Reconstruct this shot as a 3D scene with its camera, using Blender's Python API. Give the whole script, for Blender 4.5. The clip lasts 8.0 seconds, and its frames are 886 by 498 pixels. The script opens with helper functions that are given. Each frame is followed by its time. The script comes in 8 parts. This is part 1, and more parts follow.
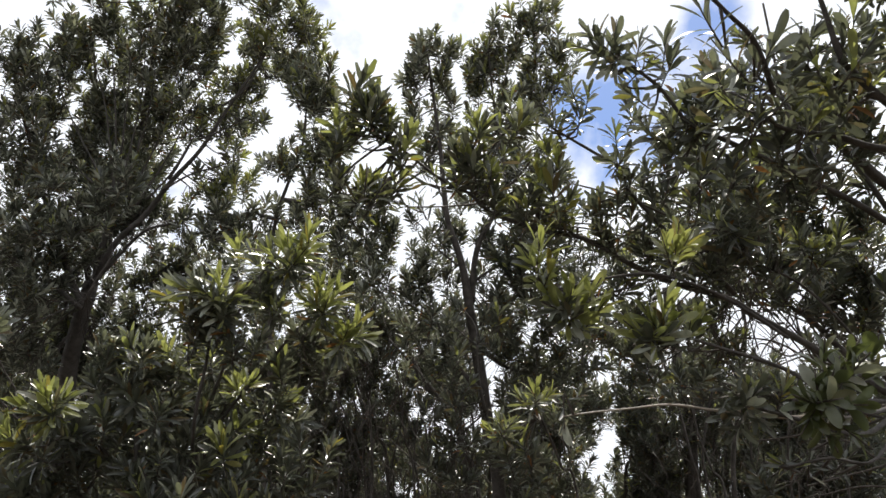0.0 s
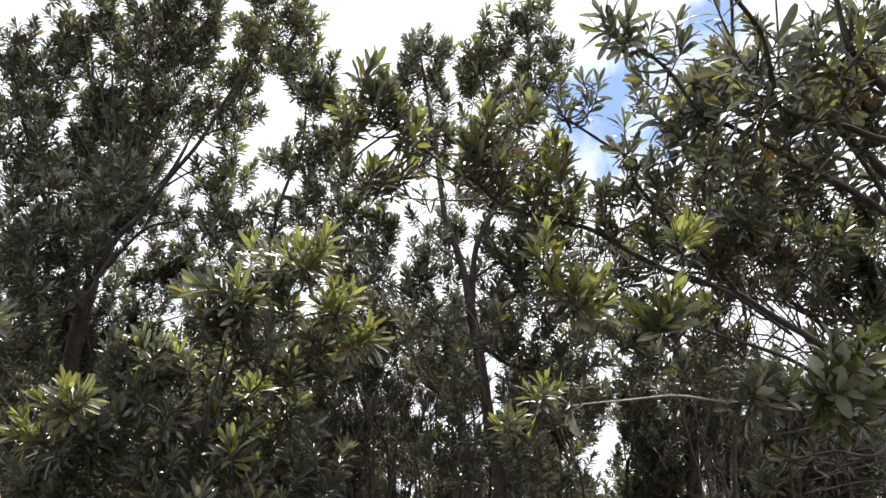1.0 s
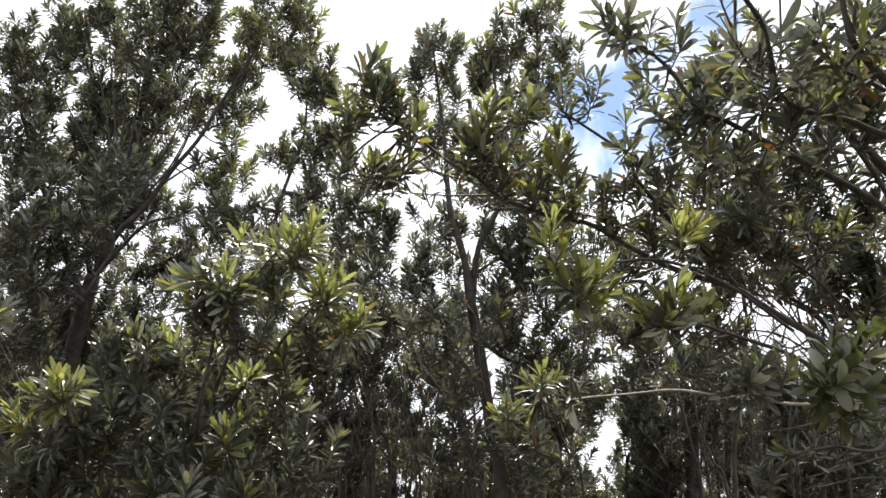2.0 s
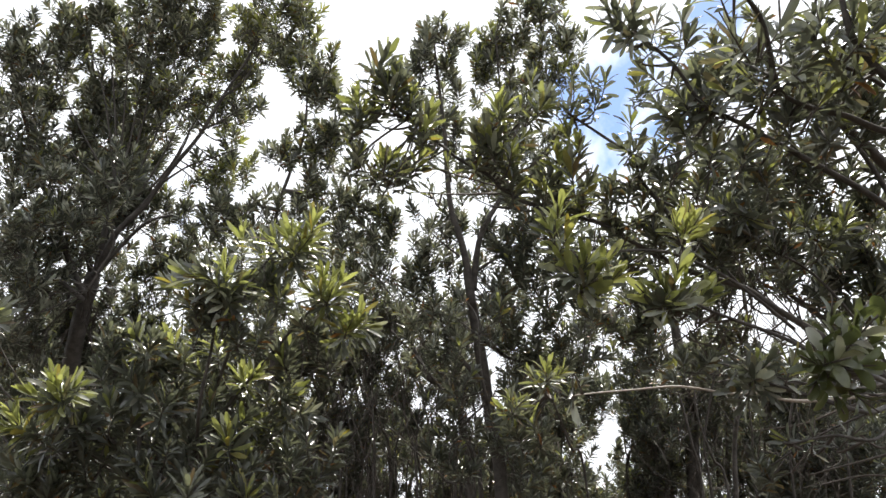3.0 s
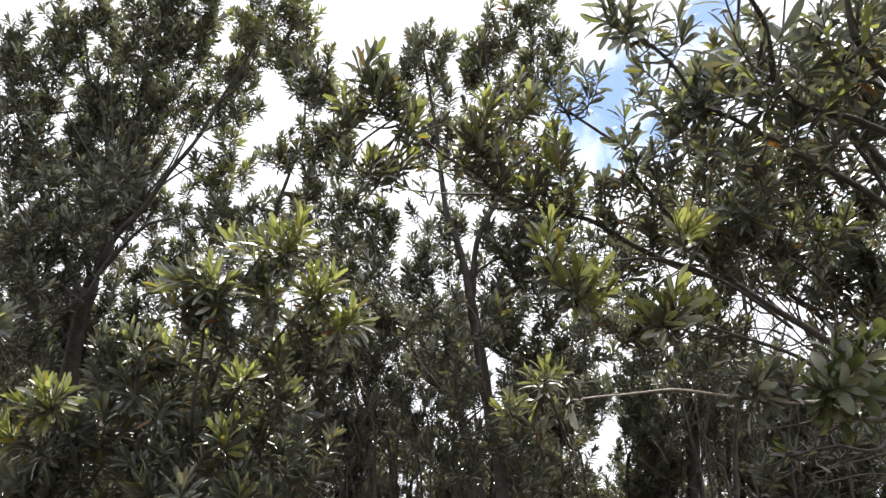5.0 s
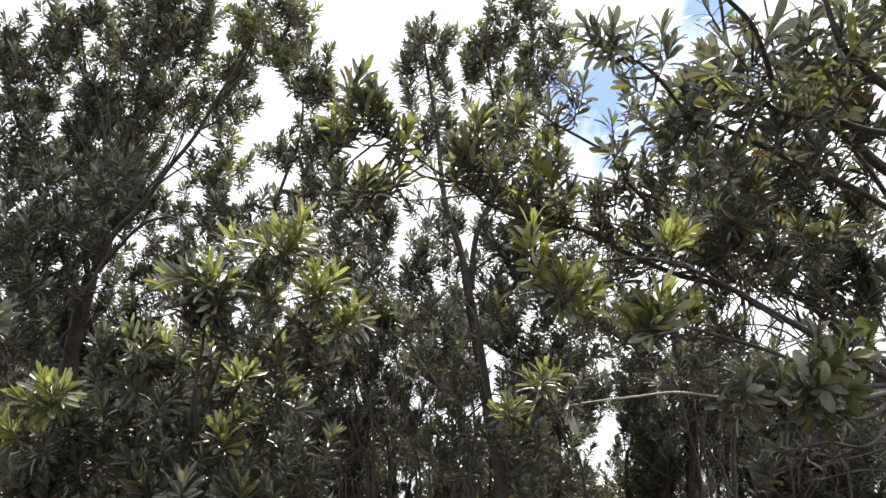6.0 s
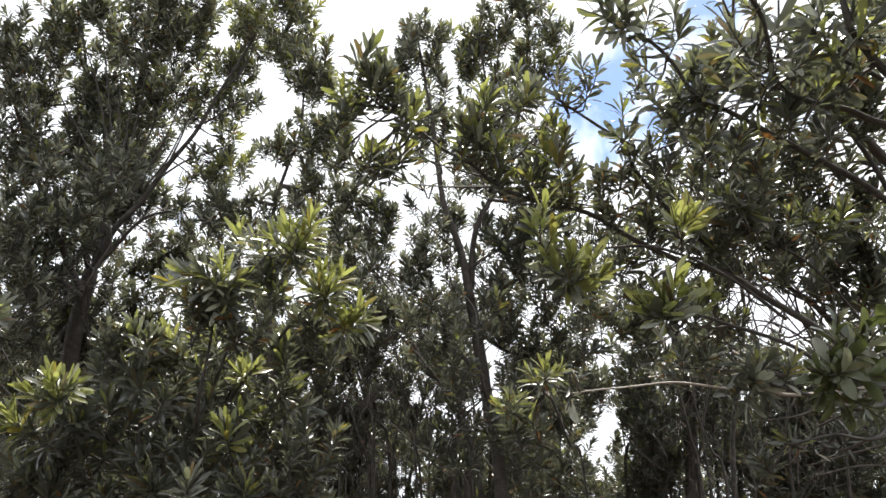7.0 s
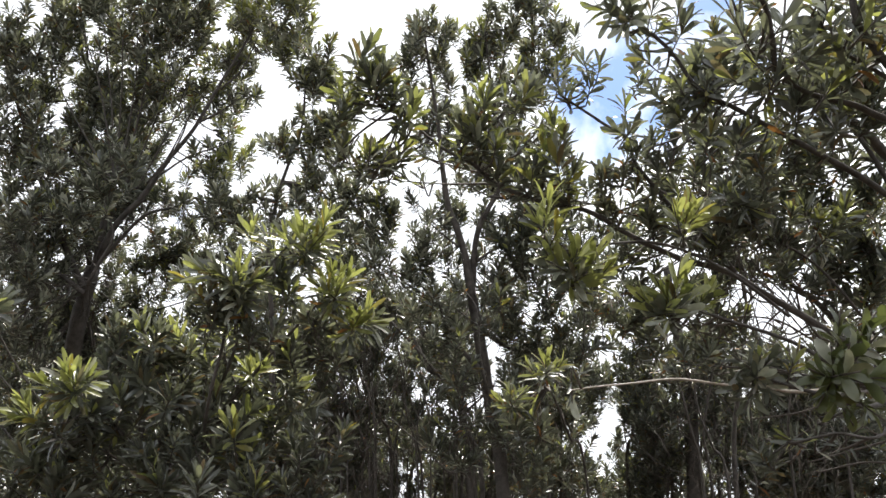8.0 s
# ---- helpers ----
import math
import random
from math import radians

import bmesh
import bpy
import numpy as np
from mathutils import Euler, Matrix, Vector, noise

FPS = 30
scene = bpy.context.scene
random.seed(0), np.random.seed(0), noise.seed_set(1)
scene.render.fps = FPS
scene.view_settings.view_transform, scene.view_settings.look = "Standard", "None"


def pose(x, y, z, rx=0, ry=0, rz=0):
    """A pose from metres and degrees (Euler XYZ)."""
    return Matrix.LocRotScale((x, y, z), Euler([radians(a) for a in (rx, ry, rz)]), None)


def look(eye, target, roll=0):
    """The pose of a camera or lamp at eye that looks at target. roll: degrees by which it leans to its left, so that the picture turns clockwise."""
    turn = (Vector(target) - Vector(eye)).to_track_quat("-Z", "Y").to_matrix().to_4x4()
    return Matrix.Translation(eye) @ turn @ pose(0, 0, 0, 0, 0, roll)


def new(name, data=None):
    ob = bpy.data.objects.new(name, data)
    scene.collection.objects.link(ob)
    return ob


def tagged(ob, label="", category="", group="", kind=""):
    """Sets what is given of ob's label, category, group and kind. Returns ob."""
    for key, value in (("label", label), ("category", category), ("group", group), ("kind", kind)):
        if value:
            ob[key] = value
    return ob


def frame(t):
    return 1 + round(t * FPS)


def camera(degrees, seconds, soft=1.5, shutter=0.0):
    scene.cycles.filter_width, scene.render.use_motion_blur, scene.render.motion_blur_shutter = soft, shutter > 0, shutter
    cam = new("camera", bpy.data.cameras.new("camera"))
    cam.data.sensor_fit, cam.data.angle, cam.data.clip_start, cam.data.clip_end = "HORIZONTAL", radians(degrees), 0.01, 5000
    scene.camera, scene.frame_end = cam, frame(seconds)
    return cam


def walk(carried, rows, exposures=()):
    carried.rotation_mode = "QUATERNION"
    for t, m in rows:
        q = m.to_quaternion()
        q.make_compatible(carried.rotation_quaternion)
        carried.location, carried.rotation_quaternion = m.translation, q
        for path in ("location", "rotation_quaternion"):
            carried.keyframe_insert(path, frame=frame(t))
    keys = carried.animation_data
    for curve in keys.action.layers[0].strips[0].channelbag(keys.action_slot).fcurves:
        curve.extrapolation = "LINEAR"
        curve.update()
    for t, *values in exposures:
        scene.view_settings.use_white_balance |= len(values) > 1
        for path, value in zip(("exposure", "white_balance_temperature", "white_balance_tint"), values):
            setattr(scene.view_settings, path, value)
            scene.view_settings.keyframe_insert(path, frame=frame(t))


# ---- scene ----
cam = camera(62, 8.0, soft=1.52)
walk(cam, [
    (0, pose(0, 0, 1.6, 110.41, 0, -0.09) @ pose(0, 0, 0, 0, 0, 0.06)),
    (0.5, pose(0, 0, 1.6, 110.24, 0, -0.02) @ pose(0, 0, 0, 0, 0, -0.14)),
    (1, pose(0, 0, 1.6, 110.16, 0, -0.05) @ pose(0, 0, 0, 0, 0, -0.13)),
    (1.5, pose(0, 0, 1.6, 110.00, 0, -0.00) @ pose(0, 0, 0, 0, 0, 0.00)),
    (3, pose(0, 0, 1.6, 109.69, 0, 0.04) @ pose(0, 0, 0, 0, 0, -0.04)),
    (3.5, pose(0, 0, 1.6, 109.79, 0, -0.06) @ pose(0, 0, 0, 0, 0, -0.16)),
    (4, pose(0, 0, 1.6, 109.88, 0, -0.06) @ pose(0, 0, 0, 0, 0, -0.39)),
    (4.5, pose(0, 0, 1.6, 109.84, 0, -0.01) @ pose(0, 0, 0, 0, 0, -0.39)),
    (6, pose(0, 0, 1.6, 109.60, 0, -0.16) @ pose(0, 0, 0, 0, 0, -0.59)),
    (6.5, pose(0, 0, 1.6, 109.35, 0, -0.12) @ pose(0, 0, 0, 0, 0, -0.83)),
    (7, pose(0, 0, 1.6, 109.23, 0, -0.14) @ pose(0, 0, 0, 0, 0, -0.49)),
    (7.5, pose(0, 0, 1.6, 109.08, 0, -0.11) @ pose(0, 0, 0, 0, 0, -0.51)),
    (8, pose(0, 0, 1.6, 108.97, 0, -0.02) @ pose(0, 0, 0, 0, 0, -0.44)),
], exposures=[(0, -0.02), (0.5, 0.16), (1.0, 0.32), (1.5, 0.42), (4, 0.5), (8, 0.53)])

SUN_ELEVATION, SUN_TURN, SUN_POWER, SUN_SIZE = 63, 12, 6.2, 1.0
SKY_STRENGTH, BLUE, CLOUD = 0.12, (0.84, 0.97, 1.21), (8.9, 9.15, 9.7, 1)
SHEEN = 0.5
WAX = 0.6
THICK, FULL = 7.0, 1.1
GAPS = (((0.21, 0.84, 0.5), 1.0), ((0.32, 0.75, 0.58), 0.4), ((0.02, 0.78, 0.62), 0.4))

# ---- world and light ----
def sky():
    w = bpy.data.worlds.new("sky")
    scene.world = w
    w.use_nodes = True
    nt = w.node_tree
    nt.nodes.clear()
    N, L = nt.nodes.new, nt.links.new
    out, bg = N("ShaderNodeOutputWorld"), N("ShaderNodeBackground")
    tex = N("ShaderNodeTexSky")
    tex.sky_type, tex.sun_disc = "NISHITA", False
    tex.sun_elevation, tex.sun_rotation = radians(SUN_ELEVATION), radians(SUN_TURN)
    co = N("ShaderNodeTexCoord")
    # broken cloud: a thin bright sheet over the blue, torn open here and there
    n1, n2 = N("ShaderNodeTexNoise"), N("ShaderNodeTexNoise")
    n1.inputs["Scale"].default_value, n1.inputs["Detail"].default_value = 3.2, 6
    n1.inputs["Roughness"].default_value, n1.inputs["Distortion"].default_value = 0.55, 0.4
    n2.inputs["Scale"].default_value, n2.inputs["Detail"].default_value = 11.0, 5
    for n in (n1, n2):
        L(co.outputs["Generated"], n.inputs["Vector"])
    gap = None
    for direction, width in GAPS:
        away, wide = N("ShaderNodeVectorMath"), N("ShaderNodeMath")
        away.operation, wide.operation = "DISTANCE", "DIVIDE"
        away.inputs[1].default_value, wide.inputs[1].default_value = direction, width
        L(co.outputs["Generated"], away.inputs[0])
        L(away.outputs["Value"], wide.inputs[0])
        if gap:
            least = N("ShaderNodeMath")
            least.operation = "MINIMUM"
            L(gap.outputs[0], least.inputs[0])
            L(wide.outputs[0], least.inputs[1])
            wide = least
        gap = wide
    near = N("ShaderNodeMapRange")
    near.inputs[1].default_value, near.inputs[2].default_value = 0.0, 0.16
    near.inputs[3].default_value, near.inputs[4].default_value = -0.07, 0.24
    L(gap.outputs[0], near.inputs[0])
    s1 = N("ShaderNodeMath")
    s1.operation = "ADD"
    L(n1.outputs["Fac"], s1.inputs[0])
    L(near.outputs[0], s1.inputs[1])
    s2 = N("ShaderNodeMath")
    s2.operation = "MULTIPLY_ADD"
    L(n2.outputs["Fac"], s2.inputs[0])
    s2.inputs[1].default_value = 0.7
    L(s1.outputs[0], s2.inputs[2])
    cover = N("ShaderNodeMapRange")
    cover.inputs[1].default_value, cover.inputs[2].default_value = 0.785, 0.985
    L(s2.outputs[0], cover.inputs[0])
    mix = N("ShaderNodeMix")
    mix.data_type = "RGBA"
    L(cover.outputs[0], mix.inputs[0])
    scale = N("ShaderNodeVectorMath")
    scale.operation = "MULTIPLY"
    scale.inputs[1].default_value = BLUE
    L(tex.outputs[0], scale.inputs[0])
    L(scale.outputs[0], mix.inputs[6])
    mix.inputs[7].default_value = CLOUD
    L(mix.outputs[2], bg.inputs[0])
    bg.inputs[1].default_value = SKY_STRENGTH
    L(bg.outputs[0], out.inputs[0])


sky()
sun = new("sun", bpy.data.lights.new("sun", "SUN"))
sun.data.energy, sun.data.angle, sun.data.color = SUN_POWER, radians(SUN_SIZE), (1.0, 0.95, 0.86)
_e, _a = radians(SUN_ELEVATION), radians(SUN_TURN)
sun.matrix_basis = look(Vector((math.sin(_a) * math.cos(_e), math.cos(_a) * math.cos(_e), math.sin(_e))) * 40, (0, 0, 0))


# ---- materials ----
def leaf_material(name, dark, light, brown, through_share, gloss):
    m = bpy.data.materials.new(name)
    m.use_nodes = True
    nt = m.node_tree
    nt.nodes.clear()
    N, L = nt.nodes.new, nt.links.new
    out, p = N("ShaderNodeOutputMaterial"), N("ShaderNodeBsdfPrincipled")
    geo, info = N("ShaderNodeNewGeometry"), N("ShaderNodeObjectInfo")
    add, fract = N("ShaderNodeMath"), N("ShaderNodeMath")
    add.operation, fract.operation = "ADD", "FRACT"
    L(geo.outputs["Random Per Island"], add.inputs[0])
    L(info.outputs["Random"], add.inputs[1])
    L(add.outputs[0], fract.inputs[0])
    ramp = N("ShaderNodeValToRGB")
    r = ramp.color_ramp
    r.elements[0].color, r.elements[1].color = (*dark, 1), (*brown, 1)
    for at, c in ((0.62, light), (0.9, light), (0.97, brown)):
        r.elements.new(at).color = (*c, 1)
    L(fract.outputs[0], ramp.inputs[0])
    # blotches and paler veins across the blade
    blot = N("ShaderNodeTexNoise")
    blot.inputs["Scale"].default_value, blot.inputs["Detail"].default_value = 38, 4
    L(geo.outputs["Position"], blot.inputs["Vector"])
    span = N("ShaderNodeMapRange")
    span.inputs[3].default_value, span.inputs[4].default_value = 0.62, 1.35
    L(blot.outputs["Fac"], span.inputs[0])
    tint = N("ShaderNodeVectorMath")
    tint.operation = "SCALE"
    L(ramp.outputs[0], tint.inputs[0])
    L(span.outputs[0], tint.inputs[3])
    L(tint.outputs[0], p.inputs["Base Color"])
    p.inputs["Roughness"].default_value = gloss
    p.inputs["Specular IOR Level"].default_value = SHEEN
    # waxy skin
    p.inputs["Coat Weight"].default_value, p.inputs["Coat Roughness"].default_value, p.inputs["Coat IOR"].default_value = WAX, 0.25, 1.6
    fine = N("ShaderNodeTexNoise")
    fine.inputs["Scale"].default_value = 160
    L(geo.outputs["Position"], fine.inputs["Vector"])
    bump = N("ShaderNodeBump")
    bump.inputs["Strength"].default_value, bump.inputs["Distance"].default_value = 0.25, 0.002
    L(fine.outputs["Fac"], bump.inputs["Height"])
    L(bump.outputs[0], p.inputs["Normal"])
    glow = N("ShaderNodeBsdfTranslucent")
    warm = N("ShaderNodeVectorMath")
    warm.operation = "MULTIPLY"
    warm.inputs[1].default_value = (1.11, 1.13, 0.78)
    L(tint.outputs[0], warm.inputs[0])
    L(warm.outputs[0], glow.inputs[0])
    mix = N("ShaderNodeMixShader")
    mix.inputs[0].default_value = through_share
    L(p.outputs[0], mix.inputs[1])
    L(glow.outputs[0], mix.inputs[2])
    L(mix.outputs[0], out.inputs[0])
    return m


def rough_material(name, a, b, size, roughness, relief):
    m = bpy.data.materials.new(name)
    m.use_nodes = True
    nt = m.node_tree
    N, L = nt.nodes.new, nt.links.new
    p = nt.nodes["Principled BSDF"]
    co = N("ShaderNodeNewGeometry")
    n, f = N("ShaderNodeTexNoise"), N("ShaderNodeTexNoise")
    n.inputs["Scale"].default_value, n.inputs["Detail"].default_value = size, 6
    f.inputs["Scale"].default_value, f.inputs["Detail"].default_value = size * 7, 5
    add = N("ShaderNodeMath")
    add.operation = "MULTIPLY_ADD"
    add.inputs[1].default_value = 0.5
    for t in (n, f):
        L(co.outputs["Position"], t.inputs["Vector"])
    L(f.outputs["Fac"], add.inputs[0])
    L(n.outputs["Fac"], add.inputs[2])
    ramp = N("ShaderNodeValToRGB")
    r = ramp.color_ramp
    r.elements[0].position, r.elements[1].position = 0.5, 1.0
    r.elements[0].color, r.elements[1].color = (*a, 1), (*b, 1)
    L(add.outputs[0], ramp.inputs[0])
    L(ramp.outputs[0], p.inputs["Base Color"])
    p.inputs["Roughness"].default_value = roughness
    bump = N("ShaderNodeBump")
    bump.inputs["Strength"].default_value, bump.inputs["Distance"].default_value = 0.6, relief
    L(add.outputs[0], bump.inputs["Height"])
    L(bump.outputs[0], p.inputs["Normal"])
    return m


MATURE = leaf_material("mature leaf", (0.066, 0.071, 0.06), (0.12, 0.127, 0.105), (0.13, 0.095, 0.05), 0.42, 0.33)
YOUNG = leaf_material("young leaf", (0.15, 0.165, 0.055), (0.29, 0.305, 0.122), (0.24, 0.2, 0.05), 0.48, 0.38)
DRY = leaf_material("dry leaf", (0.13, 0.055, 0.02), (0.24, 0.11, 0.035), (0.28, 0.16, 0.07), 0.25, 0.5)
BARK = rough_material("grey-brown bark", (0.028, 0.024, 0.021), (0.095, 0.083, 0.072), 24, 0.85, 0.006)
TWIG = rough_material("brown twig bark", (0.034, 0.027, 0.022), (0.12, 0.1, 0.082), 60, 0.7, 0.002)
PALE = rough_material("bleached bare wood", (0.24, 0.2, 0.16), (0.45, 0.4, 0.34), 50, 0.6, 0.002)
SOIL = rough_material("leaf litter and soil", (0.03, 0.023, 0.015), (0.085, 0.062, 0.038), 9, 0.95, 0.03)
TIMBER = rough_material("dark timber of the added wall", (0.03, 0.026, 0.022), (0.075, 0.062, 0.05), 6, 0.7, 0.003)
# pale undersides and withered leaves; also paints glints and haze into the foliage
SILVER = leaf_material("pale underside with painted glints and haze", (0.2, 0.215, 0.17), (0.34, 0.35, 0.29), (0.3, 0.29, 0.22), 0.25, 0.42)
BROAD = leaf_material("broad green leaf", (0.05, 0.062, 0.024), (0.096, 0.112, 0.044), (0.12, 0.115, 0.05), 0.4, 0.52)
LEAVES = (MATURE, YOUNG, DRY, SILVER)


# ---- building blocks ----
UP = Vector((0, 0, 1))


def smooth(points, steps):
    """A Catmull-Rom line through points, steps to each stretch."""
    p = [Vector(q) for q in points]
    if len(p) == 2:
        return [p[0].lerp(p[1], i / steps) for i in range(steps + 1)]
    p = [p[0] * 2 - p[1]] + p + [p[-1] * 2 - p[-2]]
    line = []
    for a, b, c, d in zip(p, p[1:], p[2:], p[3:]):
        for i in range(steps):
            t = i / steps
            line.append(0.5 * (2 * b + (c - a) * t + (2 * a - 5 * b + 4 * c - d) * t * t + (3 * b - a - 3 * c + d) * t ** 3))
    return line + [p[-2]]


class Soup:
    """Vertices and faces of one mesh in the making."""

    def __init__(self):
        self.verts, self.faces, self.mats, self.count = [], [], [], 0

    def add(self, verts, faces, mat=0):
        self.verts.append(np.asarray(verts, float))
        self.faces += [tuple(i + self.count for i in f) for f in faces]
        self.mats += [mat] * len(faces)
        self.count += len(verts)

    def tube(self, line, r0, r1, sides=5, mat=0, knots=0.0, rng=None):
        ring, verts, faces = None, [], []
        n = len(line)
        for i, q in enumerate(line):
            ahead = (line[min(i + 1, n - 1)] - line[max(i - 1, 0)]).normalized()
            if ring is None:
                ring = ahead.orthogonal().normalized()
            ring = (ring - ahead * ring.dot(ahead)).normalized()
            side = ahead.cross(ring)
            r = r0 + (r1 - r0) * i / (n - 1)
            if knots:
                r *= 1 + knots * rng.uniform(-1, 1)
            for k in range(sides):
                a = 2 * math.pi * k / sides
                verts.append(q + (ring * math.cos(a) + side * math.sin(a)) * r)
        for i in range(n - 1):
            for k in range(sides):
                a, b = i * sides + k, i * sides + (k + 1) % sides
                faces.append((a, b, b + sides, a + sides))
        faces.append(tuple(range(sides))[::-1])
        faces.append(tuple(range((n - 1) * sides, n * sides)))
        self.add([tuple(v) for v in verts], faces, mat)

    def mesh(self, name, materials, round_off=True):
        me = bpy.data.meshes.new(name)
        me.from_pydata(np.concatenate(self.verts).tolist(), [], self.faces)
        for m in materials:
            me.materials.append(m)
        me.polygons.foreach_set("material_index", self.mats)
        if round_off:
            me.polygons.foreach_set("use_smooth", [True] * len(me.polygons))
        me.update()
        return me


def blade(stations, arch, fold, wide, wave=0.0, peak=0.64, blunt=0.36):
    """A leaf one unit long from the origin along x, upper side to z: narrow stalk, broadest past the middle at peak, rounded tip, folded along its midrib and arched back."""
    verts, faces = [], []
    for i in range(stations + 1):
        s = i / stations
        if s < peak:
            w = wide * (0.1 + 0.9 * math.sin(0.5 * math.pi * s / peak) ** 1.35)
        else:
            w = wide * max(blunt, (1 - ((s - peak) / (1 - peak)) ** 2.3) ** 0.5)
        if i == stations:
            w = wide * blunt
        z = -arch * s * s + 0.03 * math.sin(s * 3.1)
        ripple = wave * math.sin(s * 14)
        verts += [(s, -w, z + fold * w + ripple), (s, 0, z), (s, w, z + fold * w - ripple)]
    for i in range(stations):
        a = 3 * i
        faces += [(a, a + 3, a + 4, a + 1), (a + 1, a + 4, a + 5, a + 2)]
    return np.array(verts), np.array(faces)


NEAR_BLADES = [blade(9, a, f, w, v, 0.66, 0.38) for a, f, w, v in ((0.06, 0.3, 0.086, 0.006), (0.16, 0.45, 0.076, 0.01), (0.0, 0.2, 0.093, 0.004), (0.26, 0.35, 0.082, 0.012))]
BROAD_BLADES = [blade(9, a, f, w, v, 0.6, 0.3) for a, f, w, v in ((0.1, 0.25, 0.2, 0.01), (0.2, 0.3, 0.18, 0.015), (0.05, 0.2, 0.22, 0.01), (0.3, 0.3, 0.19, 0.02))]
STRAP_BLADES = [blade(9, a, f, w, v, 0.68, 0.42) for a, f, w, v in ((0.08, 0.28, 0.118, 0.006), (0.18, 0.4, 0.105, 0.01), (-0.04, 0.2, 0.125, 0.004), (0.28, 0.3, 0.112, 0.012))]


def small_blade(arch, fold, wide, peak=0.6, blunt=0.5):
    """The same leaf in two folded halves, for the far foliage."""
    lift = 0.03 + fold * wide
    low = -arch + fold * wide * blunt
    verts = [(0, 0, 0), (1, 0, -arch), (peak, -wide, lift - arch * peak * peak), (0.98, -wide * blunt, low), (peak, wide, lift - arch * peak * peak), (0.98, wide * blunt, low)]
    return np.array(verts), np.array([(0, 2, 3, 1), (0, 1, 5, 4)])


FAR_BLADES = [small_blade(a, f, w) for a, f, w in ((0.06, 0.3, 0.13), (0.2, 0.4, 0.115), (-0.05, 0.2, 0.14))]
BLADE_MESHES = {}


def blade_mesh(kind, mat, shape):
    """One shared mesh for all alike leaves."""
    if (kind, mat, shape) not in BLADE_MESHES:
        s = Soup()
        v, f = {"near": NEAR_BLADES, "broad": BROAD_BLADES, "strap": STRAP_BLADES}[shape][kind]
        s.add(v, f.tolist())
        BLADE_MESHES[kind, mat, shape] = s.mesh("leaf", [BROAD if shape == "broad" and not mat else LEAVES[mat]])
    return BLADE_MESHES[kind, mat, shape]


def unit(v):
    return v / np.linalg.norm(v, axis=-1, keepdims=True)


def whorls(ends, count, rng, long, open_to, pale=0.05, tumble=0.6):
    """Places, directions, sizes and ages of the leaves round many shoot ends at once: steep at the tip, spreading
    further down the stem.
    ends: rows of base, axis, leaf size, share of young leaves. pale: the share in the pale colour of undersides, which
    also paints glints and haze. tumble: how far the blades roll about their length."""
    e = np.array(ends, float)
    n = len(e)
    base, axis, size, young = e[:, None, 0:3], unit(e[:, None, 3:6]), e[:, None, 6], e[:, None, 7]
    help_ = np.where(np.abs(axis[..., 2:3]) < 0.8, (0.0, 0.0, 1.0), (1.0, 0.0, 0.0))
    side = unit(np.cross(axis, help_))
    other = np.cross(axis, side)
    s = (np.arange(count)[None] + rng.uniform(0.2, 0.8, (n, count))) / count
    a = rng.uniform(0, 6.28, (n, 1)) + np.arange(count)[None] * 2.39996 + rng.uniform(-0.25, 0.25, (n, count))
    spread = np.radians(8 + open_to * s ** 0.85 + rng.uniform(-12, 12, (n, count)))[..., None]
    out = side * np.cos(a)[..., None] + other * np.sin(a)[..., None]
    x = axis * np.cos(spread) + out * np.sin(spread)
    x[..., 2] -= 0.05 * s
    x = unit(x)
    z = axis * np.sin(spread) - out * np.cos(spread) + rng.uniform(-tumble, tumble, (n, count, 3))
    y = unit(np.cross(z, x))
    z = np.cross(x, y)
    length = size * (0.7 + 0.35 * np.sin(np.pi * np.minimum(1, s + 0.2))) * rng.uniform(0.8, 1.12, (n, count))
    at = base + axis * (size * long * (1 - s))[..., None]
    roll = rng.random((n, count))
    age = np.where(roll < young * (1.6 - 1.5 * s), 1, np.where((roll > 0.975) & (s > 0.55), 2, np.where((roll > 0.97 - pale) & (roll < 0.97), 3, 0)))
    return at.reshape(-1, 3), x.reshape(-1, 3), y.reshape(-1, 3), z.reshape(-1, 3), length.reshape(-1), age.reshape(-1)


def leaf_mesh(name, sets, rng):
    """One joined mesh of many leaves. sets: pairs of whorls() and the blades they use."""
    verts, faces, mats, count = [], [], [], 0
    for (at, x, y, z, length, age), blades in sets:
        kind = rng.integers(0, len(blades), len(at))
        for k, (v, f) in enumerate(blades):
            pick = kind == k
            m = int(pick.sum())
            if not m:
                continue
            turned = np.stack((x[pick], y[pick], z[pick]), 1) * length[pick][:, None, None]
            verts.append((np.einsum("vi,nij->nvj", v, turned) + at[pick][:, None]).reshape(-1, 3))
            faces.append((f[None] + (np.arange(m) * len(v))[:, None, None] + count).reshape(-1, 4))
            mats.append(np.repeat(age[pick], len(f)))
            count += m * len(v)
    v, f, mt = np.concatenate(verts), np.concatenate(faces), np.concatenate(mats)
    me = bpy.data.meshes.new(name)
    me.vertices.add(len(v))
    me.vertices.foreach_set("co", v.ravel())
    me.loops.add(f.size)
    me.loops.foreach_set("vertex_index", f.ravel().astype(np.int32))
    me.polygons.add(len(f))
    me.polygons.foreach_set("loop_start", np.arange(0, f.size, 4, dtype=np.int32))
    for m in LEAVES:
        me.materials.append(m)
    me.polygons.foreach_set("material_index", mt.astype(np.int32))
    me.polygons.foreach_set("use_smooth", np.ones(len(f), bool))
    me.update(calc_edges=True)
    return me


def part(name, data, parent, at=(0, 0, 0), label="", kind=""):
    ob = new(name, data)
    ob.parent = parent
    ob.location = at
    return tagged(ob, label, kind=kind)


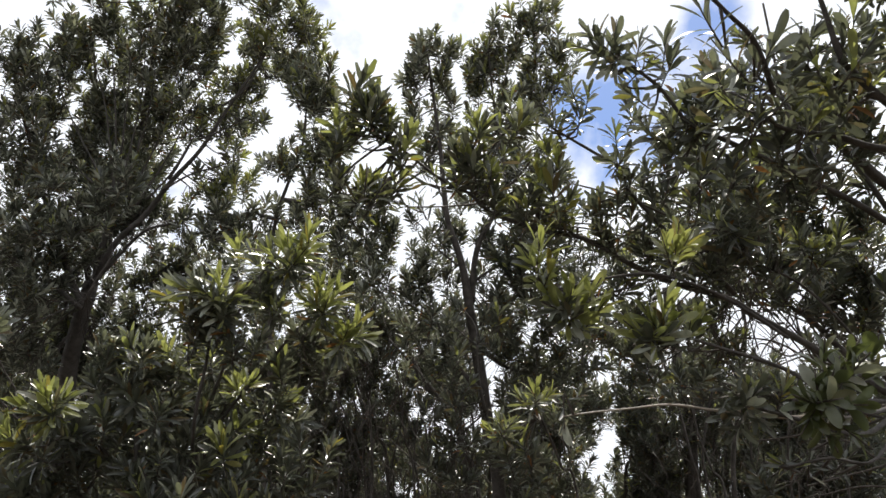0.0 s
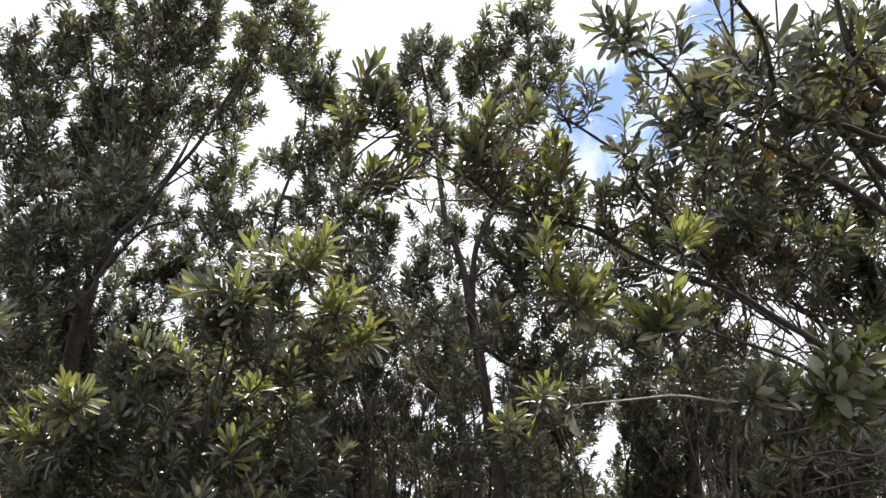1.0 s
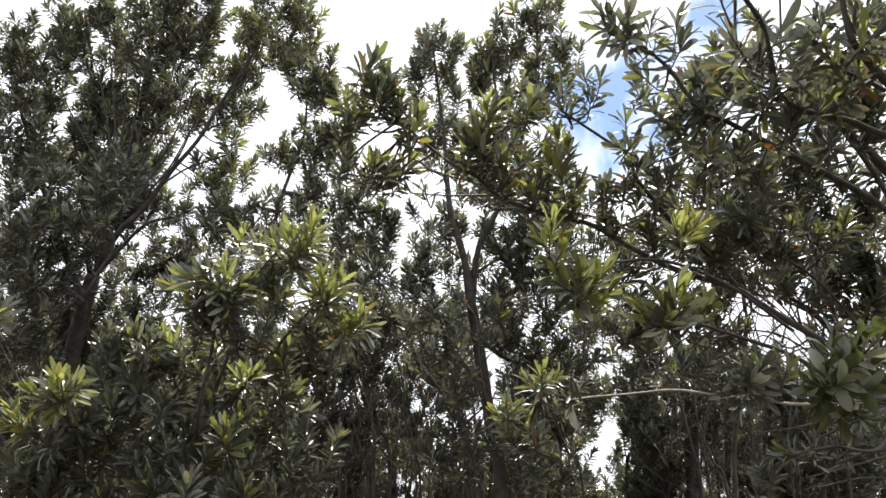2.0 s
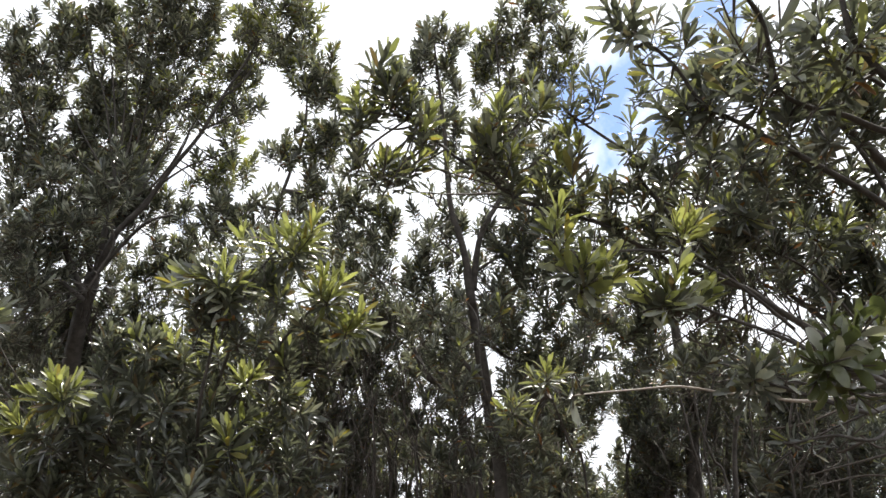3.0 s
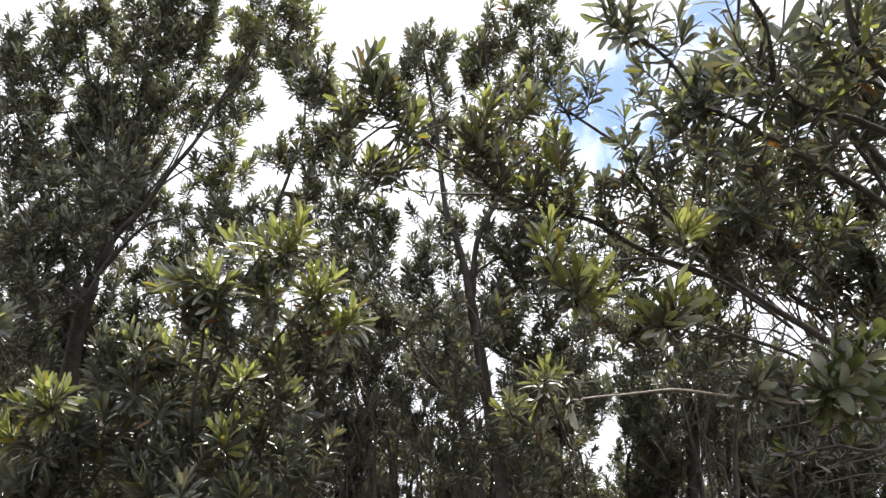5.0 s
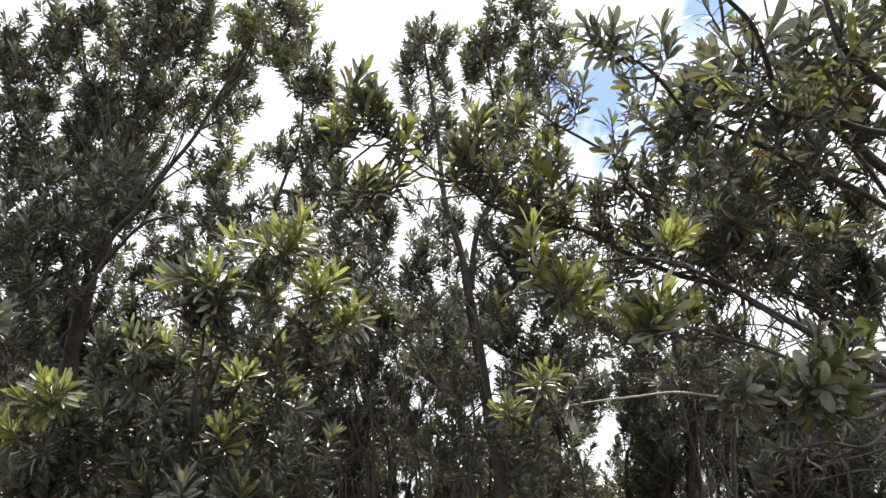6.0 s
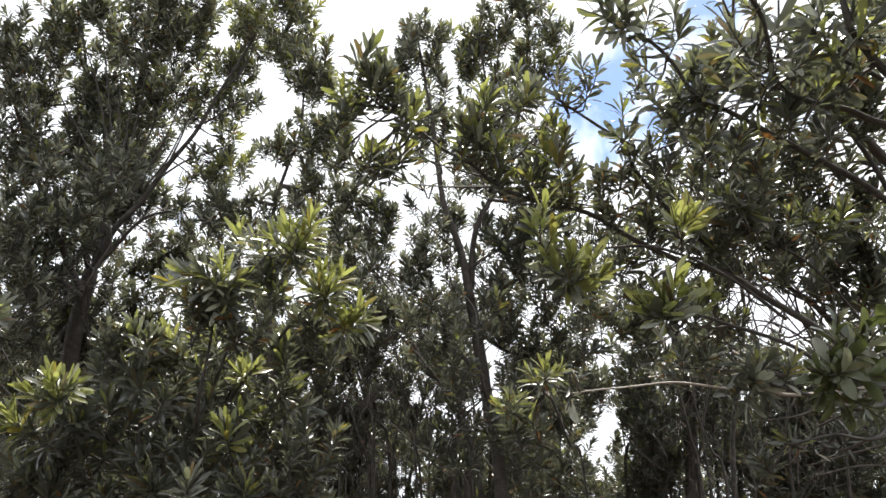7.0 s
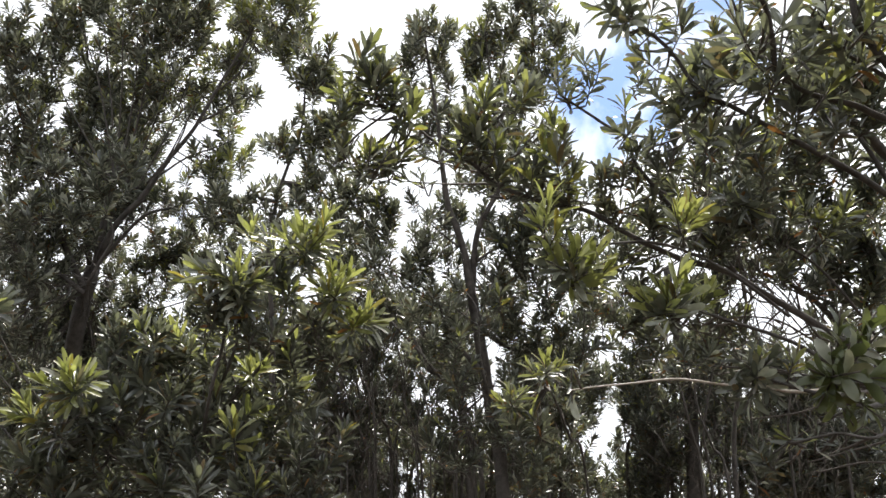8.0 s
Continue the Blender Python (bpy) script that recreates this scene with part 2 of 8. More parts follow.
SWAYED = {}


class Plant:
    """A tree or bush: an Empty at its foot, a trunk, and branches that carry twigs and leaves."""

    def __init__(self, name, foot, label, category, seed, group="", pale=0.05):
        self.root = tagged(new(name), label, category, group)
        self.root.location = foot
        self.foot, self.pale = Vector(foot), pale
        self.rng, self.dice = random.Random(seed), np.random.default_rng(seed)

    def trunk(self, points, r0, r1, name="trunk", sides=10):
        s = Soup()
        s.tube([q - self.foot for q in smooth(points, 6)], r0, r1, sides, 0, 0.06, self.rng)
        return part(name, s.mesh(name, [BARK]), self.root)

    def branch(self, points, r0, r1, clumps=(), shoots=(), size=0.1, dense=1.0, young=0.1, sway="", gain=1.0, single=False, bark=None, name="branch", broad=False, fill=42, strap=False, spread=98, pale=None):
        """points: its line, thick end first. clumps: x, y, z, radius of leafy masses.
        shoots: x, y, z of a whorl, then the way it points, its leaf size and its share of young leaves. single: each leaf an object."""
        rng, base = self.rng, Vector(points[0])
        line = smooth(points, 6)
        wood, leafy = Soup(), Soup()
        wood.tube([q - base for q in line], r0, r1, 7, 0, 0.05, rng)
        ends = []
        for x, y, z, r in clumps:
            c, r = Vector((x, y, z)), r * FULL
            i = min(range(len(line)), key=lambda k: (line[k] - c).length + 0.4 * max(0, line[k].z - c.z))
            start, heart = line[i], c - UP * r * 0.35
            gap = heart - start
            bend = start + gap * 0.5 + Vector((rng.uniform(-1, 1), rng.uniform(-1, 1), rng.uniform(-0.6, 0.4))) * gap.length * 0.14
            limb = smooth([start, bend, heart], 4)
            thick = max(0.004, (r0 + (r1 - r0) * i / len(line)) * 0.36)
            wood.tube([q - base for q in limb], thick, 0.004, 5)
            for _ in range(max(2, round(dense * THICK * (r / (size * 1.75)) ** 2))):
                d = Vector((rng.gauss(0, 1), rng.gauss(0, 1), rng.gauss(0, 1))).normalized()
                tip = c + d * r * rng.uniform(0.2, 1.28) ** 0.75
                axis = d * 0.55 + UP * 0.95 + Vector((rng.uniform(-1, 1), rng.uniform(-1, 1), rng.uniform(-1, 1))) * 0.35
                ends.append((tip, axis, size * rng.uniform(0.74, 1.1), young * (0.4 + 1.4 * rng.random() ** 2), heart.lerp(limb[2], rng.random() * 0.6), False))
        for x, y, z, ax, ay, az, leaf, fresh in shoots:
            tip = Vector((x, y, z))
            i = min(range(len(line)), key=lambda k: (line[k] - tip).length)
            ends.append((tip, Vector((ax, ay, az)), leaf, fresh, line[max(0, i - 2)], True))
        near, far = [], []
        for tip, axis, leaf, fresh, start, chosen in ends:
            axis = axis.normalized()
            foot = tip - axis * leaf * (1.2 if chosen else 1.55)
            mid = start.lerp(foot, 0.55) - axis * (foot - start).length * 0.16
            wood.tube([q - base for q in smooth([start, mid, foot, tip + axis * leaf * 0.5], 3 if chosen else 1)], 0.005 if chosen else 0.0035, 0.0018, 4 if chosen else 3, 1)
            (near if chosen else far).append((*(foot - base), *axis, leaf, fresh))
        ob = part(name, wood.mesh(name, [bark or BARK, TWIG]), self.root, base - self.foot)
        sets = []
        if far:
            sets.append((whorls(far, 29, self.dice, 1.5, 84, self.pale if pale is None else pale), FAR_BLADES))
        # a larger pale share on near shoots, as painted glints
        if near and not single:
            sets.append((whorls(near, fill, self.dice, 0.95, spread, 0.12, 0.85), STRAP_BLADES if strap else NEAR_BLADES))
        if sets:
            part("foliage", leaf_mesh("foliage", sets, self.dice), ob, kind="stuff")
        if near and single:
            for at, x, y, z, length, age in zip(*whorls(near, 10 if broad else fill, self.dice, 0.95, spread - 10, 0.1, 0.8)):
                leaf = part("leaf", blade_mesh(rng.randrange(4), int(age) if not broad or age == 3 else 0, "broad" if broad else "strap" if strap else "near"), ob)
                leaf.matrix_basis = Matrix((x, y, z)).transposed().to_4x4() @ Matrix.Scale(length, 4)
                leaf.matrix_basis.translation = at
                leaf.location = at
        if sway:
            SWAYED.setdefault(sway, []).append((ob, base - self.foot, line[-1] - base, gain))
        return ob


def hang_leaf(branch, at, way, long, label, shape="broad"):
    """One pale leaf of its own on a branch."""
    x = Vector(way).normalized()
    y = x.cross(Vector((0.3, -1, 0.2))).normalized()
    leaf = part("leaf", blade_mesh(1, 3, shape), branch, label=label)
    leaf.matrix_basis = Matrix((x, y, x.cross(y))).transposed().to_4x4() @ Matrix.Scale(long, 4)
    leaf.location = at


# ---- the ground ----
def ground():
    """One sheet to the horizon, uneven near by."""
    s, n, verts, faces = Soup(), 60, [], []
    for i in range(n + 1):
        for j in range(n + 1):
            x, y = (2 * (k / n - 0.5) for k in (i, j))
            x, y = 900 * x * abs(x) ** 2, 900 * y * abs(y) ** 2
            verts.append((x, y, 0.06 * noise.noise((x * 0.7, y * 0.7, 0)) - 0.04))
    for i in range(n):
        for j in range(n):
            a = i * (n + 1) + j
            faces.append((a, a + n + 1, a + n + 2, a + 1))
    s.add(verts, faces)
    tagged(new("ground", s.mesh("ground", [SOIL])), "uneven brown soil strewn with leaf litter", "ground", kind="structure")


ground()


# unseen wall added behind the camera, to cut sky light on the lower leaves
def shade_wall():
    """Lapped dark boards on a plain wall that blocks the sky behind the camera."""
    wall = tagged(new("unseen_shade_wall"), "unseen wall of dark lapped boards, added to block light", "wall", kind="structure")
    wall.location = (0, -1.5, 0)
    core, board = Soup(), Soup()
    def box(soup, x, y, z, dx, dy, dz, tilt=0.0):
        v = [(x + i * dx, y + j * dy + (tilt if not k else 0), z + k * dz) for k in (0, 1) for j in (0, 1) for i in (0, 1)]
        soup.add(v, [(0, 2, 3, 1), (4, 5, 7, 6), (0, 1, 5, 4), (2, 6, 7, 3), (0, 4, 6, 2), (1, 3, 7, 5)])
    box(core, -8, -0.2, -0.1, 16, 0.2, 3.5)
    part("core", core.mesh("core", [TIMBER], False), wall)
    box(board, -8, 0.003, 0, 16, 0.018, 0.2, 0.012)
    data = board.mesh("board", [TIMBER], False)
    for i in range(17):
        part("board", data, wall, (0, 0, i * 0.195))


shade_wall()

# the tall tree with its upswept limbs
# its high pale share paints haze into the crown
tall = Plant("tree", (-2.9, 5.8, 0), "tall dark evergreen tree with leafy upswept limbs", "tree", 11, pale=0.34)
tall.trunk([(-2.9, 5.8, 0), (-2.86, 5.63, 2.22), (-2.74, 5.4, 2.85), (-2.61, 5.24, 3.28)], 0.085, 0.052)
tall.branch([(-2.61, 5.25, 3.27), (-2.44, 5.14, 3.56), (-2.23, 5.07, 3.76), (-2.04, 4.98, 4), (-1.83, 4.9, 4.23), (-1.64, 4.79, 4.51), (-1.45, 4.69, 4.78), (-1.32, 4.62, 4.99)], 0.027, 0.006,
    clumps=[(-1.99, 5.2, 4.59, 0.13), (-1.73, 5.23, 4.6, 0.16), (-1.62, 5.16, 4.67, 0.12), (-1.41, 4.79, 4.51, 0.09), (-1.86, 5.15, 4.84, 0.17), (-1.96, 4.77, 4.57, 0.17), (-1.61, 5.11, 4.96, 0.17), (-1.43, 5.08, 5.06, 0.18), (-1.11, 4.71, 4.75, 0.13), (-1.05, 4.66, 4.89, 0.15), (-1.2, 4.62, 4.99, 0.18), (-1.46, 4.87, 5.12, 0.17), (-1.03, 4.58, 5.09, 0.14), (-1.32, 4.56, 5.15, 0.17), (-1.13, 4.54, 5.21, 0.15), (-1.45, 4.6, 5.05, 0.13), (-1.75, 5.09, 5.01, 0.17), (-1.6, 4.9, 4.22, 0.11), (-1.64, 4.97, 4.04, 0.17), (-1.49, 4.97, 4.04, 0.12)] + [(-1.92, 5.19, 4.05, 0.1), (-1.66, 5.01, 3.92, 0.13)], size=0.08, dense=1.2, young=0.38, sway='tall_top', gain=1.0)
tall.branch([(-2.64, 5.33, 3.33), (-2.55, 5.2, 3.68), (-2.44, 5.08, 4), (-2.33, 4.97, 4.33), (-2.27, 4.84, 4.69), (-2.21, 4.7, 5.05), (-2.18, 4.59, 5.37)], 0.026, 0.006,
    clumps=[(-2.12, 4.95, 4.37, 0.16), (-2.39, 5.44, 4.37, 0.18), (-2.29, 4.91, 4.49, 0.18), (-2.08, 4.81, 4.77, 0.18), (-2.25, 4.78, 4.85, 0.18), (-1.95, 4.73, 4.97, 0.18), (-2.08, 4.67, 5.13, 0.19), (-1.86, 4.67, 5.13, 0.17), (-1.76, 4.64, 5.23, 0.15), (-1.95, 4.6, 5.33, 0.17), (-2.25, 4.64, 5.21, 0.15), (-2.42, 4.73, 4.97, 0.15), (-2.21, 4.85, 4.65, 0.15), (-2.52, 5.49, 4.2, 0.18), (-2.44, 5, 4.25, 0.19), (-2.12, 4.89, 4.55, 0.14)], size=0.08, dense=1.2, young=0.12, sway='tall_top', gain=0.8)
tall.branch([(-2.77, 5.54, 3.34), (-2.82, 5.39, 3.75), (-2.82, 5.24, 4.17), (-2.75, 5.08, 4.59), (-2.77, 4.93, 5.01), (-2.82, 4.81, 5.34)], 0.026, 0.006,
    clumps=[(-2.68, 5.07, 4.63, 0.2), (-2.82, 5.16, 4.38, 0.18), (-2.6, 5.01, 4.8, 0.18), (-2.77, 4.98, 4.88, 0.16), (-2.82, 4.87, 5.18, 0.18), (-2.68, 4.81, 5.34, 0.19), (-2.91, 4.83, 5.3, 0.15), (-2.95, 4.93, 5.01, 0.15), (-3, 4.89, 5.11, 0.12), (-2.6, 4.83, 5.3, 0.16), (-2.82, 5.28, 4.05, 0.21), (-2.64, 5.24, 4.17, 0.21), (-3.04, 5.04, 4.72, 0.16), (-3.11, 5.07, 4.63, 0.15), (-3, 4.96, 4.92, 0.12), (-2.57, 4.93, 5.01, 0.14), (-2.53, 5.08, 4.59, 0.18), (-2.97, 5.8, 4.02, 0.2)], size=0.08, dense=1.2, young=0.08, sway='tall_side', gain=1.0)
tall.branch([(-2.58, 5.1, 3.07), (-2.74, 4.98, 3.42), (-2.86, 4.85, 3.76), (-2.98, 4.72, 4.14), (-3.08, 4.58, 4.52), (-3.1, 4.45, 4.87)], 0.024, 0.006,
    clumps=[(-3.02, 4.44, 4.91, 0.13), (-3.12, 4.48, 4.79, 0.14), (-2.98, 4.49, 4.75, 0.11), (-3.08, 4.53, 4.64, 0.14), (-2.94, 4.56, 4.58, 0.1), (-2.9, 4.54, 4.62, 0.1), (-3.1, 4.62, 4.41, 0.16), (-2.98, 4.67, 4.28, 0.15), (-2.86, 4.72, 4.14, 0.16), (-3.06, 4.74, 4.07, 0.15), (-2.88, 4.8, 3.91, 0.18), (-3.1, 4.84, 3.8, 0.18), (-2.78, 4.88, 3.68, 0.2), (-3.02, 4.92, 3.57, 0.2), (-3.16, 4.7, 4.18, 0.13), (-2.74, 4.97, 3.45, 0.18), (-2.94, 4.78, 3.95, 0.16)], size=0.08, dense=1.2, young=0.08, sway='tall_side', gain=1.0)
tall.branch([(-2.57, 5.16, 3.23), (-2.35, 5.07, 3.45), (-2.17, 5.02, 3.61), (-1.96, 5, 3.66), (-1.8, 4.97, 3.72)], 0.018, 0.005,
    clumps=[(-2.42, 5.4, 3.79, 0.14), (-2.24, 5.37, 3.81, 0.12), (-2.33, 5.3, 3.96, 0.11), (-2.08, 5.27, 3.85, 0.12), (-2.15, 5.28, 3.94, 0.08), (-1.88, 5, 3.65, 0.11), (-2.54, 5.42, 3.58, 0.09), (-2.47, 5.35, 3.93, 0.14), (-2.61, 5.36, 3.89, 0.14), (-1.67, 4.97, 3.72, 0.12), (-1.63, 5.02, 3.61, 0.15), (-1.8, 5.05, 3.51, 0.12), (-2.09, 5.06, 3.49, 0.07)], size=0.08, dense=1.2, young=0.05)
tall.branch([(-2.53, 5.02, 3.01), (-2.73, 4.97, 3.16), (-2.89, 4.94, 3.23), (-3.04, 4.93, 3.27)], 0.018, 0.005,
    clumps=[(-2.89, 4.9, 3.34, 0.2), (-2.96, 5.53, 3.42, 0.19), (-3.04, 4.91, 3.31, 0.2), (-2.81, 4.99, 3.08, 0.18), (-3, 5.01, 3.05, 0.18), (-2.88, 5.62, 3.18, 0.19), (-3, 5.63, 3.08, 0.18), (-3.08, 5.09, 2.82, 0.2), (-2.66, 5.55, 3.13, 0.13), (-2.89, 5.1, 2.78, 0.2), (-2.92, 5.73, 2.89, 0.2)], size=0.08, dense=1.2, young=0.03)

tall.branch([(-2.36, 4.71, 3), (-2.27, 4.65, 3.14), (-2.19, 4.6, 3.28), (-2.23, 4.53, 3.49)], 0.014, 0.005,
    clumps=[(-2.64, 5.41, 3.62, 0.16), (-2.81, 5.44, 3.59, 0.16), (-2.77, 5.64, 3.09, 0.2), (-2.56, 5.47, 3.32, 0.13), (-2.72, 4.68, 3.07, 0.17), (-2.87, 4.76, 2.86, 0.17), (-2.98, 5.55, 3.25, 0.16), (-2.23, 4.49, 3.6, 0.14), (-2.46, 4.54, 3.46, 0.15), (-2.08, 4.42, 3.77, 0.14), (-2.57, 4.42, 3.77, 0.14), (-2.72, 4.53, 3.49, 0.15), (-2.91, 4.58, 3.35, 0.15), (-3.05, 5.7, 2.92, 0.2), (-2.73, 5.71, 2.83, 0.18)], size=0.08, dense=1.2, young=0.04)
tall.branch([(-2.15, 4.52, 5.27), (-2.1, 4.42, 5.54), (-2.04, 4.32, 5.82)], 0.012, 0.004,
    clumps=[(-2.25, 4.46, 5.43, 0.19), (-1.91, 4.45, 5.47, 0.19), (-2.08, 4.37, 5.66, 0.19), (-1.62, 4.47, 5.41, 0.17), (-2.55, 4.46, 5.43, 0.19), (-2.88, 4.47, 5.39, 0.17), (-1.32, 4.46, 5.43, 0.17), (-2.34, 4.36, 5.7, 0.17), (-1.75, 4.36, 5.7, 0.17)], size=0.08, dense=1.2, young=0.25, sway='tall_top', gain=0.9)

tall.branch([(-2.62, 5.4, 3.57), (-2.57, 5.3, 3.86), (-2.6, 5.19, 4.15), (-2.62, 5.09, 4.44), (-2.66, 4.99, 4.69)], 0.016, 0.005,
    clumps=[(-2.71, 5.04, 4.56, 0.15), (-2.57, 5.13, 4.32, 0.15), (-2.4, 5.18, 4.19, 0.15), (-2.66, 5.19, 4.15, 0.15), (-2.79, 5.1, 4.4, 0.15), (-2.44, 5.07, 4.48, 0.15), (-2.93, 5.18, 4.19, 0.15), (-2.31, 5.1, 4.4, 0.15), (-2.51, 5.01, 4.65, 0.15), (-2.36, 5.26, 4.04, 0.15), (-2.0, 4.81, 5.19, 0.15), (-1.8, 4.84, 5.12, 0.15), (-2.13, 4.87, 5.04, 0.15)], size=0.08, dense=0.85, young=0.08, sway='tall_side', gain=0.7)
# thin stems that fan out of its crown
tall.branch([(-2.41, 4.95, 3.85), (-2.46, 4.79, 4.28), (-2.52, 4.68, 4.59), (-2.63, 4.57, 4.9)], 0.009, 0.003, name='thin_stem', sway='tall_side', gain=0.7)
tall.branch([(-2.41, 4.95, 3.85), (-2.41, 4.79, 4.28), (-2.43, 4.68, 4.59), (-2.46, 4.55, 4.94)], 0.009, 0.003, name='thin_stem', sway='tall_side', gain=0.7)
tall.branch([(-2.39, 4.94, 3.89), (-2.36, 4.81, 4.24), (-2.33, 4.69, 4.55), (-2.32, 4.59, 4.82)], 0.009, 0.003, name='thin_stem', sway='tall_side', gain=0.7)
tall.branch([(-2.38, 4.94, 3.89), (-2.29, 4.81, 4.24), (-2.23, 4.69, 4.55), (-2.21, 4.57, 4.9)], 0.009, 0.003, name='thin_stem', sway='tall_side', gain=0.7)
tall.branch([(-2.36, 4.94, 3.89), (-2.24, 4.82, 4.2), (-2.17, 4.72, 4.47), (-2.14, 4.62, 4.75)], 0.009, 0.003, name='thin_stem', sway='tall_side', gain=0.7)
tall.branch([(-2.32, 4.96, 3.81), (-2.16, 4.85, 4.12), (-2.04, 4.75, 4.39), (-1.98, 4.64, 4.71)], 0.009, 0.003, name='thin_stem', sway='tall_side', gain=0.7)
tall.branch([(-2.26, 4.98, 3.77), (-2.07, 4.87, 4.06), (-1.95, 4.79, 4.28), (-1.82, 4.68, 4.59)], 0.009, 0.003, name='thin_stem', sway='tall_side', gain=0.7)
tall.branch([(-2.43, 4.95, 3.85), (-2.59, 4.85, 4.12), (-2.74, 4.75, 4.39), (-2.86, 4.65, 4.67)], 0.009, 0.003, name='thin_stem', sway='tall_side', gain=0.7)
tall.branch([(-2.43, 4.96, 3.83), (-2.68, 4.88, 4.04), (-2.88, 4.8, 4.26), (-3.03, 4.74, 4.43)], 0.009, 0.003, name='thin_stem', sway='tall_side', gain=0.7)
tall.branch([(-2.45, 4.98, 3.77), (-2.76, 4.94, 3.89), (-3.01, 4.89, 4.0), (-3.19, 4.85, 4.12)], 0.009, 0.003, name='thin_stem', sway='tall_side', gain=0.7)
tall.branch([(-2.17, 4.96, 3.83), (-2.01, 4.89, 4.0), (-1.89, 4.82, 4.2), (-1.79, 4.76, 4.37)], 0.009, 0.003, name='thin_stem', sway='tall_side', gain=0.7)
tall.branch([(-2.07, 4.94, 3.89), (-1.87, 4.89, 4.0), (-1.68, 4.87, 4.06), (-1.51, 4.85, 4.12)], 0.009, 0.003, name='thin_stem', sway='tall_side', gain=0.7)
tall.branch([(-1.8, 4.81, 4.24), (-1.66, 4.79, 4.3), (-1.53, 4.76, 4.37), (-1.39, 4.73, 4.45)], 0.009, 0.003, name='thin_stem', sway='tall_side', gain=0.7)
tall.branch([(-1.62, 4.72, 4.47), (-1.47, 4.68, 4.59), (-1.37, 4.62, 4.75), (-1.3, 4.57, 4.9)], 0.009, 0.003, name='thin_stem', sway='tall_side', gain=0.7)
tall.branch([(-2.01, 4.91, 3.97), (-1.92, 4.85, 4.12), (-1.87, 4.81, 4.24), (-1.88, 4.75, 4.39)], 0.009, 0.003, name='thin_stem', sway='tall_side', gain=0.7)

# the slender tree beside it
# pale share raised here too, in place of haze
slim = Plant("tree", (-1.25, 5.49, 0), "slender evergreen tree with a thin bare leader", "tree", 12, pale=0.3)
slim.trunk([(-1.25, 5.49, 0), (-1.23, 5.32, 2.18), (-1.21, 5.1, 2.78), (-1.23, 4.94, 3.23), (-1.17, 4.8, 3.61), (-1.08, 4.71, 3.86), (-0.99, 4.63, 4.08), (-0.96, 4.54, 4.32), (-0.95, 4.49, 4.47)], 0.022, 0.004)
slim.branch([(-1.08, 4.71, 3.86), (-1.11, 4.68, 3.94), (-1.13, 4.66, 4)], 0.015, 0.006,
    clumps=[(-1.21, 4.65, 4.03, 0.1), (-1.11, 4.64, 4.05, 0.11), (-1.07, 4.67, 3.98, 0.1), (-0.99, 4.65, 4.03, 0.07)], size=0.08, dense=1.2, young=0.12, sway='slim_top', gain=1.0)
slim.branch([(-0.96, 4.54, 4.32), (-0.93, 4.5, 4.43), (-0.89, 4.45, 4.58)], 0.008, 0.004,
    clumps=[(-0.89, 4.46, 4.56, 0.14), (-0.83, 4.45, 4.58, 0.11), (-0.95, 4.51, 4.41, 0.12), (-0.85, 4.52, 4.37, 0.12), (-0.93, 4.48, 4.51, 0.12), (-0.79, 4.49, 4.47, 0.08), (-1.05, 4.49, 4.47, 0.08)], size=0.08, young=0.15, sway='slim_top', gain=0.8)
slim.branch([(-0.99, 4.63, 4.08), (-0.89, 4.61, 4.15), (-0.77, 4.59, 4.21)], 0.008, 0.004,
    clumps=[(-0.89, 4.59, 4.19, 0.13), (-0.77, 4.58, 4.22, 0.12), (-0.81, 4.63, 4.09, 0.12), (-0.69, 4.61, 4.13, 0.1), (-0.73, 4.54, 4.34, 0.1), (-0.63, 4.54, 4.32, 0.1), (-0.91, 4.66, 4, 0.1), (-0.77, 4.68, 3.94, 0.12), (-0.89, 4.71, 3.87, 0.1)], size=0.08, young=0.15)
slim.branch([(-1.17, 4.8, 3.61), (-1.29, 4.79, 3.64), (-1.37, 4.76, 3.72)], 0.016, 0.005,
    clumps=[(-1.37, 4.78, 3.66, 0.08), (-1.25, 4.8, 3.63, 0.09), (-1.45, 4.8, 3.61, 0.11), (-1.33, 4.83, 3.53, 0.13), (-1.49, 4.83, 3.53, 0.12), (-1.21, 4.83, 3.53, 0.12), (-1.13, 4.79, 3.64, 0.09), (-1.55, 4.8, 3.61, 0.1)], size=0.08, young=0.04)
slim.branch([(-1.13, 4.76, 3.74), (-0.93, 4.76, 3.72), (-0.73, 4.76, 3.72)], 0.02, 0.006,
    clumps=[(-1.01, 4.77, 3.7, 0.14), (-0.85, 4.76, 3.72, 0.16), (-0.69, 4.76, 3.74, 0.14), (-0.57, 4.78, 3.66, 0.11), (-0.73, 4.82, 3.57, 0.14), (-0.89, 4.82, 3.57, 0.12), (-0.95, 4.74, 3.79, 0.09), (-0.51, 4.82, 3.57, 0.09), (-0.45, 4.8, 3.63, 0.1), (-0.37, 4.82, 3.55, 0.1), (-0.49, 4.86, 3.46, 0.12), (-0.37, 4.89, 3.38, 0.1), (-0.65, 4.87, 3.42, 0.14), (-0.33, 4.81, 3.59, 0.08)], size=0.08, young=0.06)

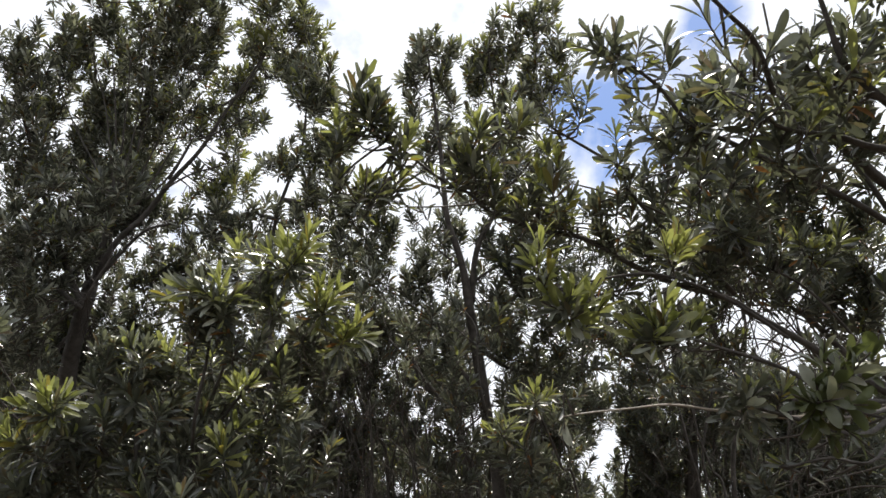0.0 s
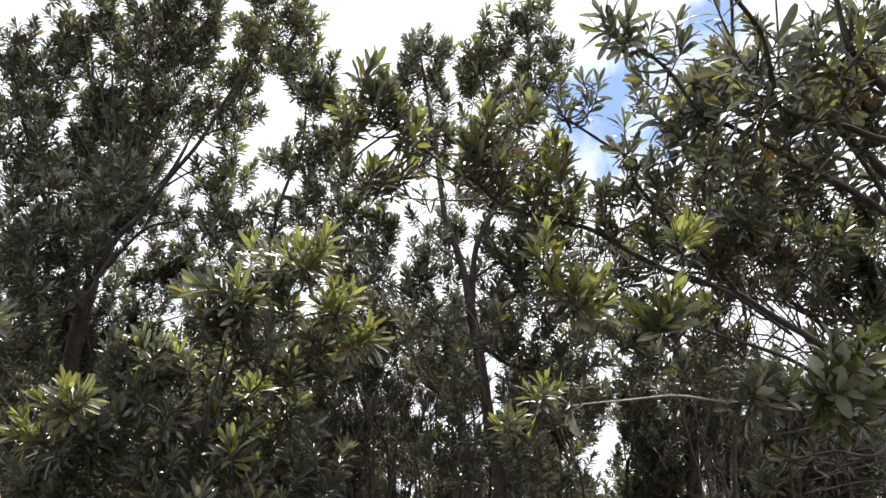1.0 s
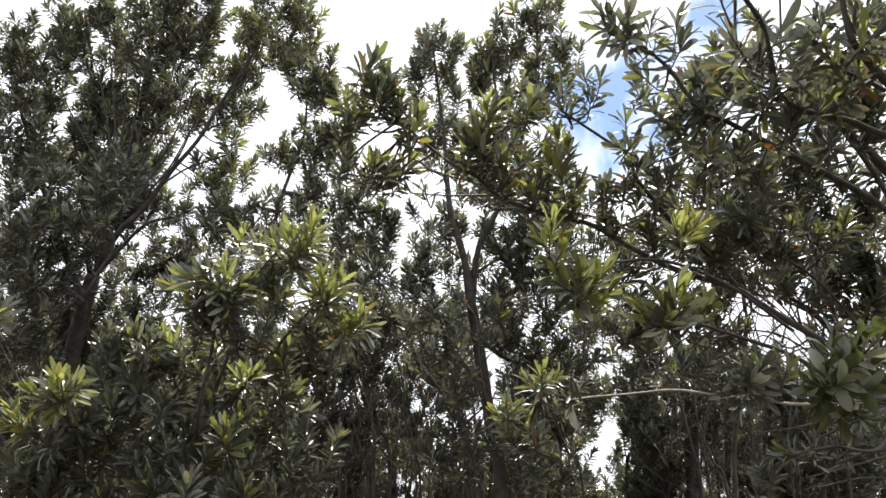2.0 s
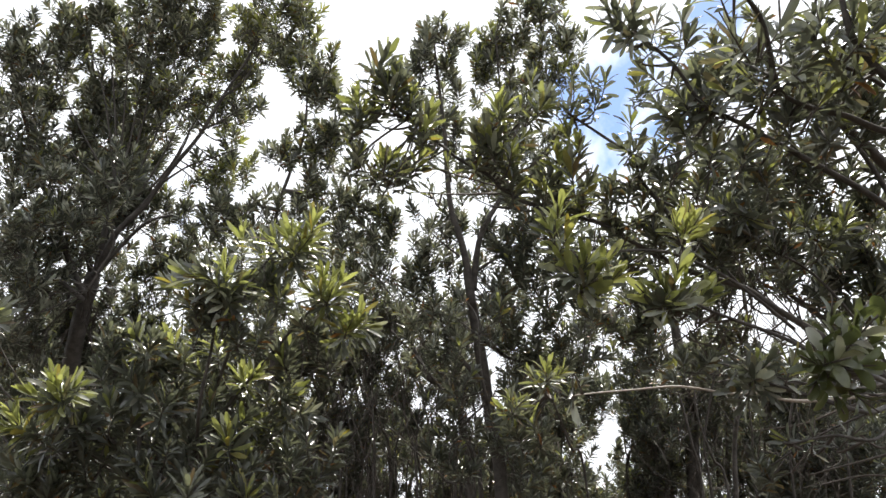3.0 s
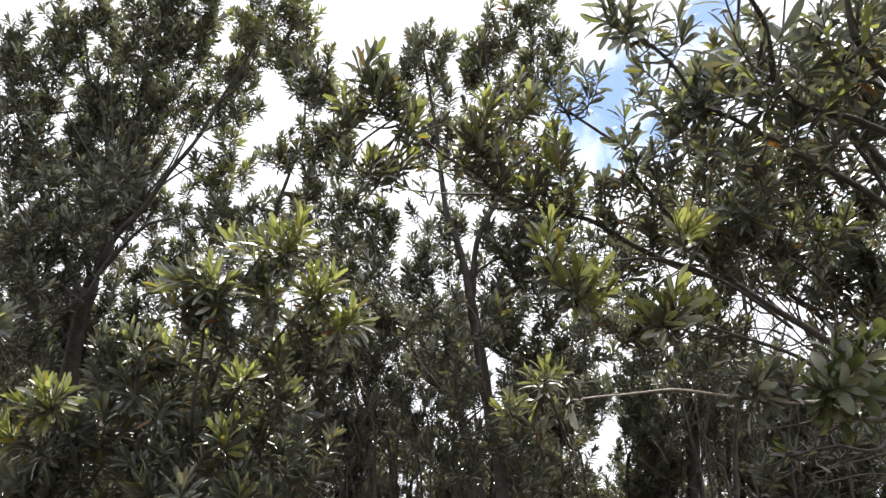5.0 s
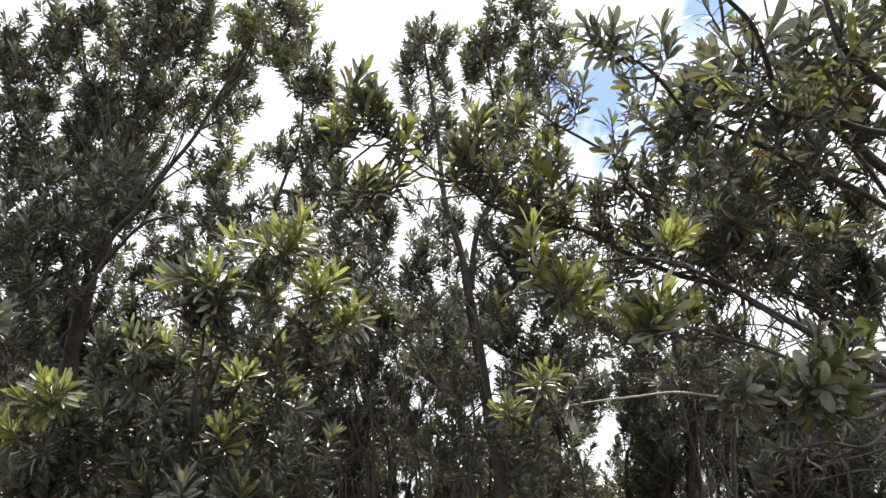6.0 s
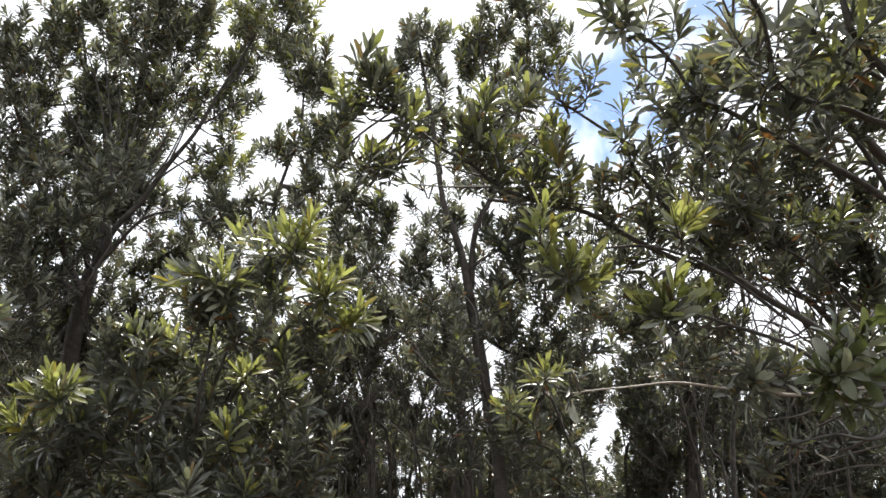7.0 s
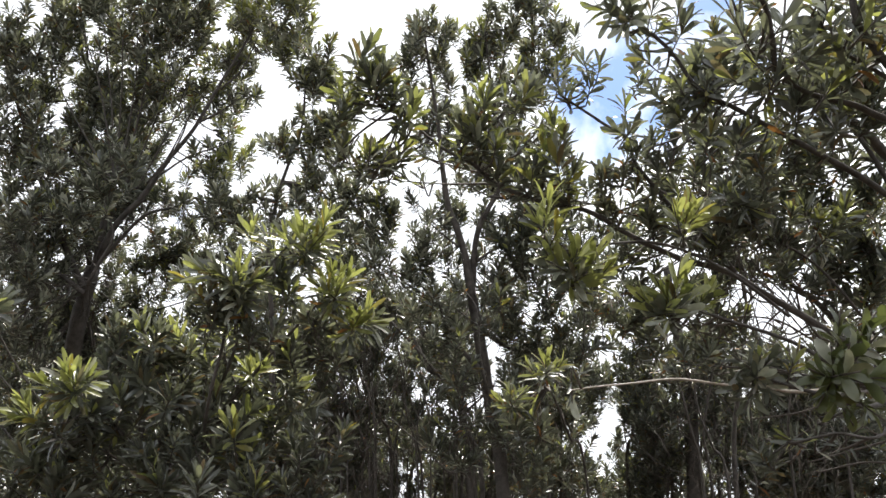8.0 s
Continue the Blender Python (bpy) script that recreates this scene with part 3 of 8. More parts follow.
slim.branch([(-0.94, 5.46, 2.69), (-0.9, 5.34, 3.01), (-0.82, 5.24, 3.29), (-0.78, 5.15, 3.52)], 0.012, 0.004,
    clumps=[(-0.94, 5.15, 3.52, 0.11), (-0.78, 5.19, 3.43, 0.11), (-0.61, 5.15, 3.52, 0.11), (-0.86, 5.23, 3.31, 0.11), (-0.65, 5.24, 3.29, 0.11), (-1.03, 5.21, 3.37, 0.11), (-0.44, 5.17, 3.47, 0.11), (-0.73, 5.11, 3.64, 0.11)], size=0.075, dense=0.9, young=0.06)

# the forked tree in the middle of the thicket
# over a third pale leaves: haze put into the leaf colour
mid = Plant("tree", (0.43, 5.28, 0), "tall evergreen tree with a forked grey trunk", "tree", 13, pale=0.36)
mid.trunk([(0.43, 5.28, 0), (0.39, 5.26, 1.77), (0.34, 5.14, 2.09), (0.29, 5.04, 2.38), (0.23, 4.91, 2.74), (0.19, 4.83, 2.95), (0.16, 4.76, 3.15)], 0.052, 0.03)
mid.branch([(0.2, 4.81, 2.87), (0.16, 4.72, 3.12), (0.11, 4.65, 3.3), (0.05, 4.59, 3.47), (0.02, 4.51, 3.69), (0.0, 4.42, 3.94), (-0.03, 4.34, 4.15), (-0.06, 4.26, 4.37), (-0.09, 4.18, 4.6)], 0.03, 0.005,
    clumps=[(-0.1, 4.21, 4.66, 0.1), (-0.05, 4.19, 4.7, 0.08), (-0.15, 4.24, 4.56, 0.11), (0, 4.24, 4.57, 0.1), (-0.07, 4.28, 4.45, 0.13), (0.06, 4.24, 4.57, 0.07), (-0.17, 4.3, 4.41, 0.1), (0.02, 4.3, 4.39, 0.1), (-0.19, 4.34, 4.29, 0.08), (-0.03, 4.77, 4.33, 0.14), (-0.07, 4.81, 4.19, 0.13), (0.06, 4.38, 4.2, 0.11), (0.09, 4.76, 4.23, 0.09), (-0.15, 4.38, 4.18, 0.07), (-0.12, 4.82, 4.04, 0.08), (0.07, 4.8, 4.08, 0.08)], size=0.08, dense=1.2, young=0.06, sway='mid_top')
# extra young leaves on these two tops lighten them in place of haze
mid.branch([(0.2, 4.83, 2.95), (0.21, 4.75, 3.17), (0.25, 4.68, 3.35), (0.34, 4.63, 3.51), (0.41, 4.57, 3.66), (0.4, 4.49, 3.89), (0.35, 4.4, 4.14), (0.31, 4.3, 4.39), (0.29, 4.23, 4.59)], 0.024, 0.005,
    clumps=[(0.3, 4.28, 4.74, 0.09), (0.34, 4.26, 4.8, 0.06), (0.24, 4.31, 4.67, 0.09), (0.2, 4.34, 4.58, 0.12), (0.34, 4.33, 4.62, 0.12), (0.45, 4.34, 4.6, 0.09), (0.16, 4.39, 4.45, 0.1), (0.26, 4.39, 4.45, 0.12), (0.39, 4.39, 4.45, 0.13), (0.47, 4.43, 4.34, 0.12), (0.2, 4.45, 4.28, 0.08), (0.34, 4.44, 4.3, 0.1), (0.45, 4.48, 4.19, 0.1), (0.28, 4.5, 4.16, 0.09), (0.47, 4.3, 4.69, 0.08), (0.41, 4.54, 4.05, 0.12), (0.34, 4.59, 3.9, 0.12), (0.26, 4.64, 3.75, 0.14), (0.41, 5.05, 3.85, 0.13), (0.47, 4.6, 3.86, 0.13)], size=0.08, young=0.22, dense=1.15, sway='mid_top2')
mid.branch([(0.34, 4.88, 3.68), (0.49, 4.78, 3.95), (0.59, 4.66, 4.29), (0.65, 4.52, 4.68), (0.63, 4.4, 5.02)], 0.016, 0.005,
    clumps=[(0.53, 4.4, 5, 0.08), (0.63, 4.38, 5.06, 0.11), (0.74, 4.41, 4.98, 0.11), (0.65, 4.45, 4.87, 0.11), (0.78, 4.46, 4.83, 0.11), (0.82, 4.5, 4.73, 0.1), (0.69, 4.51, 4.71, 0.11), (0.59, 4.53, 4.64, 0.11), (0.78, 4.55, 4.6, 0.11), (0.88, 4.52, 4.68, 0.09), (0.59, 4.59, 4.49, 0.11), (0.71, 4.6, 4.45, 0.11), (0.61, 4.66, 4.29, 0.12), (0.51, 4.45, 4.87, 0.06), (0.82, 4.59, 4.49, 0.09), (0.71, 4.72, 4.14, 0.12), (0.59, 4.74, 4.07, 0.14), (0.35, 4.83, 3.84, 0.1), (0.67, 4.83, 3.84, 0.11), (0.88, 4.8, 3.91, 0.09)], size=0.08, young=0.2, dense=1.15, sway='mid_top2')
mid.branch([(0.11, 4.68, 3.22), (-0.02, 4.62, 3.31), (-0.09, 4.6, 3.37)], 0.008, 0.004,
    clumps=[(-0.2, 4.52, 3.52, 0.06), (0.04, 5.0, 3.23, 0.08), (-0.09, 4.59, 3.31, 0.11), (-0.15, 4.62, 3.23, 0.09), (-0.03, 5.0, 3.34, 0.11), (0.02, 4.94, 3.54, 0.13), (0.06, 4.88, 3.69, 0.12), (-0.08, 4.88, 3.57, 0.08), (-0.18, 4.6, 3.3, 0.07), (-0.15, 4.65, 3.14, 0.09), (0.15, 4.9, 3.56, 0.1)], size=0.08, young=0.04, dense=1.2)
# pale=0.04 on the low branches paints them dimmer than the hazed crown
mid.branch([(0.17, 4.78, 3.1), (0.33, 4.74, 3.21), (0.52, 4.71, 3.28)], 0.012, 0.005,
    clumps=[(0.75, 4.74, 3.21, 0.12), (0.83, 4.81, 3.01, 0.12), (0.96, 4.85, 2.88, 0.1), (0.85, 4.91, 2.74, 0.09), (0.71, 4.83, 2.95, 0.11), (0.9, 4.7, 3.31, 0.11), (0.79, 4.64, 3.46, 0.11), (0.98, 4.76, 3.13, 0.09), (0.31, 5.1, 3.33, 0.11), (0.41, 4.7, 3.31, 0.13), (0.35, 5.0, 3.55, 0.09), (0.48, 4.75, 3.17, 0.14), (0.56, 4.68, 3.35, 0.14), (0.37, 4.79, 3.06, 0.11), (0.44, 4.84, 2.92, 0.13), (0.62, 4.8, 3.03, 0.13), (0.35, 5.21, 2.98, 0.09), (0.54, 4.63, 3.49, 0.14), (0.67, 4.61, 3.57, 0.13), (0.46, 4.89, 2.77, 0.13)] + [(0.64, 4.88, 2.81, 0.13)], size=0.08, young=0.03, dense=1.1, pale=0.04)
mid.branch([(0.23, 4.91, 2.74), (0.44, 4.96, 2.59), (0.64, 4.97, 2.56)], 0.02, 0.006,
    clumps=[(0.46, 4.96, 2.59, 0.13), (0.64, 4.93, 2.67, 0.14), (0.77, 4.91, 2.74, 0.13), (0.79, 4.97, 2.56, 0.13), (0.52, 5.02, 2.41, 0.13), (0.67, 5.06, 2.31, 0.15), (0.83, 5.04, 2.38, 0.13), (0.46, 5.12, 2.16, 0.15), (0.67, 5.16, 2.05, 0.17), (0.87, 5.14, 2.09, 0.13), (0.79, 5.22, 1.87, 0.17), (0.56, 5.23, 1.84, 0.17)], size=0.08, dense=0.8, young=0.03, pale=0.04)
mid.branch([(0.28, 4.92, 2.4), (0.14, 4.87, 2.54), (0.02, 4.81, 2.71), (-0.03, 4.76, 2.86)], 0.022, 0.006,
    clumps=[(0.02, 4.8, 2.75, 0.13), (-0.09, 4.76, 2.86, 0.13), (0.06, 5.08, 3.03, 0.08), (-0.05, 4.71, 3, 0.1), (-0.18, 4.73, 2.93, 0.13), (0.13, 5.2, 2.72, 0.1), (-0.05, 4.85, 2.61, 0.13), (0.06, 4.89, 2.5, 0.1), (-0.17, 4.81, 2.71, 0.13), (-0.24, 4.68, 3.07, 0.13), (-0.17, 4.69, 3.05, 0.11), (-0.35, 4.67, 3.1, 0.09), (-0.43, 4.63, 3.21, 0.08), (-0.5, 4.64, 3.17, 0.1)], size=0.08, dense=0.8, young=0.05)

mid.branch([(0.26, 4.46, 2.22), (0.22, 4.39, 2.41), (0.21, 4.32, 2.6)], 0.012, 0.005,
    clumps=[(0.3, 4.65, 2.71, 0.07), (0.05, 4.27, 2.74, 0.07), (0.34, 4.27, 2.73, 0.08), (0.11, 4.55, 2.94, 0.05), (0.26, 4.24, 2.82, 0.05), (0.32, 4.5, 2.09, 0.09), (0.23, 4.79, 2.34, 0.07), (0.07, 4.33, 2.57, 0.09), (0.1, 4.41, 2.35, 0.1), (0.14, 4.48, 2.16, 0.09), (0.41, 4.43, 2.28, 0.09), (0.42, 4.55, 1.97, 0.11), (0.05, 4.5, 2.09, 0.11), (0.14, 4.58, 1.87, 0.11), (0.49, 4.62, 1.78, 0.13), (0.02, 4.57, 1.9, 0.12), (-0.01, 4.43, 2.28, 0.09)], size=0.08, dense=0.8, young=0.04, pale=0.04)

mid.branch([(0.3, 4.33, 3.44), (0.56, 4.34, 3.41), (0.81, 4.35, 3.4), (1.07, 4.35, 3.38)], 0.01, 0.004,
    clumps=[(0.13, 4.28, 3.58, 0.08), (0.29, 4.69, 3.48, 0.07), (0.44, 4.3, 3.52, 0.09), (0.6, 4.37, 3.35, 0.08), (0.17, 4.23, 3.72, 0.06), (0.94, 4.6, 2.7, 0.09), (1.02, 4.65, 2.57, 0.08), (0.89, 4.66, 2.53, 0.08), (1.07, 4.36, 3.36, 0.09), (1.21, 4.37, 3.33, 0.09), (0.92, 4.31, 3.5, 0.06), (0.99, 4.39, 3.28, 0.09), (0.81, 4.39, 3.28, 0.09), (1.17, 4.42, 3.21, 0.09), (0.78, 4.32, 3.46, 0.07), (1.1, 4.45, 3.11, 0.09), (0.99, 4.5, 2.97, 0.09)], size=0.08, dense=0.8, young=0.05, pale=0.04)
mid.branch([(0.26, 5.01, 2.88), (0.38, 4.98, 3.12), (0.48, 4.9, 3.34)], 0.01, 0.004,
    clumps=[(0.39, 4.93, 3.4, 0.1), (0.49, 4.99, 3.25, 0.1), (0.34, 5.02, 3.15, 0.1), (0.57, 4.92, 3.44, 0.1), (0.61, 5.01, 3.17, 0.1), (0.47, 4.88, 3.55, 0.1)], size=0.075, dense=0.9, young=0.05, pale=0.04)
# the shaded thicket behind
thick = Plant("bush", (-0.73, 6.96, 0), "shaded bush of many thin bare upright stems", "bush", 14)
thick.trunk([(-0.73, 6.96, 0), (-0.63, 6.82, 2.15), (-0.73, 6.65, 2.63), (-0.88, 6.48, 3.1)], 0.02, 0.008)
thick.branch([(-1, 6.24, 0), (-0.98, 6.18, 1.84), (-0.93, 6.13, 1.98), (-0.91, 6.01, 2.3)], 0.012, 0.003, name='stem')
thick.branch([(-0.89, 5.89, 0), (-0.86, 5.84, 1.82), (-0.78, 5.76, 2.04), (-0.74, 5.62, 2.42)], 0.007, 0.003, name='stem')
thick.branch([(-0.69, 5.61, 0), (-0.7, 5.56, 1.81), (-0.75, 5.48, 2.04), (-0.71, 5.34, 2.42)], 0.007, 0.003, name='stem')
thick.branch([(-0.69, 6.47, 0), (-0.68, 6.4, 1.85), (-0.62, 6.26, 2.24), (-0.62, 6.05, 2.8)], 0.007, 0.003, name='stem')
thick.branch([(-0.45, 5.46, 0), (-0.49, 5.41, 1.81), (-0.59, 5.35, 1.95), (-0.68, 5.25, 2.25)], 0.007, 0.003, name='stem')
thick.branch([(-0.36, 6.41, 0), (-0.39, 6.35, 1.84), (-0.43, 6.3, 1.99), (-0.5, 6.18, 2.3)], 0.01, 0.003, name='stem')
thick.branch([(-0.32, 6.5, 0), (-0.31, 6.43, 1.85), (-0.26, 6.38, 1.99), (-0.28, 6.26, 2.31)], 0.008, 0.003, name='stem')
thick.branch([(-0.15, 5.51, 0), (-0.19, 5.46, 1.81), (-0.26, 5.33, 2.17), (-0.33, 5.14, 2.67)], 0.01, 0.003, name='stem')
thick.branch([(-0.09, 6.16, 0), (-0.11, 6.1, 1.83), (-0.11, 5.98, 2.16), (-0.2, 5.8, 2.66)], 0.009, 0.003, name='stem')
thick.branch([(0.06, 5.91, 0), (0.07, 5.86, 1.82), (0.13, 5.72, 2.21), (0.11, 5.52, 2.76)], 0.006, 0.003, name='stem')
thick.branch([(0.24, 6.37, 0), (0.18, 6.31, 1.84), (0.09, 6.24, 2.04), (-0.03, 6.1, 2.4)], 0.009, 0.003, name='stem')
thick.branch([(0.24, 5.36, 0), (0.21, 5.31, 1.8), (0.13, 5.27, 1.92), (0.07, 5.17, 2.19)], 0.011, 0.003, name='stem')
thick.branch([(-0.45, 6.57, 0), (-0.45, 6.47, 1.94), (-0.54, 6.34, 2.3), (-0.64, 6.21, 2.65), (-0.78, 6.08, 3.01)], 0.016, 0.005,
    clumps=[(-0.16, 6.15, 2.83, 0.14), (-0.3, 6.23, 2.61, 0.16), (-0.64, 6.1, 2.97, 0.16), (-0.83, 6.07, 3.06, 0.16), (-1.02, 6.05, 3.1, 0.14), (-1.06, 6.15, 2.83, 0.16), (-0.49, 6.28, 2.47, 0.17), (-0.21, 6.34, 2.3, 0.17), (-0.59, 6.18, 2.74, 0.16), (-1.16, 6.08, 3.01, 0.14), (-1.25, 6.17, 2.79, 0.16), (-0.97, 6.28, 2.47, 0.17), (-0.68, 6.38, 2.21, 0.19)], size=0.08, young=0.04, name='stem', dense=1.1)
thick.branch([(0.21, 5.36, 1.6), (0.19, 5.31, 1.74), (0.14, 5.22, 2)], 0.0045, 0.002, bark=TWIG, name='twig')
thick.branch([(0.04, 5.53, 2.35), (0.1, 5.47, 2.51), (0.18, 5.37, 2.78)], 0.0045, 0.002, bark=TWIG, name='twig')
thick.branch([(-0.78, 5.1, 1.59), (-0.8, 5.05, 1.73), (-0.85, 4.96, 1.97)], 0.0045, 0.002, bark=TWIG, name='twig')
thick.branch([(0.22, 5.78, 2.16), (0.22, 5.72, 2.32), (0.25, 5.62, 2.6)], 0.0045, 0.002, bark=TWIG, name='twig')
thick.branch([(-0.47, 4.87, 2.2), (-0.51, 4.82, 2.34), (-0.63, 4.73, 2.58)], 0.0045, 0.002, bark=TWIG, name='twig')
thick.branch([(0.27, 4.83, 2.21), (0.34, 4.78, 2.35), (0.48, 4.7, 2.59)], 0.0045, 0.002, bark=TWIG, name='twig')
thick.branch([(-0.41, 5.41, 2.21), (-0.37, 5.35, 2.37), (-0.26, 5.25, 2.63)], 0.0045, 0.002, bark=TWIG, name='twig')
thick.branch([(-0.42, 5.68, 2.42), (-0.49, 5.62, 2.58), (-0.66, 5.52, 2.87)], 0.0045, 0.002, bark=TWIG, name='twig')
thick.branch([(0.12, 5.51, 2.33), (0.19, 5.46, 2.48), (0.34, 5.36, 2.76)], 0.0045, 0.002, bark=TWIG, name='twig')
thick.branch([(0.05, 5.2, 2.31), (0.02, 5.15, 2.45), (-0.12, 5.05, 2.71)], 0.0045, 0.002, bark=TWIG, name='twig')
thick.branch([(-0.59, 5.9, 2.06), (-0.5, 5.84, 2.22), (-0.41, 5.73, 2.51)], 0.0045, 0.002, bark=TWIG, name='twig')
thick.branch([(-0.37, 5.63, 2.01), (-0.38, 5.57, 2.16), (-0.37, 5.47, 2.44)], 0.0045, 0.002, bark=TWIG, name='twig')
thick.branch([(-0.4, 5.16, 2.27), (-0.3, 5.11, 2.41), (-0.17, 5.02, 2.67)], 0.0045, 0.002, bark=TWIG, name='twig')
thick.branch([(-0.14, 5.23, 1.97), (-0.21, 5.18, 2.11), (-0.33, 5.08, 2.37)], 0.0045, 0.002, bark=TWIG, name='twig')
thick.branch([(0.04, 5.36, 1.66), (0.1, 5.31, 1.81), (0.17, 5.22, 2.06)], 0.0045, 0.002, bark=TWIG, name='twig')
thick.branch([(-0.07, 5.72, 1.85), (-0.07, 5.66, 2), (-0.13, 5.56, 2.28)], 0.0045, 0.002, bark=TWIG, name='twig')
thick.branch([(-0.59, 5.67, 2.01), (-0.57, 5.61, 2.17), (-0.49, 5.51, 2.44)], 0.0045, 0.002, bark=TWIG, name='twig')
thick.branch([(0.24, 5.53, 1.85), (0.17, 5.47, 2.01), (0, 5.37, 2.27)], 0.0045, 0.002, bark=TWIG, name='twig')
thick.branch([(-0.59, 5.41, 1.83), (-0.53, 5.35, 1.98), (-0.44, 5.26, 2.24)], 0.0045, 0.002, bark=TWIG, name='twig')
thick.branch([(0.06, 5.49, 2.12), (0.12, 5.44, 2.28), (0.18, 5.34, 2.55)], 0.0045, 0.002, bark=TWIG, name='twig')
thick.branch([(-0.51, 5.9, 1.69), (-0.45, 5.84, 1.85), (-0.41, 5.73, 2.13)], 0.0045, 0.002, bark=TWIG, name='twig')
thick.branch([(0.25, 5.43, 1.97), (0.22, 5.38, 2.12), (0.09, 5.28, 2.38)], 0.0045, 0.002, bark=TWIG, name='twig')
thick.branch([(0.3, 6.36, 0), (0.14, 6.12, 2.34), (-0.11, 6.01, 2.62), (-0.21, 5.95, 2.79), (-0.43, 5.8, 3.2), (-0.62, 5.69, 3.51)], 0.035, 0.01,
    clumps=[(-0.66, 5.73, 3.4, 0.14), (-0.85, 5.7, 3.48, 0.16), (-0.39, 5.83, 3.14, 0.16), (-0.57, 5.83, 3.14, 0.16), (-0.75, 5.79, 3.22, 0.16)], size=0.068, young=0.05, name='stem', dense=1.1)

# bare leaning stems
thick.branch([(0.3, 5.71, 0), (0.27, 5.59, 1.73), (0.19, 5.48, 2.04), (0.06, 5.37, 2.33), (-0.16, 5.27, 2.61), (-0.38, 5.19, 2.84)], 0.02, 0.008, name='stem')
thick.branch([(0.1, 5.82, 0), (0.07, 5.7, 2.31), (-0.06, 5.58, 2.63), (-0.19, 5.5, 2.87), (-0.4, 5.39, 3.16), (-0.62, 5.3, 3.4)], 0.012, 0.0048, name='stem')
thick.branch([(0.21, 5.43, 0), (0.18, 5.31, 1.64), (0.02, 5.25, 1.8), (-0.15, 5.19, 1.96), (-0.36, 5.12, 2.14)], 0.011, 0.0044, name='stem')
thick.branch([(0.23, 5.31, 0), (0.2, 5.19, 1.66), (0.17, 5.09, 1.94), (0.13, 5.01, 2.15)], 0.008, 0.0032, name='stem')
thick.branch([(-0.46, 5.63, 0), (-0.49, 5.51, 1.66), (-0.49, 5.36, 2.07), (-0.51, 5.24, 2.41)], 0.014, 0.0056, name='stem')
thick.branch([(-0.13, 5.84, 0), (-0.16, 5.72, 1.66), (-0.2, 5.58, 2.05), (-0.17, 5.47, 2.36)], 0.012, 0.0048, name='stem')
thick.branch([(-0.72, 5.74, 0), (-0.75, 5.62, 1.66), (-0.73, 5.52, 1.93), (-0.76, 5.42, 2.2)], 0.012, 0.0048, name='stem')
thick.branch([(0.54, 5.95, 0), (0.51, 5.83, 1.66), (0.55, 5.57, 2.38), (0.51, 5.4, 2.85)], 0.012, 0.0048, name='stem')
thick.branch([(0.83, 6.06, 0), (0.8, 5.94, 1.66), (0.76, 5.73, 2.23), (0.73, 5.57, 2.67)], 0.016, 0.0064, name='stem')
thick.branch([(1.04, 6.27, 0), (1.01, 6.15, 1.67), (1.04, 6.0, 2.08), (1.0, 5.84, 2.5)], 0.01, 0.004, name='stem')
thick.branch([(-0.38, 6.13, 0), (-0.41, 6.01, 1.75), (-0.3, 5.77, 2.4), (-0.37, 5.62, 2.81)], 0.009, 0.0036, name='stem')
thick.branch([(0.03, 6.34, 0), (0.0, 6.22, 1.75), (-0.06, 6.01, 2.35), (0.03, 5.85, 2.77)], 0.01, 0.004, name='stem')
thick.branch([(-0.52, 5.83, 0), (-0.55, 5.71, 1.7), (-0.6, 5.58, 2.05), (-0.76, 5.43, 2.48), (-0.89, 5.3, 2.83)], 0.01, 0.004, name='stem')


def tangle(plant, low, high, count, seed):
    """Fine bare twigs that cross one another inside a thicket."""
    rng, s = random.Random(seed), Soup()
    for _ in range(count):
        p = Vector([rng.uniform(a, b) for a, b in zip(low, high)])
        way = Vector((rng.gauss(0, 0.5), rng.gauss(0, 0.4), rng.uniform(0.5, 1.2))).normalized()
        bend = Vector((rng.gauss(0, 1), rng.gauss(0, 1), rng.gauss(0, 0.5))) * 0.09
        long = rng.uniform(0.25, 0.75)
        line = smooth([p, p + way * long * 0.5 + bend, p + way * long + bend * 0.4], 3)
        s.tube([q - plant.foot for q in line], rng.uniform(0.002, 0.0045), 0.0012, 4)
        for _ in range(rng.randrange(1, 4)):
            q = rng.choice(line[1:-1])
            side = (way + Vector((rng.gauss(0, 0.7), rng.gauss(0, 0.7), rng.gauss(0, 0.5)))).normalized()
            s.tube([q - plant.foot, q + side * rng.uniform(0.08, 0.28) - plant.foot], 0.0022, 0.001, 3)
    part("tangle", s.mesh("tangle", [TWIG]), plant.root, label="fine bare grey twigs", kind="stuff")


tangle(thick, (-1.2, 4.9, 1.4), (0.8, 6.2, 2.9), 210, 81)

# the thicket to the side
thick_b = Plant("bush", (2.04, 6.75, 0), "shaded thicket with dark upright stems and sky between", "bush", 15)
thick_b.trunk([(2.04, 6.75, 0), (2.16, 6.62, 2.13), (2.11, 6.45, 2.6), (2.02, 6.28, 3.06), (1.94, 6.11, 3.52)], 0.07, 0.03)
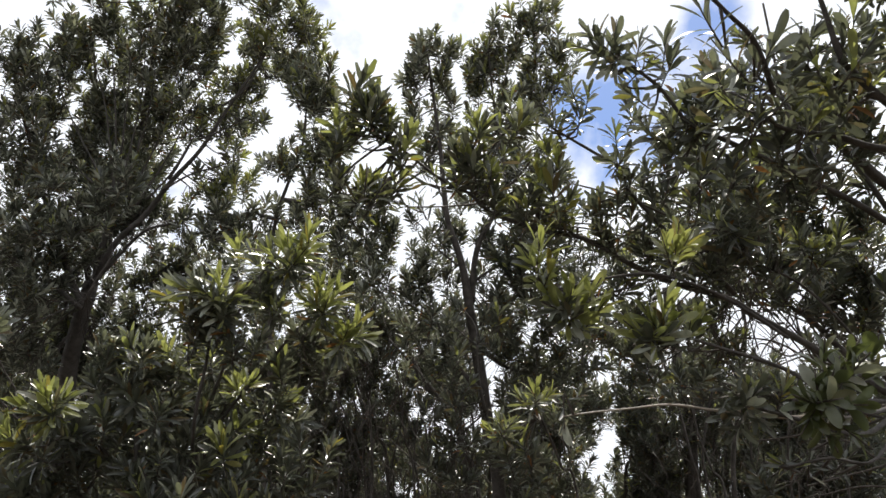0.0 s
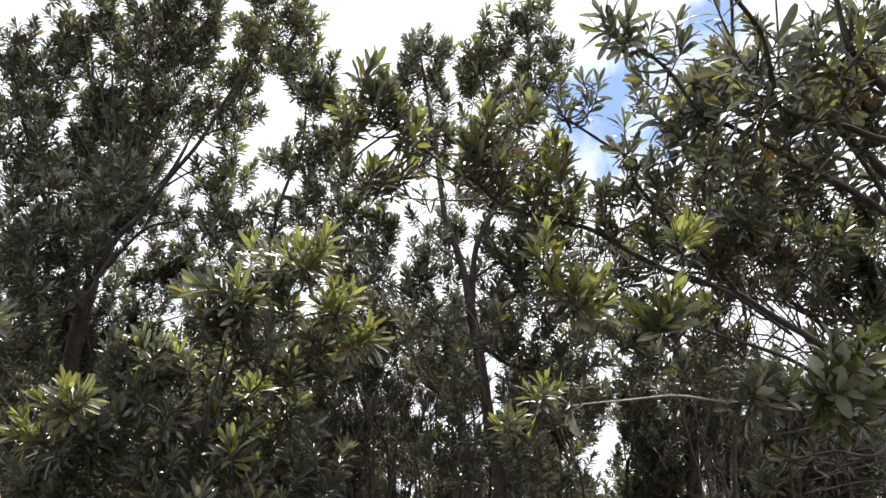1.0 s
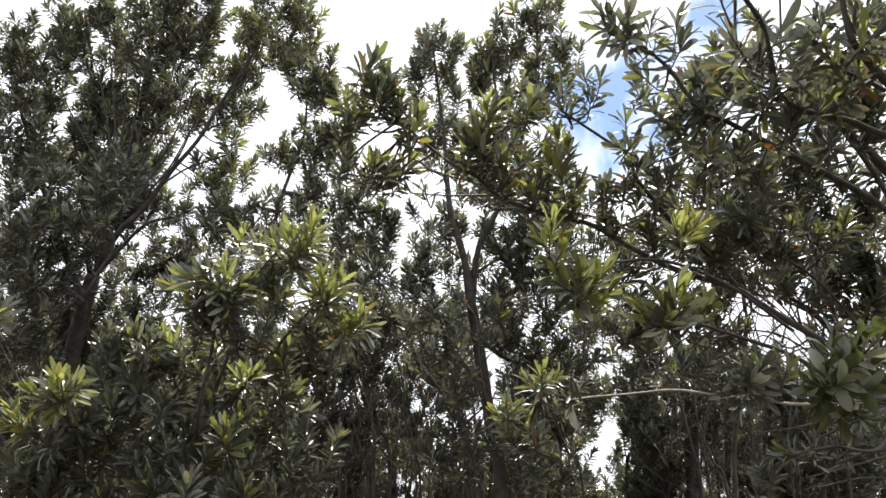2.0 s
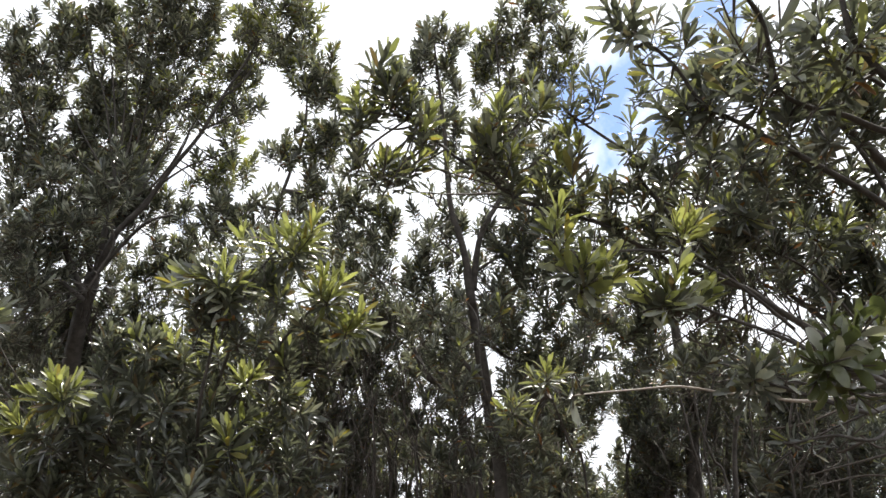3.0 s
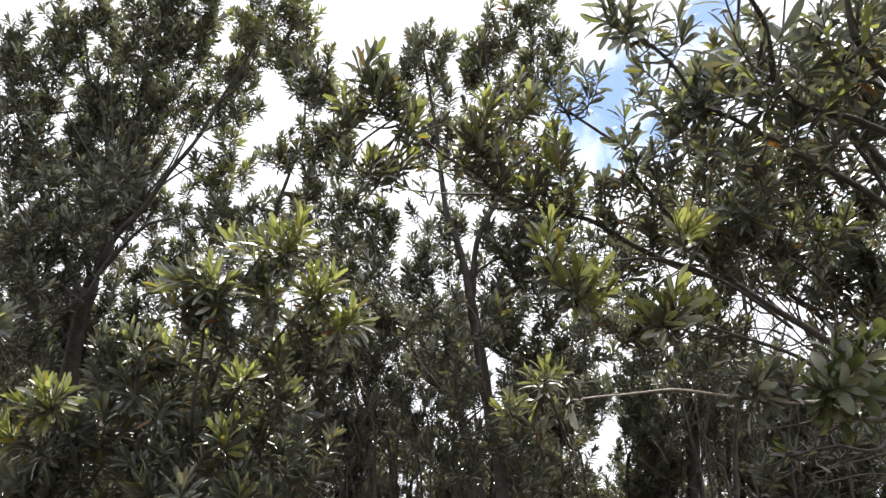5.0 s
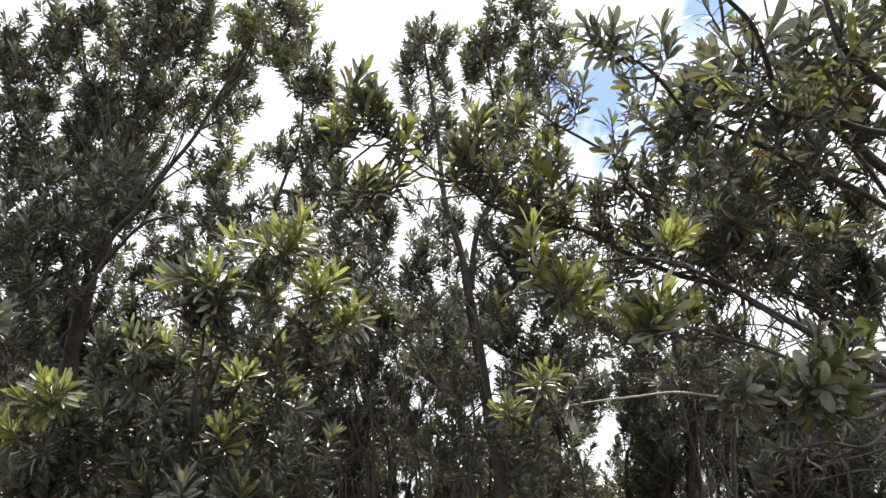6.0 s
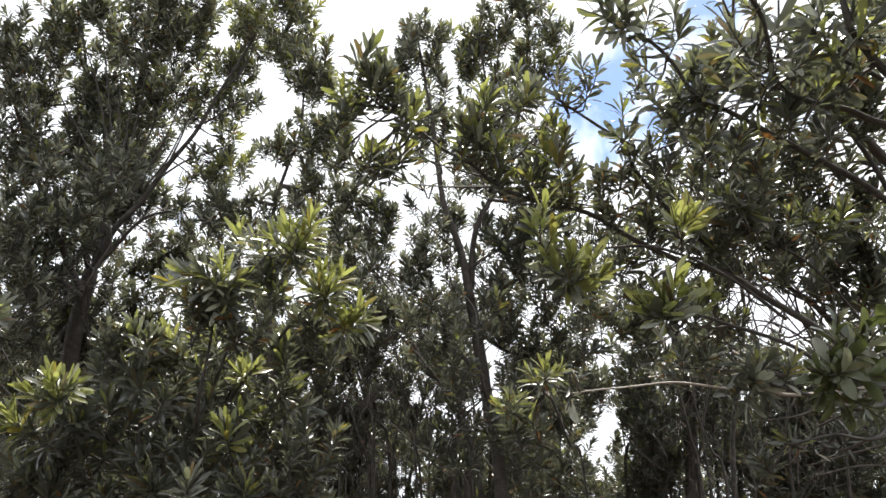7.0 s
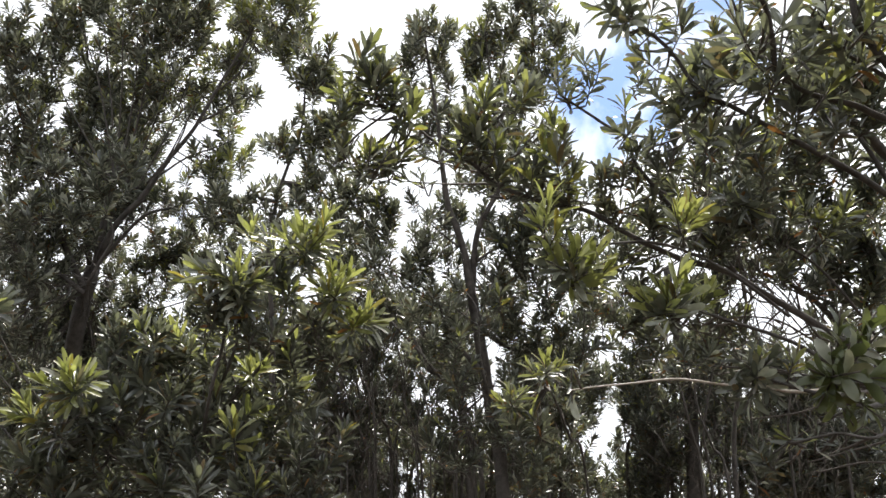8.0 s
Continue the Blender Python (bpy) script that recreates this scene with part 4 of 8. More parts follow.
thick_b.branch([(1.62, 6.78, 0), (1.6, 6.72, 1.86), (1.65, 6.62, 2.13), (1.62, 6.52, 2.41), (1.65, 6.35, 2.87)], 0.02, 0.006,
    clumps=[(1.7, 6.35, 2.87, 0.15), (1.62, 6.43, 2.64, 0.13), (1.8, 6.43, 2.64, 0.17), (1.75, 6.52, 2.41, 0.18), (1.8, 6.6, 2.18, 0.15), (1.94, 6.55, 2.32, 0.17), (1.6, 6.52, 2.41, 0.12), (1.72, 6.68, 1.95, 0.17), (1.94, 6.67, 2, 0.18), (1.6, 6.73, 1.81, 0.13), (1.99, 6.43, 2.64, 0.17), (1.8, 6.28, 3.06, 0.17)], size=0.068, young=0.06, name='stem', dense=1.1)
thick_b.branch([(2.09, 5.72, 0), (2.14, 5.67, 1.82), (2.18, 5.44, 2.44), (2.22, 5.24, 2.98), (2.09, 5.02, 3.61)], 0.022, 0.007,
    clumps=[(2.09, 5.04, 3.53, 0.17), (2.3, 5.02, 3.61, 0.17), (1.93, 4.99, 3.68, 0.17), (2.05, 5.13, 3.3, 0.15), (1.85, 5.07, 3.45, 0.15), (1.72, 5.02, 3.61, 0.12), (1.97, 5.3, 2.83, 0.17), (1.85, 5.36, 2.67, 0.17), (2.05, 5.38, 2.6, 0.17)], size=0.068, young=0.04, name='stem', dense=1.1)

# dark leaning stems
thick_b.branch([(1.75, 5.28, 0), (1.73, 5.18, 1.69), (1.66, 5.07, 2.01), (1.56, 4.94, 2.36), (1.43, 4.81, 2.71)], 0.012, 0.006, name='stem')
thick_b.branch([(1.96, 5.39, 0), (1.94, 5.29, 1.68), (1.83, 5.2, 1.95), (1.72, 5.09, 2.23), (1.69, 4.96, 2.59)], 0.011, 0.005, name='stem')
thick_b.branch([(1.92, 5.61, 0), (1.9, 5.51, 1.68), (1.84, 5.38, 2.03), (1.88, 5.27, 2.33), (1.96, 5.12, 2.75)], 0.012, 0.006, name='stem')
thick_b.branch([(2.19, 5.5, 0), (2.17, 5.4, 1.68), (2.13, 5.22, 2.17), (2.06, 5.07, 2.58)], 0.01, 0.005, name='stem')
thick_b.branch([(2.55, 5.71, 0), (2.53, 5.61, 1.68), (2.49, 5.42, 2.2), (2.58, 5.26, 2.65)], 0.012, 0.006, name='stem')
thick_b.branch([(2.91, 5.61, 0), (2.89, 5.51, 1.68), (2.85, 5.32, 2.18), (2.93, 5.16, 2.63)], 0.012, 0.006, name='stem')
thick_b.branch([(2.92, 6.26, 0), (2.92, 6.24, 1.71), (2.9, 6.13, 2.01), (2.97, 6.01, 2.35)], 0.012, 0.004,
    clumps=[(2.56, 6.15, 1.97, 0.13), (2.56, 6.23, 1.73, 0.13), (2.79, 6.19, 1.84, 0.13), (3.01, 6.15, 1.97, 0.13), (3.01, 6.23, 1.73, 0.13), (3.24, 6.19, 1.84, 0.13), (3.46, 6.15, 1.97, 0.13), (3.46, 6.23, 1.73, 0.13), (2.79, 6.1, 2.09, 0.13), (3.24, 6.08, 2.13, 0.13), (3.51, 6.05, 2.22, 0.13), (2.42, 6.08, 2.13, 0.13)], size=0.075, young=0.02, name='stem', dense=2.08)
tangle(thick_b, (1.5, 5.2, 1.4), (2.9, 6.4, 2.6), 90, 82)

thick_b.branch([(1.78, 7.32, 0), (1.78, 7.28, 1.78), (1.7, 7.13, 2.18), (1.64, 6.95, 2.67), (1.57, 6.79, 3.12)], 0.01, 0.003,
    clumps=[(1.61, 7.15, 2.12, 0.085), (1.68, 7.23, 1.92, 0.085), (1.8, 7.12, 2.23, 0.085), (1.47, 7.29, 1.75, 0.085), (1.94, 7.19, 2.03, 0.085), (1.66, 6.86, 2.92, 0.085), (1.51, 6.93, 2.72, 0.085), (1.73, 6.95, 2.67, 0.085), (1.35, 6.77, 3.17, 0.085), (1.83, 6.88, 2.87, 0.085), (1.54, 6.72, 3.32, 0.085), (1.7, 6.77, 3.17, 0.085)], size=0.075, young=0.05, name='stem', dense=1.69)

# the thicket under the tall tree
thick_c = Plant("bush", (-2.86, 6.75, 0), "shaded leafy thicket under the tall tree", "bush", 16)
thick_c.trunk([(-2.86, 6.75, 0), (-2.82, 6.62, 2.13), (-2.72, 6.45, 2.6), (-2.67, 6.35, 2.87)], 0.05, 0.02)
thick_c.branch([(-2.59, 6.78, 0), (-2.59, 6.35, 2.87), (-2.67, 6.21, 3.24), (-2.69, 6.1, 3.56)], 0.03, 0.01,
    clumps=[(-2.23, 6.05, 3.7, 0.16), (-1.88, 6.03, 3.75, 0.16), (-1.54, 6.06, 3.66, 0.16), (-1.29, 6.08, 3.61, 0.17), (-1.05, 6.05, 3.7, 0.14), (-2.62, 6.24, 3.17, 0.18), (-2.5, 6.28, 3.06, 0.15), (-2.72, 6.21, 3.24, 0.15), (-1.64, 6.13, 3.47, 0.17), (-2.79, 6.06, 3.66, 0.11), (-2.67, 6.08, 3.61, 0.12), (-2.52, 6.08, 3.61, 0.14), (-2.37, 6.05, 3.7, 0.14), (-2.23, 6.01, 3.79, 0.13), (-2.37, 6.11, 3.52, 0.17), (-2.62, 6.16, 3.38, 0.18), (-2.13, 6.06, 3.66, 0.15)], size=0.068, young=0.1, dense=1.3, name='stem')

# the broad bush with young shoots
front = Plant("bush", (-1.04, 3.38, 0), "broad leafy bush with glossy leaves and yellow-green young shoots", "bush", 17)
front.trunk([(-1.04, 3.38, 0), (-0.99, 3.15, 1.42), (-0.98, 3.07, 1.63)], 0.04, 0.025)
front.branch([(-0.98, 3.08, 1.62), (-0.91, 2.87, 1.91), (-0.82, 2.78, 2.16), (-0.74, 2.69, 2.4), (-0.61, 2.63, 2.56)], 0.009, 0.004,
    clumps=[(-0.52, 2.65, 2.5, 0.06), (-0.61, 2.69, 2.4, 0.07), (-0.67, 2.65, 2.5, 0.06)],
    shoots=[(-0.56, 2.57, 2.58, 0.05, -0.6, 0.8, 0.112, 0.7), (-0.47, 2.55, 2.63, 0.36, -0.56, 0.75, 0.101, 0.76), (-0.64, 2.62, 2.59, -0.37, -0.48, 0.8, 0.101, 0.52), (-0.5, 2.54, 2.53, 0.61, -0.69, 0.4, 0.112, 0.4), (-0.72, 2.68, 2.58, -0.48, -0.47, 0.74, 0.101, 0.4), (-0.81, 2.8, 2.67, 0.1, -0.52, 0.85, 0.101, 0.58)], fill=34, size=0.072, young=0.15, sway='front_high', single=True, dense=1.3)
front.branch([(-0.98, 3.08, 1.62), (-0.86, 2.65, 1.93), (-0.81, 2.57, 2.15), (-0.78, 2.49, 2.36)], 0.008, 0.004,
    clumps=[(-0.88, 2.5, 2.32, 0.08), (-0.73, 2.52, 2.29, 0.07), (-0.69, 2.54, 2.23, 0.07)],
    shoots=[(-0.76, 2.47, 2.41, 0.09, -0.63, 0.77, 0.112, 0.64), (-0.82, 2.43, 2.38, -0.56, -0.6, 0.57, 0.112, 0.34), (-0.7, 2.49, 2.36, 0.81, -0.46, 0.37, 0.112, 0.46), (-0.9, 2.48, 2.39, -0.85, -0.48, 0.22, 0.112, 0.16), (-0.72, 2.47, 2.28, 0.7, -0.7, -0.13, 0.101, 0.096), (-0.82, 2.52, 2.29, -0.6, -0.8, 0.09, 0.101, 0.16), (-1, 2.59, 2.39, -0.88, -0.32, 0.35, 0.101, 0.096)], fill=34, size=0.072, young=0.06, sway='front_mid', dense=1.3)
front.branch([(-0.98, 3.08, 1.62), (-0.87, 2.87, 1.91), (-0.67, 2.78, 2.16), (-0.52, 2.72, 2.32), (-0.42, 2.69, 2.4)], 0.008, 0.004,
    clumps=[(-0.52, 2.73, 2.3, 0.08), (-0.61, 2.76, 2.22, 0.07), (-0.42, 2.75, 2.24, 0.06)],
    shoots=[(-0.45, 2.62, 2.43, -0.1, -0.59, 0.8, 0.101, 0.7), (-0.39, 2.67, 2.44, 0.48, -0.47, 0.74, 0.101, 0.64), (-0.49, 2.59, 2.37, -0.7, -0.58, 0.42, 0.101, 0.52), (-0.42, 2.6, 2.35, 0.31, -0.89, 0.33, 0.101, 0.52), (-0.31, 2.67, 2.31, 0.51, -0.56, 0.66, 0.101, 0.7), (-0.35, 2.64, 2.25, 0.36, -0.88, 0.32, 0.101, 0.52), (-0.28, 2.69, 2.26, 0.95, -0.3, -0.01, 0.101, 0.22)], fill=34, size=0.072, young=0.1, sway='front_side', dense=1.3)
front.branch([(-0.98, 3.08, 1.62), (-0.97, 2.95, 1.84), (-1.06, 2.89, 2), (-1.14, 2.83, 2.17), (-1.2, 2.79, 2.27)], 0.008, 0.004,
    clumps=[(-1.12, 2.83, 2.17, 0.09), (-1.28, 2.83, 2.17, 0.09), (-1.06, 2.86, 2.06, 0.09), (-1.32, 2.79, 2.27, 0.07)],
    shoots=[(-1.2, 2.79, 2.28, -0.1, -0.59, 0.8, 0.101, 0.28), (-1.24, 2.8, 2.23, -0.66, -0.58, 0.49, 0.101, 0.2), (-1.1, 2.76, 2.22, 0.6, -0.61, 0.52, 0.101, 0.08), (-0.98, 2.76, 2.2, 0.19, -0.51, 0.84, 0.0893, 0.36), (-1.06, 2.8, 2.25, -0.28, -0.5, 0.82, 0.0893, 0.24), (-1.18, 2.74, 2.11, -0.2, -0.68, 0.71, 0.101, 0.2), (-1.11, 2.72, 2.02, 0.51, -0.86, 0.01, 0.101, 0), (-1, 2.68, 1.99, 0.41, -0.66, 0.63, 0.101, 0.04)], fill=34, size=0.072, young=0.05, sway='front_low', dense=1.3)
front.branch([(-0.98, 3.08, 1.62), (-0.93, 2.96, 1.8), (-0.86, 2.9, 1.96), (-0.8, 2.86, 2.08)], 0.008, 0.004,
    clumps=[(-0.73, 2.89, 2, 0.09), (-0.88, 2.86, 2.06, 0.08), (-0.62, 2.86, 2.06, 0.08), (-0.66, 2.92, 1.92, 0.09)],
    shoots=[(-0.77, 2.8, 2.11, 0, -0.67, 0.75, 0.0893, 0.76), (-0.71, 2.79, 2.12, 0.65, -0.43, 0.63, 0.0893, 0.76), (-0.89, 2.8, 2.25, -0.1, -0.43, 0.9, 0.101, 0.52), (-0.77, 2.67, 1.87, 0, -0.73, 0.69, 0.112, 0.46), (-0.71, 2.75, 1.94, 0.74, -0.64, 0.22, 0.101, 0.16), (-0.58, 2.86, 2.06, 0.57, -0.53, 0.62, 0.0893, 0.52), (-0.52, 2.84, 1.97, 0.87, -0.46, 0.14, 0.101, 0.096), (-0.89, 2.79, 1.99, -0.3, -0.59, 0.75, 0.101, 0.096)], fill=34, size=0.072, young=0.05, sway='front_low', dense=1.3)
front.branch([(-0.98, 3.08, 1.62), (-1, 2.83, 1.71), (-1.17, 2.79, 1.83), (-1.29, 2.75, 1.94), (-1.38, 2.71, 2.04)], 0.008, 0.004,
    clumps=[(-1.31, 2.76, 1.9, 0.1), (-1.46, 2.78, 1.86, 0.09), (-1.21, 2.76, 1.9, 0.09), (-1.5, 2.82, 1.75, 0.1), (-1.29, 2.82, 1.75, 0.1)],
    shoots=[(-1.3, 2.5, 2.04, 0.05, -0.63, 0.77, 0.101, 0.76), (-1.38, 2.52, 2, -0.68, -0.47, 0.55, 0.101, 0.58), (-1.24, 2.51, 2.01, 0.78, -0.53, 0.33, 0.101, 0.46), (-1.28, 2.48, 1.96, -0.1, -0.99, -0.03, 0.101, 0.22), (-1.42, 2.49, 1.93, -0.28, -0.57, 0.77, 0.101, 0.64), (-1.43, 2.5, 1.88, -0.81, -0.58, 0.11, 0.101, 0.28), (-1.26, 2.65, 1.93, 0.6, -0.61, 0.52, 0.101, 0.04), (-1.37, 2.56, 1.86, -0.21, -0.91, 0.34, 0.101, 0.096), (-1.21, 2.73, 2, 0.2, -0.68, 0.71, 0.101, 0.096)], fill=34, size=0.072, young=0.05, sway='front_left', single=True, dense=1.3)
front.branch([(-0.98, 3.08, 1.62), (-0.9, 2.79, 1.54), (-0.96, 2.76, 1.63), (-1, 2.74, 1.67)], 0.013, 0.006,
    clumps=[(-0.88, 2.69, 1.82, 0.1), (-1.04, 2.69, 1.82, 0.09), (-0.73, 2.71, 1.76, 0.1), (-0.57, 2.71, 1.76, 0.09), (-1.16, 2.74, 1.69, 0.09), (-1.36, 2.74, 1.67, 0.09), (-0.45, 2.69, 1.82, 0.08), (-0.88, 2.74, 1.67, 0.08), (-0.49, 2.74, 1.69, 0.09)],
    shoots=[(-1.01, 2.62, 1.71, -0.09, -0.66, 0.74, 0.101, 0.28), (-0.96, 2.63, 1.68, 0.68, -0.5, 0.54, 0.101, 0.08), (-0.84, 2.52, 1.7, 0.1, -0.59, 0.8, 0.101, 0.04), (-0.66, 2.58, 1.68, 0.1, -0.59, 0.8, 0.101, 0.16), (-0.72, 2.58, 1.66, -0.67, -0.54, 0.51, 0.101, 0.04), (-1.69, 2.71, 2.35, 0.33, -0.61, 0.72, 0.101, 0.24), (-1.71, 2.73, 2.29, 0.93, -0.36, 0.09, 0.101, 0.04)], fill=34, size=0.072, young=0.03, sway='front_low', gain=0.7, dense=1.2)

front.branch([(-0.98, 3.08, 1.62), (-1.04, 3.01, 1.51), (-1.25, 3.01, 1.51), (-1.47, 3, 1.55)], 0.01, 0.004,
    clumps=[(-1.47, 3, 1.55, 0.12), (-1.15, 3.01, 1.51, 0.12), (-0.82, 3, 1.53, 0.12), (-0.52, 3, 1.55, 0.11), (-1.79, 2.91, 1.79, 0.12), (-1.81, 2.81, 2.08, 0.11), (-1.68, 2.97, 1.63, 0.11)], size=0.09, young=0.05)

# the large bush whose long branches arch across the view
rightb = Plant("bush", (1.92, 2.89, 0), "large open bush with long arching branches of leathery leaves", "bush", 18)
rightb.trunk([(1.92, 2.89, 0), (1.91, 2.76, 1.63), (1.81, 2.66, 1.89), (1.63, 2.62, 2)], 0.06, 0.04)
rightb.branch([(1.63, 2.62, 2), (1.37, 2.48, 2.1), (1.24, 2.45, 2.18), (1.08, 2.42, 2.27), (0.97, 2.39, 2.33), (0.8, 2.38, 2.38), (0.64, 2.35, 2.45), (0.49, 2.32, 2.53), (0.34, 2.31, 2.56), (0.18, 2.29, 2.62), (0.11, 2.27, 2.68), (0.01, 2.25, 2.73), (-0.08, 2.23, 2.8), (-0.16, 2.2, 2.86)], 0.014, 0.004,
    clumps=[(-0.28, 2.15, 2.98, 0.07), (-0.22, 2.17, 2.92, 0.06), (-0.33, 2.18, 2.9, 0.05), (-0.21, 2.15, 2.99, 0.05), (-0.15, 2.17, 2.92, 0.04), (-0.3, 2.25, 2.71, 0.06), (-0.22, 2.25, 2.71, 0.06), (-0.35, 2.24, 2.72, 0.04), (-0.16, 2.26, 2.69, 0.04), (-0.12, 2.19, 2.87, 0.03), (0.07, 2.23, 2.78, 0.04), (0.15, 2.19, 2.89, 0.03), (0.28, 2.17, 2.94, 0.04), (0.16, 2.23, 2.78, 0.05), (0.26, 2.26, 2.71, 0.06), (0.11, 2.22, 2.82, 0.05), (0.34, 2.25, 2.73, 0.07), (0.41, 2.23, 2.78, 0.06), (0.43, 2.28, 2.65, 0.06), (0.34, 2.28, 2.65, 0.06)] + [(0.2, 2.27, 2.67, 0.06)],
    shoots=[(-0.3, 2.17, 3.06, -0.32, -0.49, 0.81, 0.08, 0.2), (-0.22, 2.14, 3.01, 0.28, -0.5, 0.82, 0.08, 0.25), (-0.33, 2.16, 2.96, -0.77, -0.47, 0.44, 0.08, 0.15), (-0.28, 2.17, 2.93, -0.1, -0.75, 0.65, 0.08, 0.2), (-0.17, 2.2, 3.0, 0.29, -0.42, 0.86, 0.07, 0.3), (-0.32, 2.2, 2.69, -0.47, -0.55, 0.69, 0.07, 0.5), (-0.23, 2.15, 2.69, 0.09, -0.66, 0.74, 0.07, 0.5), (-0.18, 2.16, 2.66, 0.57, -0.53, 0.62, 0.07, 0.4), (-0.35, 2.23, 2.76, -0.29, -0.42, 0.86, 0.07, 0.35), (-0.28, 2.17, 2.63, -0.33, -0.94, 0.01, 0.07, 0.15)] + [(0.16, 2.21, 2.84, 0, -0.6, 0.8, 0.07, 0.4), (0.18, 2.14, 2.73, 0.1, -0.75, 0.65, 0.07, 0.4), (0.13, 2.29, 2.92, -0.37, -0.48, 0.8, 0.06, 0.45), (0.24, 2.22, 2.82, 0.51, -0.56, 0.66, 0.07, 0.1), (0.23, 2.27, 2.98, 0.1, -0.52, 0.85, 0.07, 0.15), (0.27, 2.24, 3.05, 0.2, -0.43, 0.88, 0.07, 0.15), (0.39, 2.16, 2.97, 0, -0.6, 0.8, 0.07, 0.45), (0.3, 2.19, 2.89, -0.77, -0.5, 0.4, 0.07, 0.1)], size=0.08, young=0.4, sway='long', fill=12, dense=0.36, name='long_branch')
rightb.branch([(1.09, 2.25, 2.14), (0.87, 2.15, 2.25), (0.66, 2.07, 2.3), (0.5, 2.02, 2.28), (0.38, 1.97, 2.24)], 0.006, 0.003,
    shoots=[(0.29, 1.86, 2.34, 0.05, -0.56, 0.83, 0.088, 0.97), (0.26, 1.9, 2.3, -0.49, -0.63, 0.6, 0.084, 0.7), (0.32, 1.88, 2.27, 0.29, -0.66, 0.69, 0.084, 0.85), (0.37, 1.9, 2.21, 0.1, -0.68, 0.73, 0.098, 0.75), (0.3, 1.92, 2.22, -0.54, -0.69, 0.48, 0.093, 0.5), (0.43, 1.93, 2.21, 0.48, -0.56, 0.68, 0.098, 0.8), (0.32, 1.92, 2.17, -0.68, -0.74, 0.04, 0.093, 0.3), (0.46, 1.95, 2.18, 0.53, -0.58, 0.61, 0.093, 0.85), (0.38, 1.91, 2.14, 0.2, -0.98, -0.04, 0.093, 0.35)], size=0.068, sway='a_shoot', fill=15, strap=True, spread=66)
young_shoot = rightb.branch([(1.63, 2.62, 2), (1.15, 2.11, 1.94), (0.99, 2.08, 2.02), (0.8, 2.06, 2.08), (0.67, 2.04, 2.12)], 0.008, 0.004,
    shoots=[(0.65, 1.97, 2.19, 0.05, -0.6, 0.8, 0.105, 0.97), (0.61, 2.0, 2.15, -0.53, -0.58, 0.61, 0.1, 0.75), (0.68, 2.0, 2.16, 0.34, -0.62, 0.71, 0.1, 0.9), (0.57, 2.02, 2.12, -0.72, -0.56, 0.41, 0.105, 0.5), (0.79, 2.1, 2.19, 0.3, -0.59, 0.75, 0.085, 0.8), (0.75, 2.09, 2.15, -0.11, -0.87, 0.49, 0.085, 0.6), (0.61, 1.97, 2.09, -0.1, -0.99, -0.04, 0.1, 0.3), (0.67, 2.0, 2.1, 0.81, -0.58, 0.11, 0.1, 0.25)], size=0.068, sway='b_shoot', single=True, fill=12, strap=True, spread=68)
for at, way in (((-1.02, -0.66, 0.06), (-0.09, -0.02, -0.03)), ((-1.02, -0.66, 0.06), (0.08, -0.03, 0.01)), ((-1.02, -0.66, 0.06), (-0.03, -0.01, -0.05)), ((-1.01, -0.66, 0.05), (0.01, -0.02, -0.03))):
    hang_leaf(young_shoot, at, way, 0.9 * Vector(way).length, "withered pale leaf under the shoot", "near")
rightb.branch([(1.63, 2.62, 2), (1.41, 2.44, 2.2), (1.22, 2.37, 2.38), (0.99, 2.34, 2.47), (0.84, 2.32, 2.53)], 0.0055, 0.003,
    clumps=[(0.95, 2.32, 2.53, 0.07), (1.05, 2.31, 2.56, 0.07), (0.91, 2.35, 2.46, 0.07), (1.07, 2.35, 2.46, 0.07), (1.16, 2.34, 2.49, 0.07), (0.8, 2.35, 2.46, 0.05), (0.7, 2.34, 2.49, 0.04), (0.99, 2.28, 2.64, 0.07), (1.1, 2.28, 2.64, 0.07)],
    shoots=[(0.75, 2.09, 2.45, 0.05, -0.6, 0.8, 0.1, 0.97), (0.71, 2.1, 2.44, -0.35, -0.58, 0.73, 0.09, 0.8), (0.78, 2.1, 2.44, 0.39, -0.57, 0.72, 0.09, 0.85), (0.85, 2.45, 2.58, -0.5, -0.71, 0.49, 0.099, 0.2), (0.88, 2.23, 2.49, 0.61, -0.75, 0.27, 0.09, 0.12), (0.95, 2.17, 2.5, -0.93, -0.36, 0.09, 0.09, 0.05), (1, 2.18, 2.47, 0.77, -0.4, -0.5, 0.09, 0.05), (0.9, 2.42, 2.49, 0.11, -0.99, -0.13, 0.099, 0.12), (0.93, 2.2, 2.56, -0.3, -0.59, 0.75, 0.09, 0.2)], size=0.068, young=0.06, sway='c_shoot', fill=16, strap=True, spread=74)
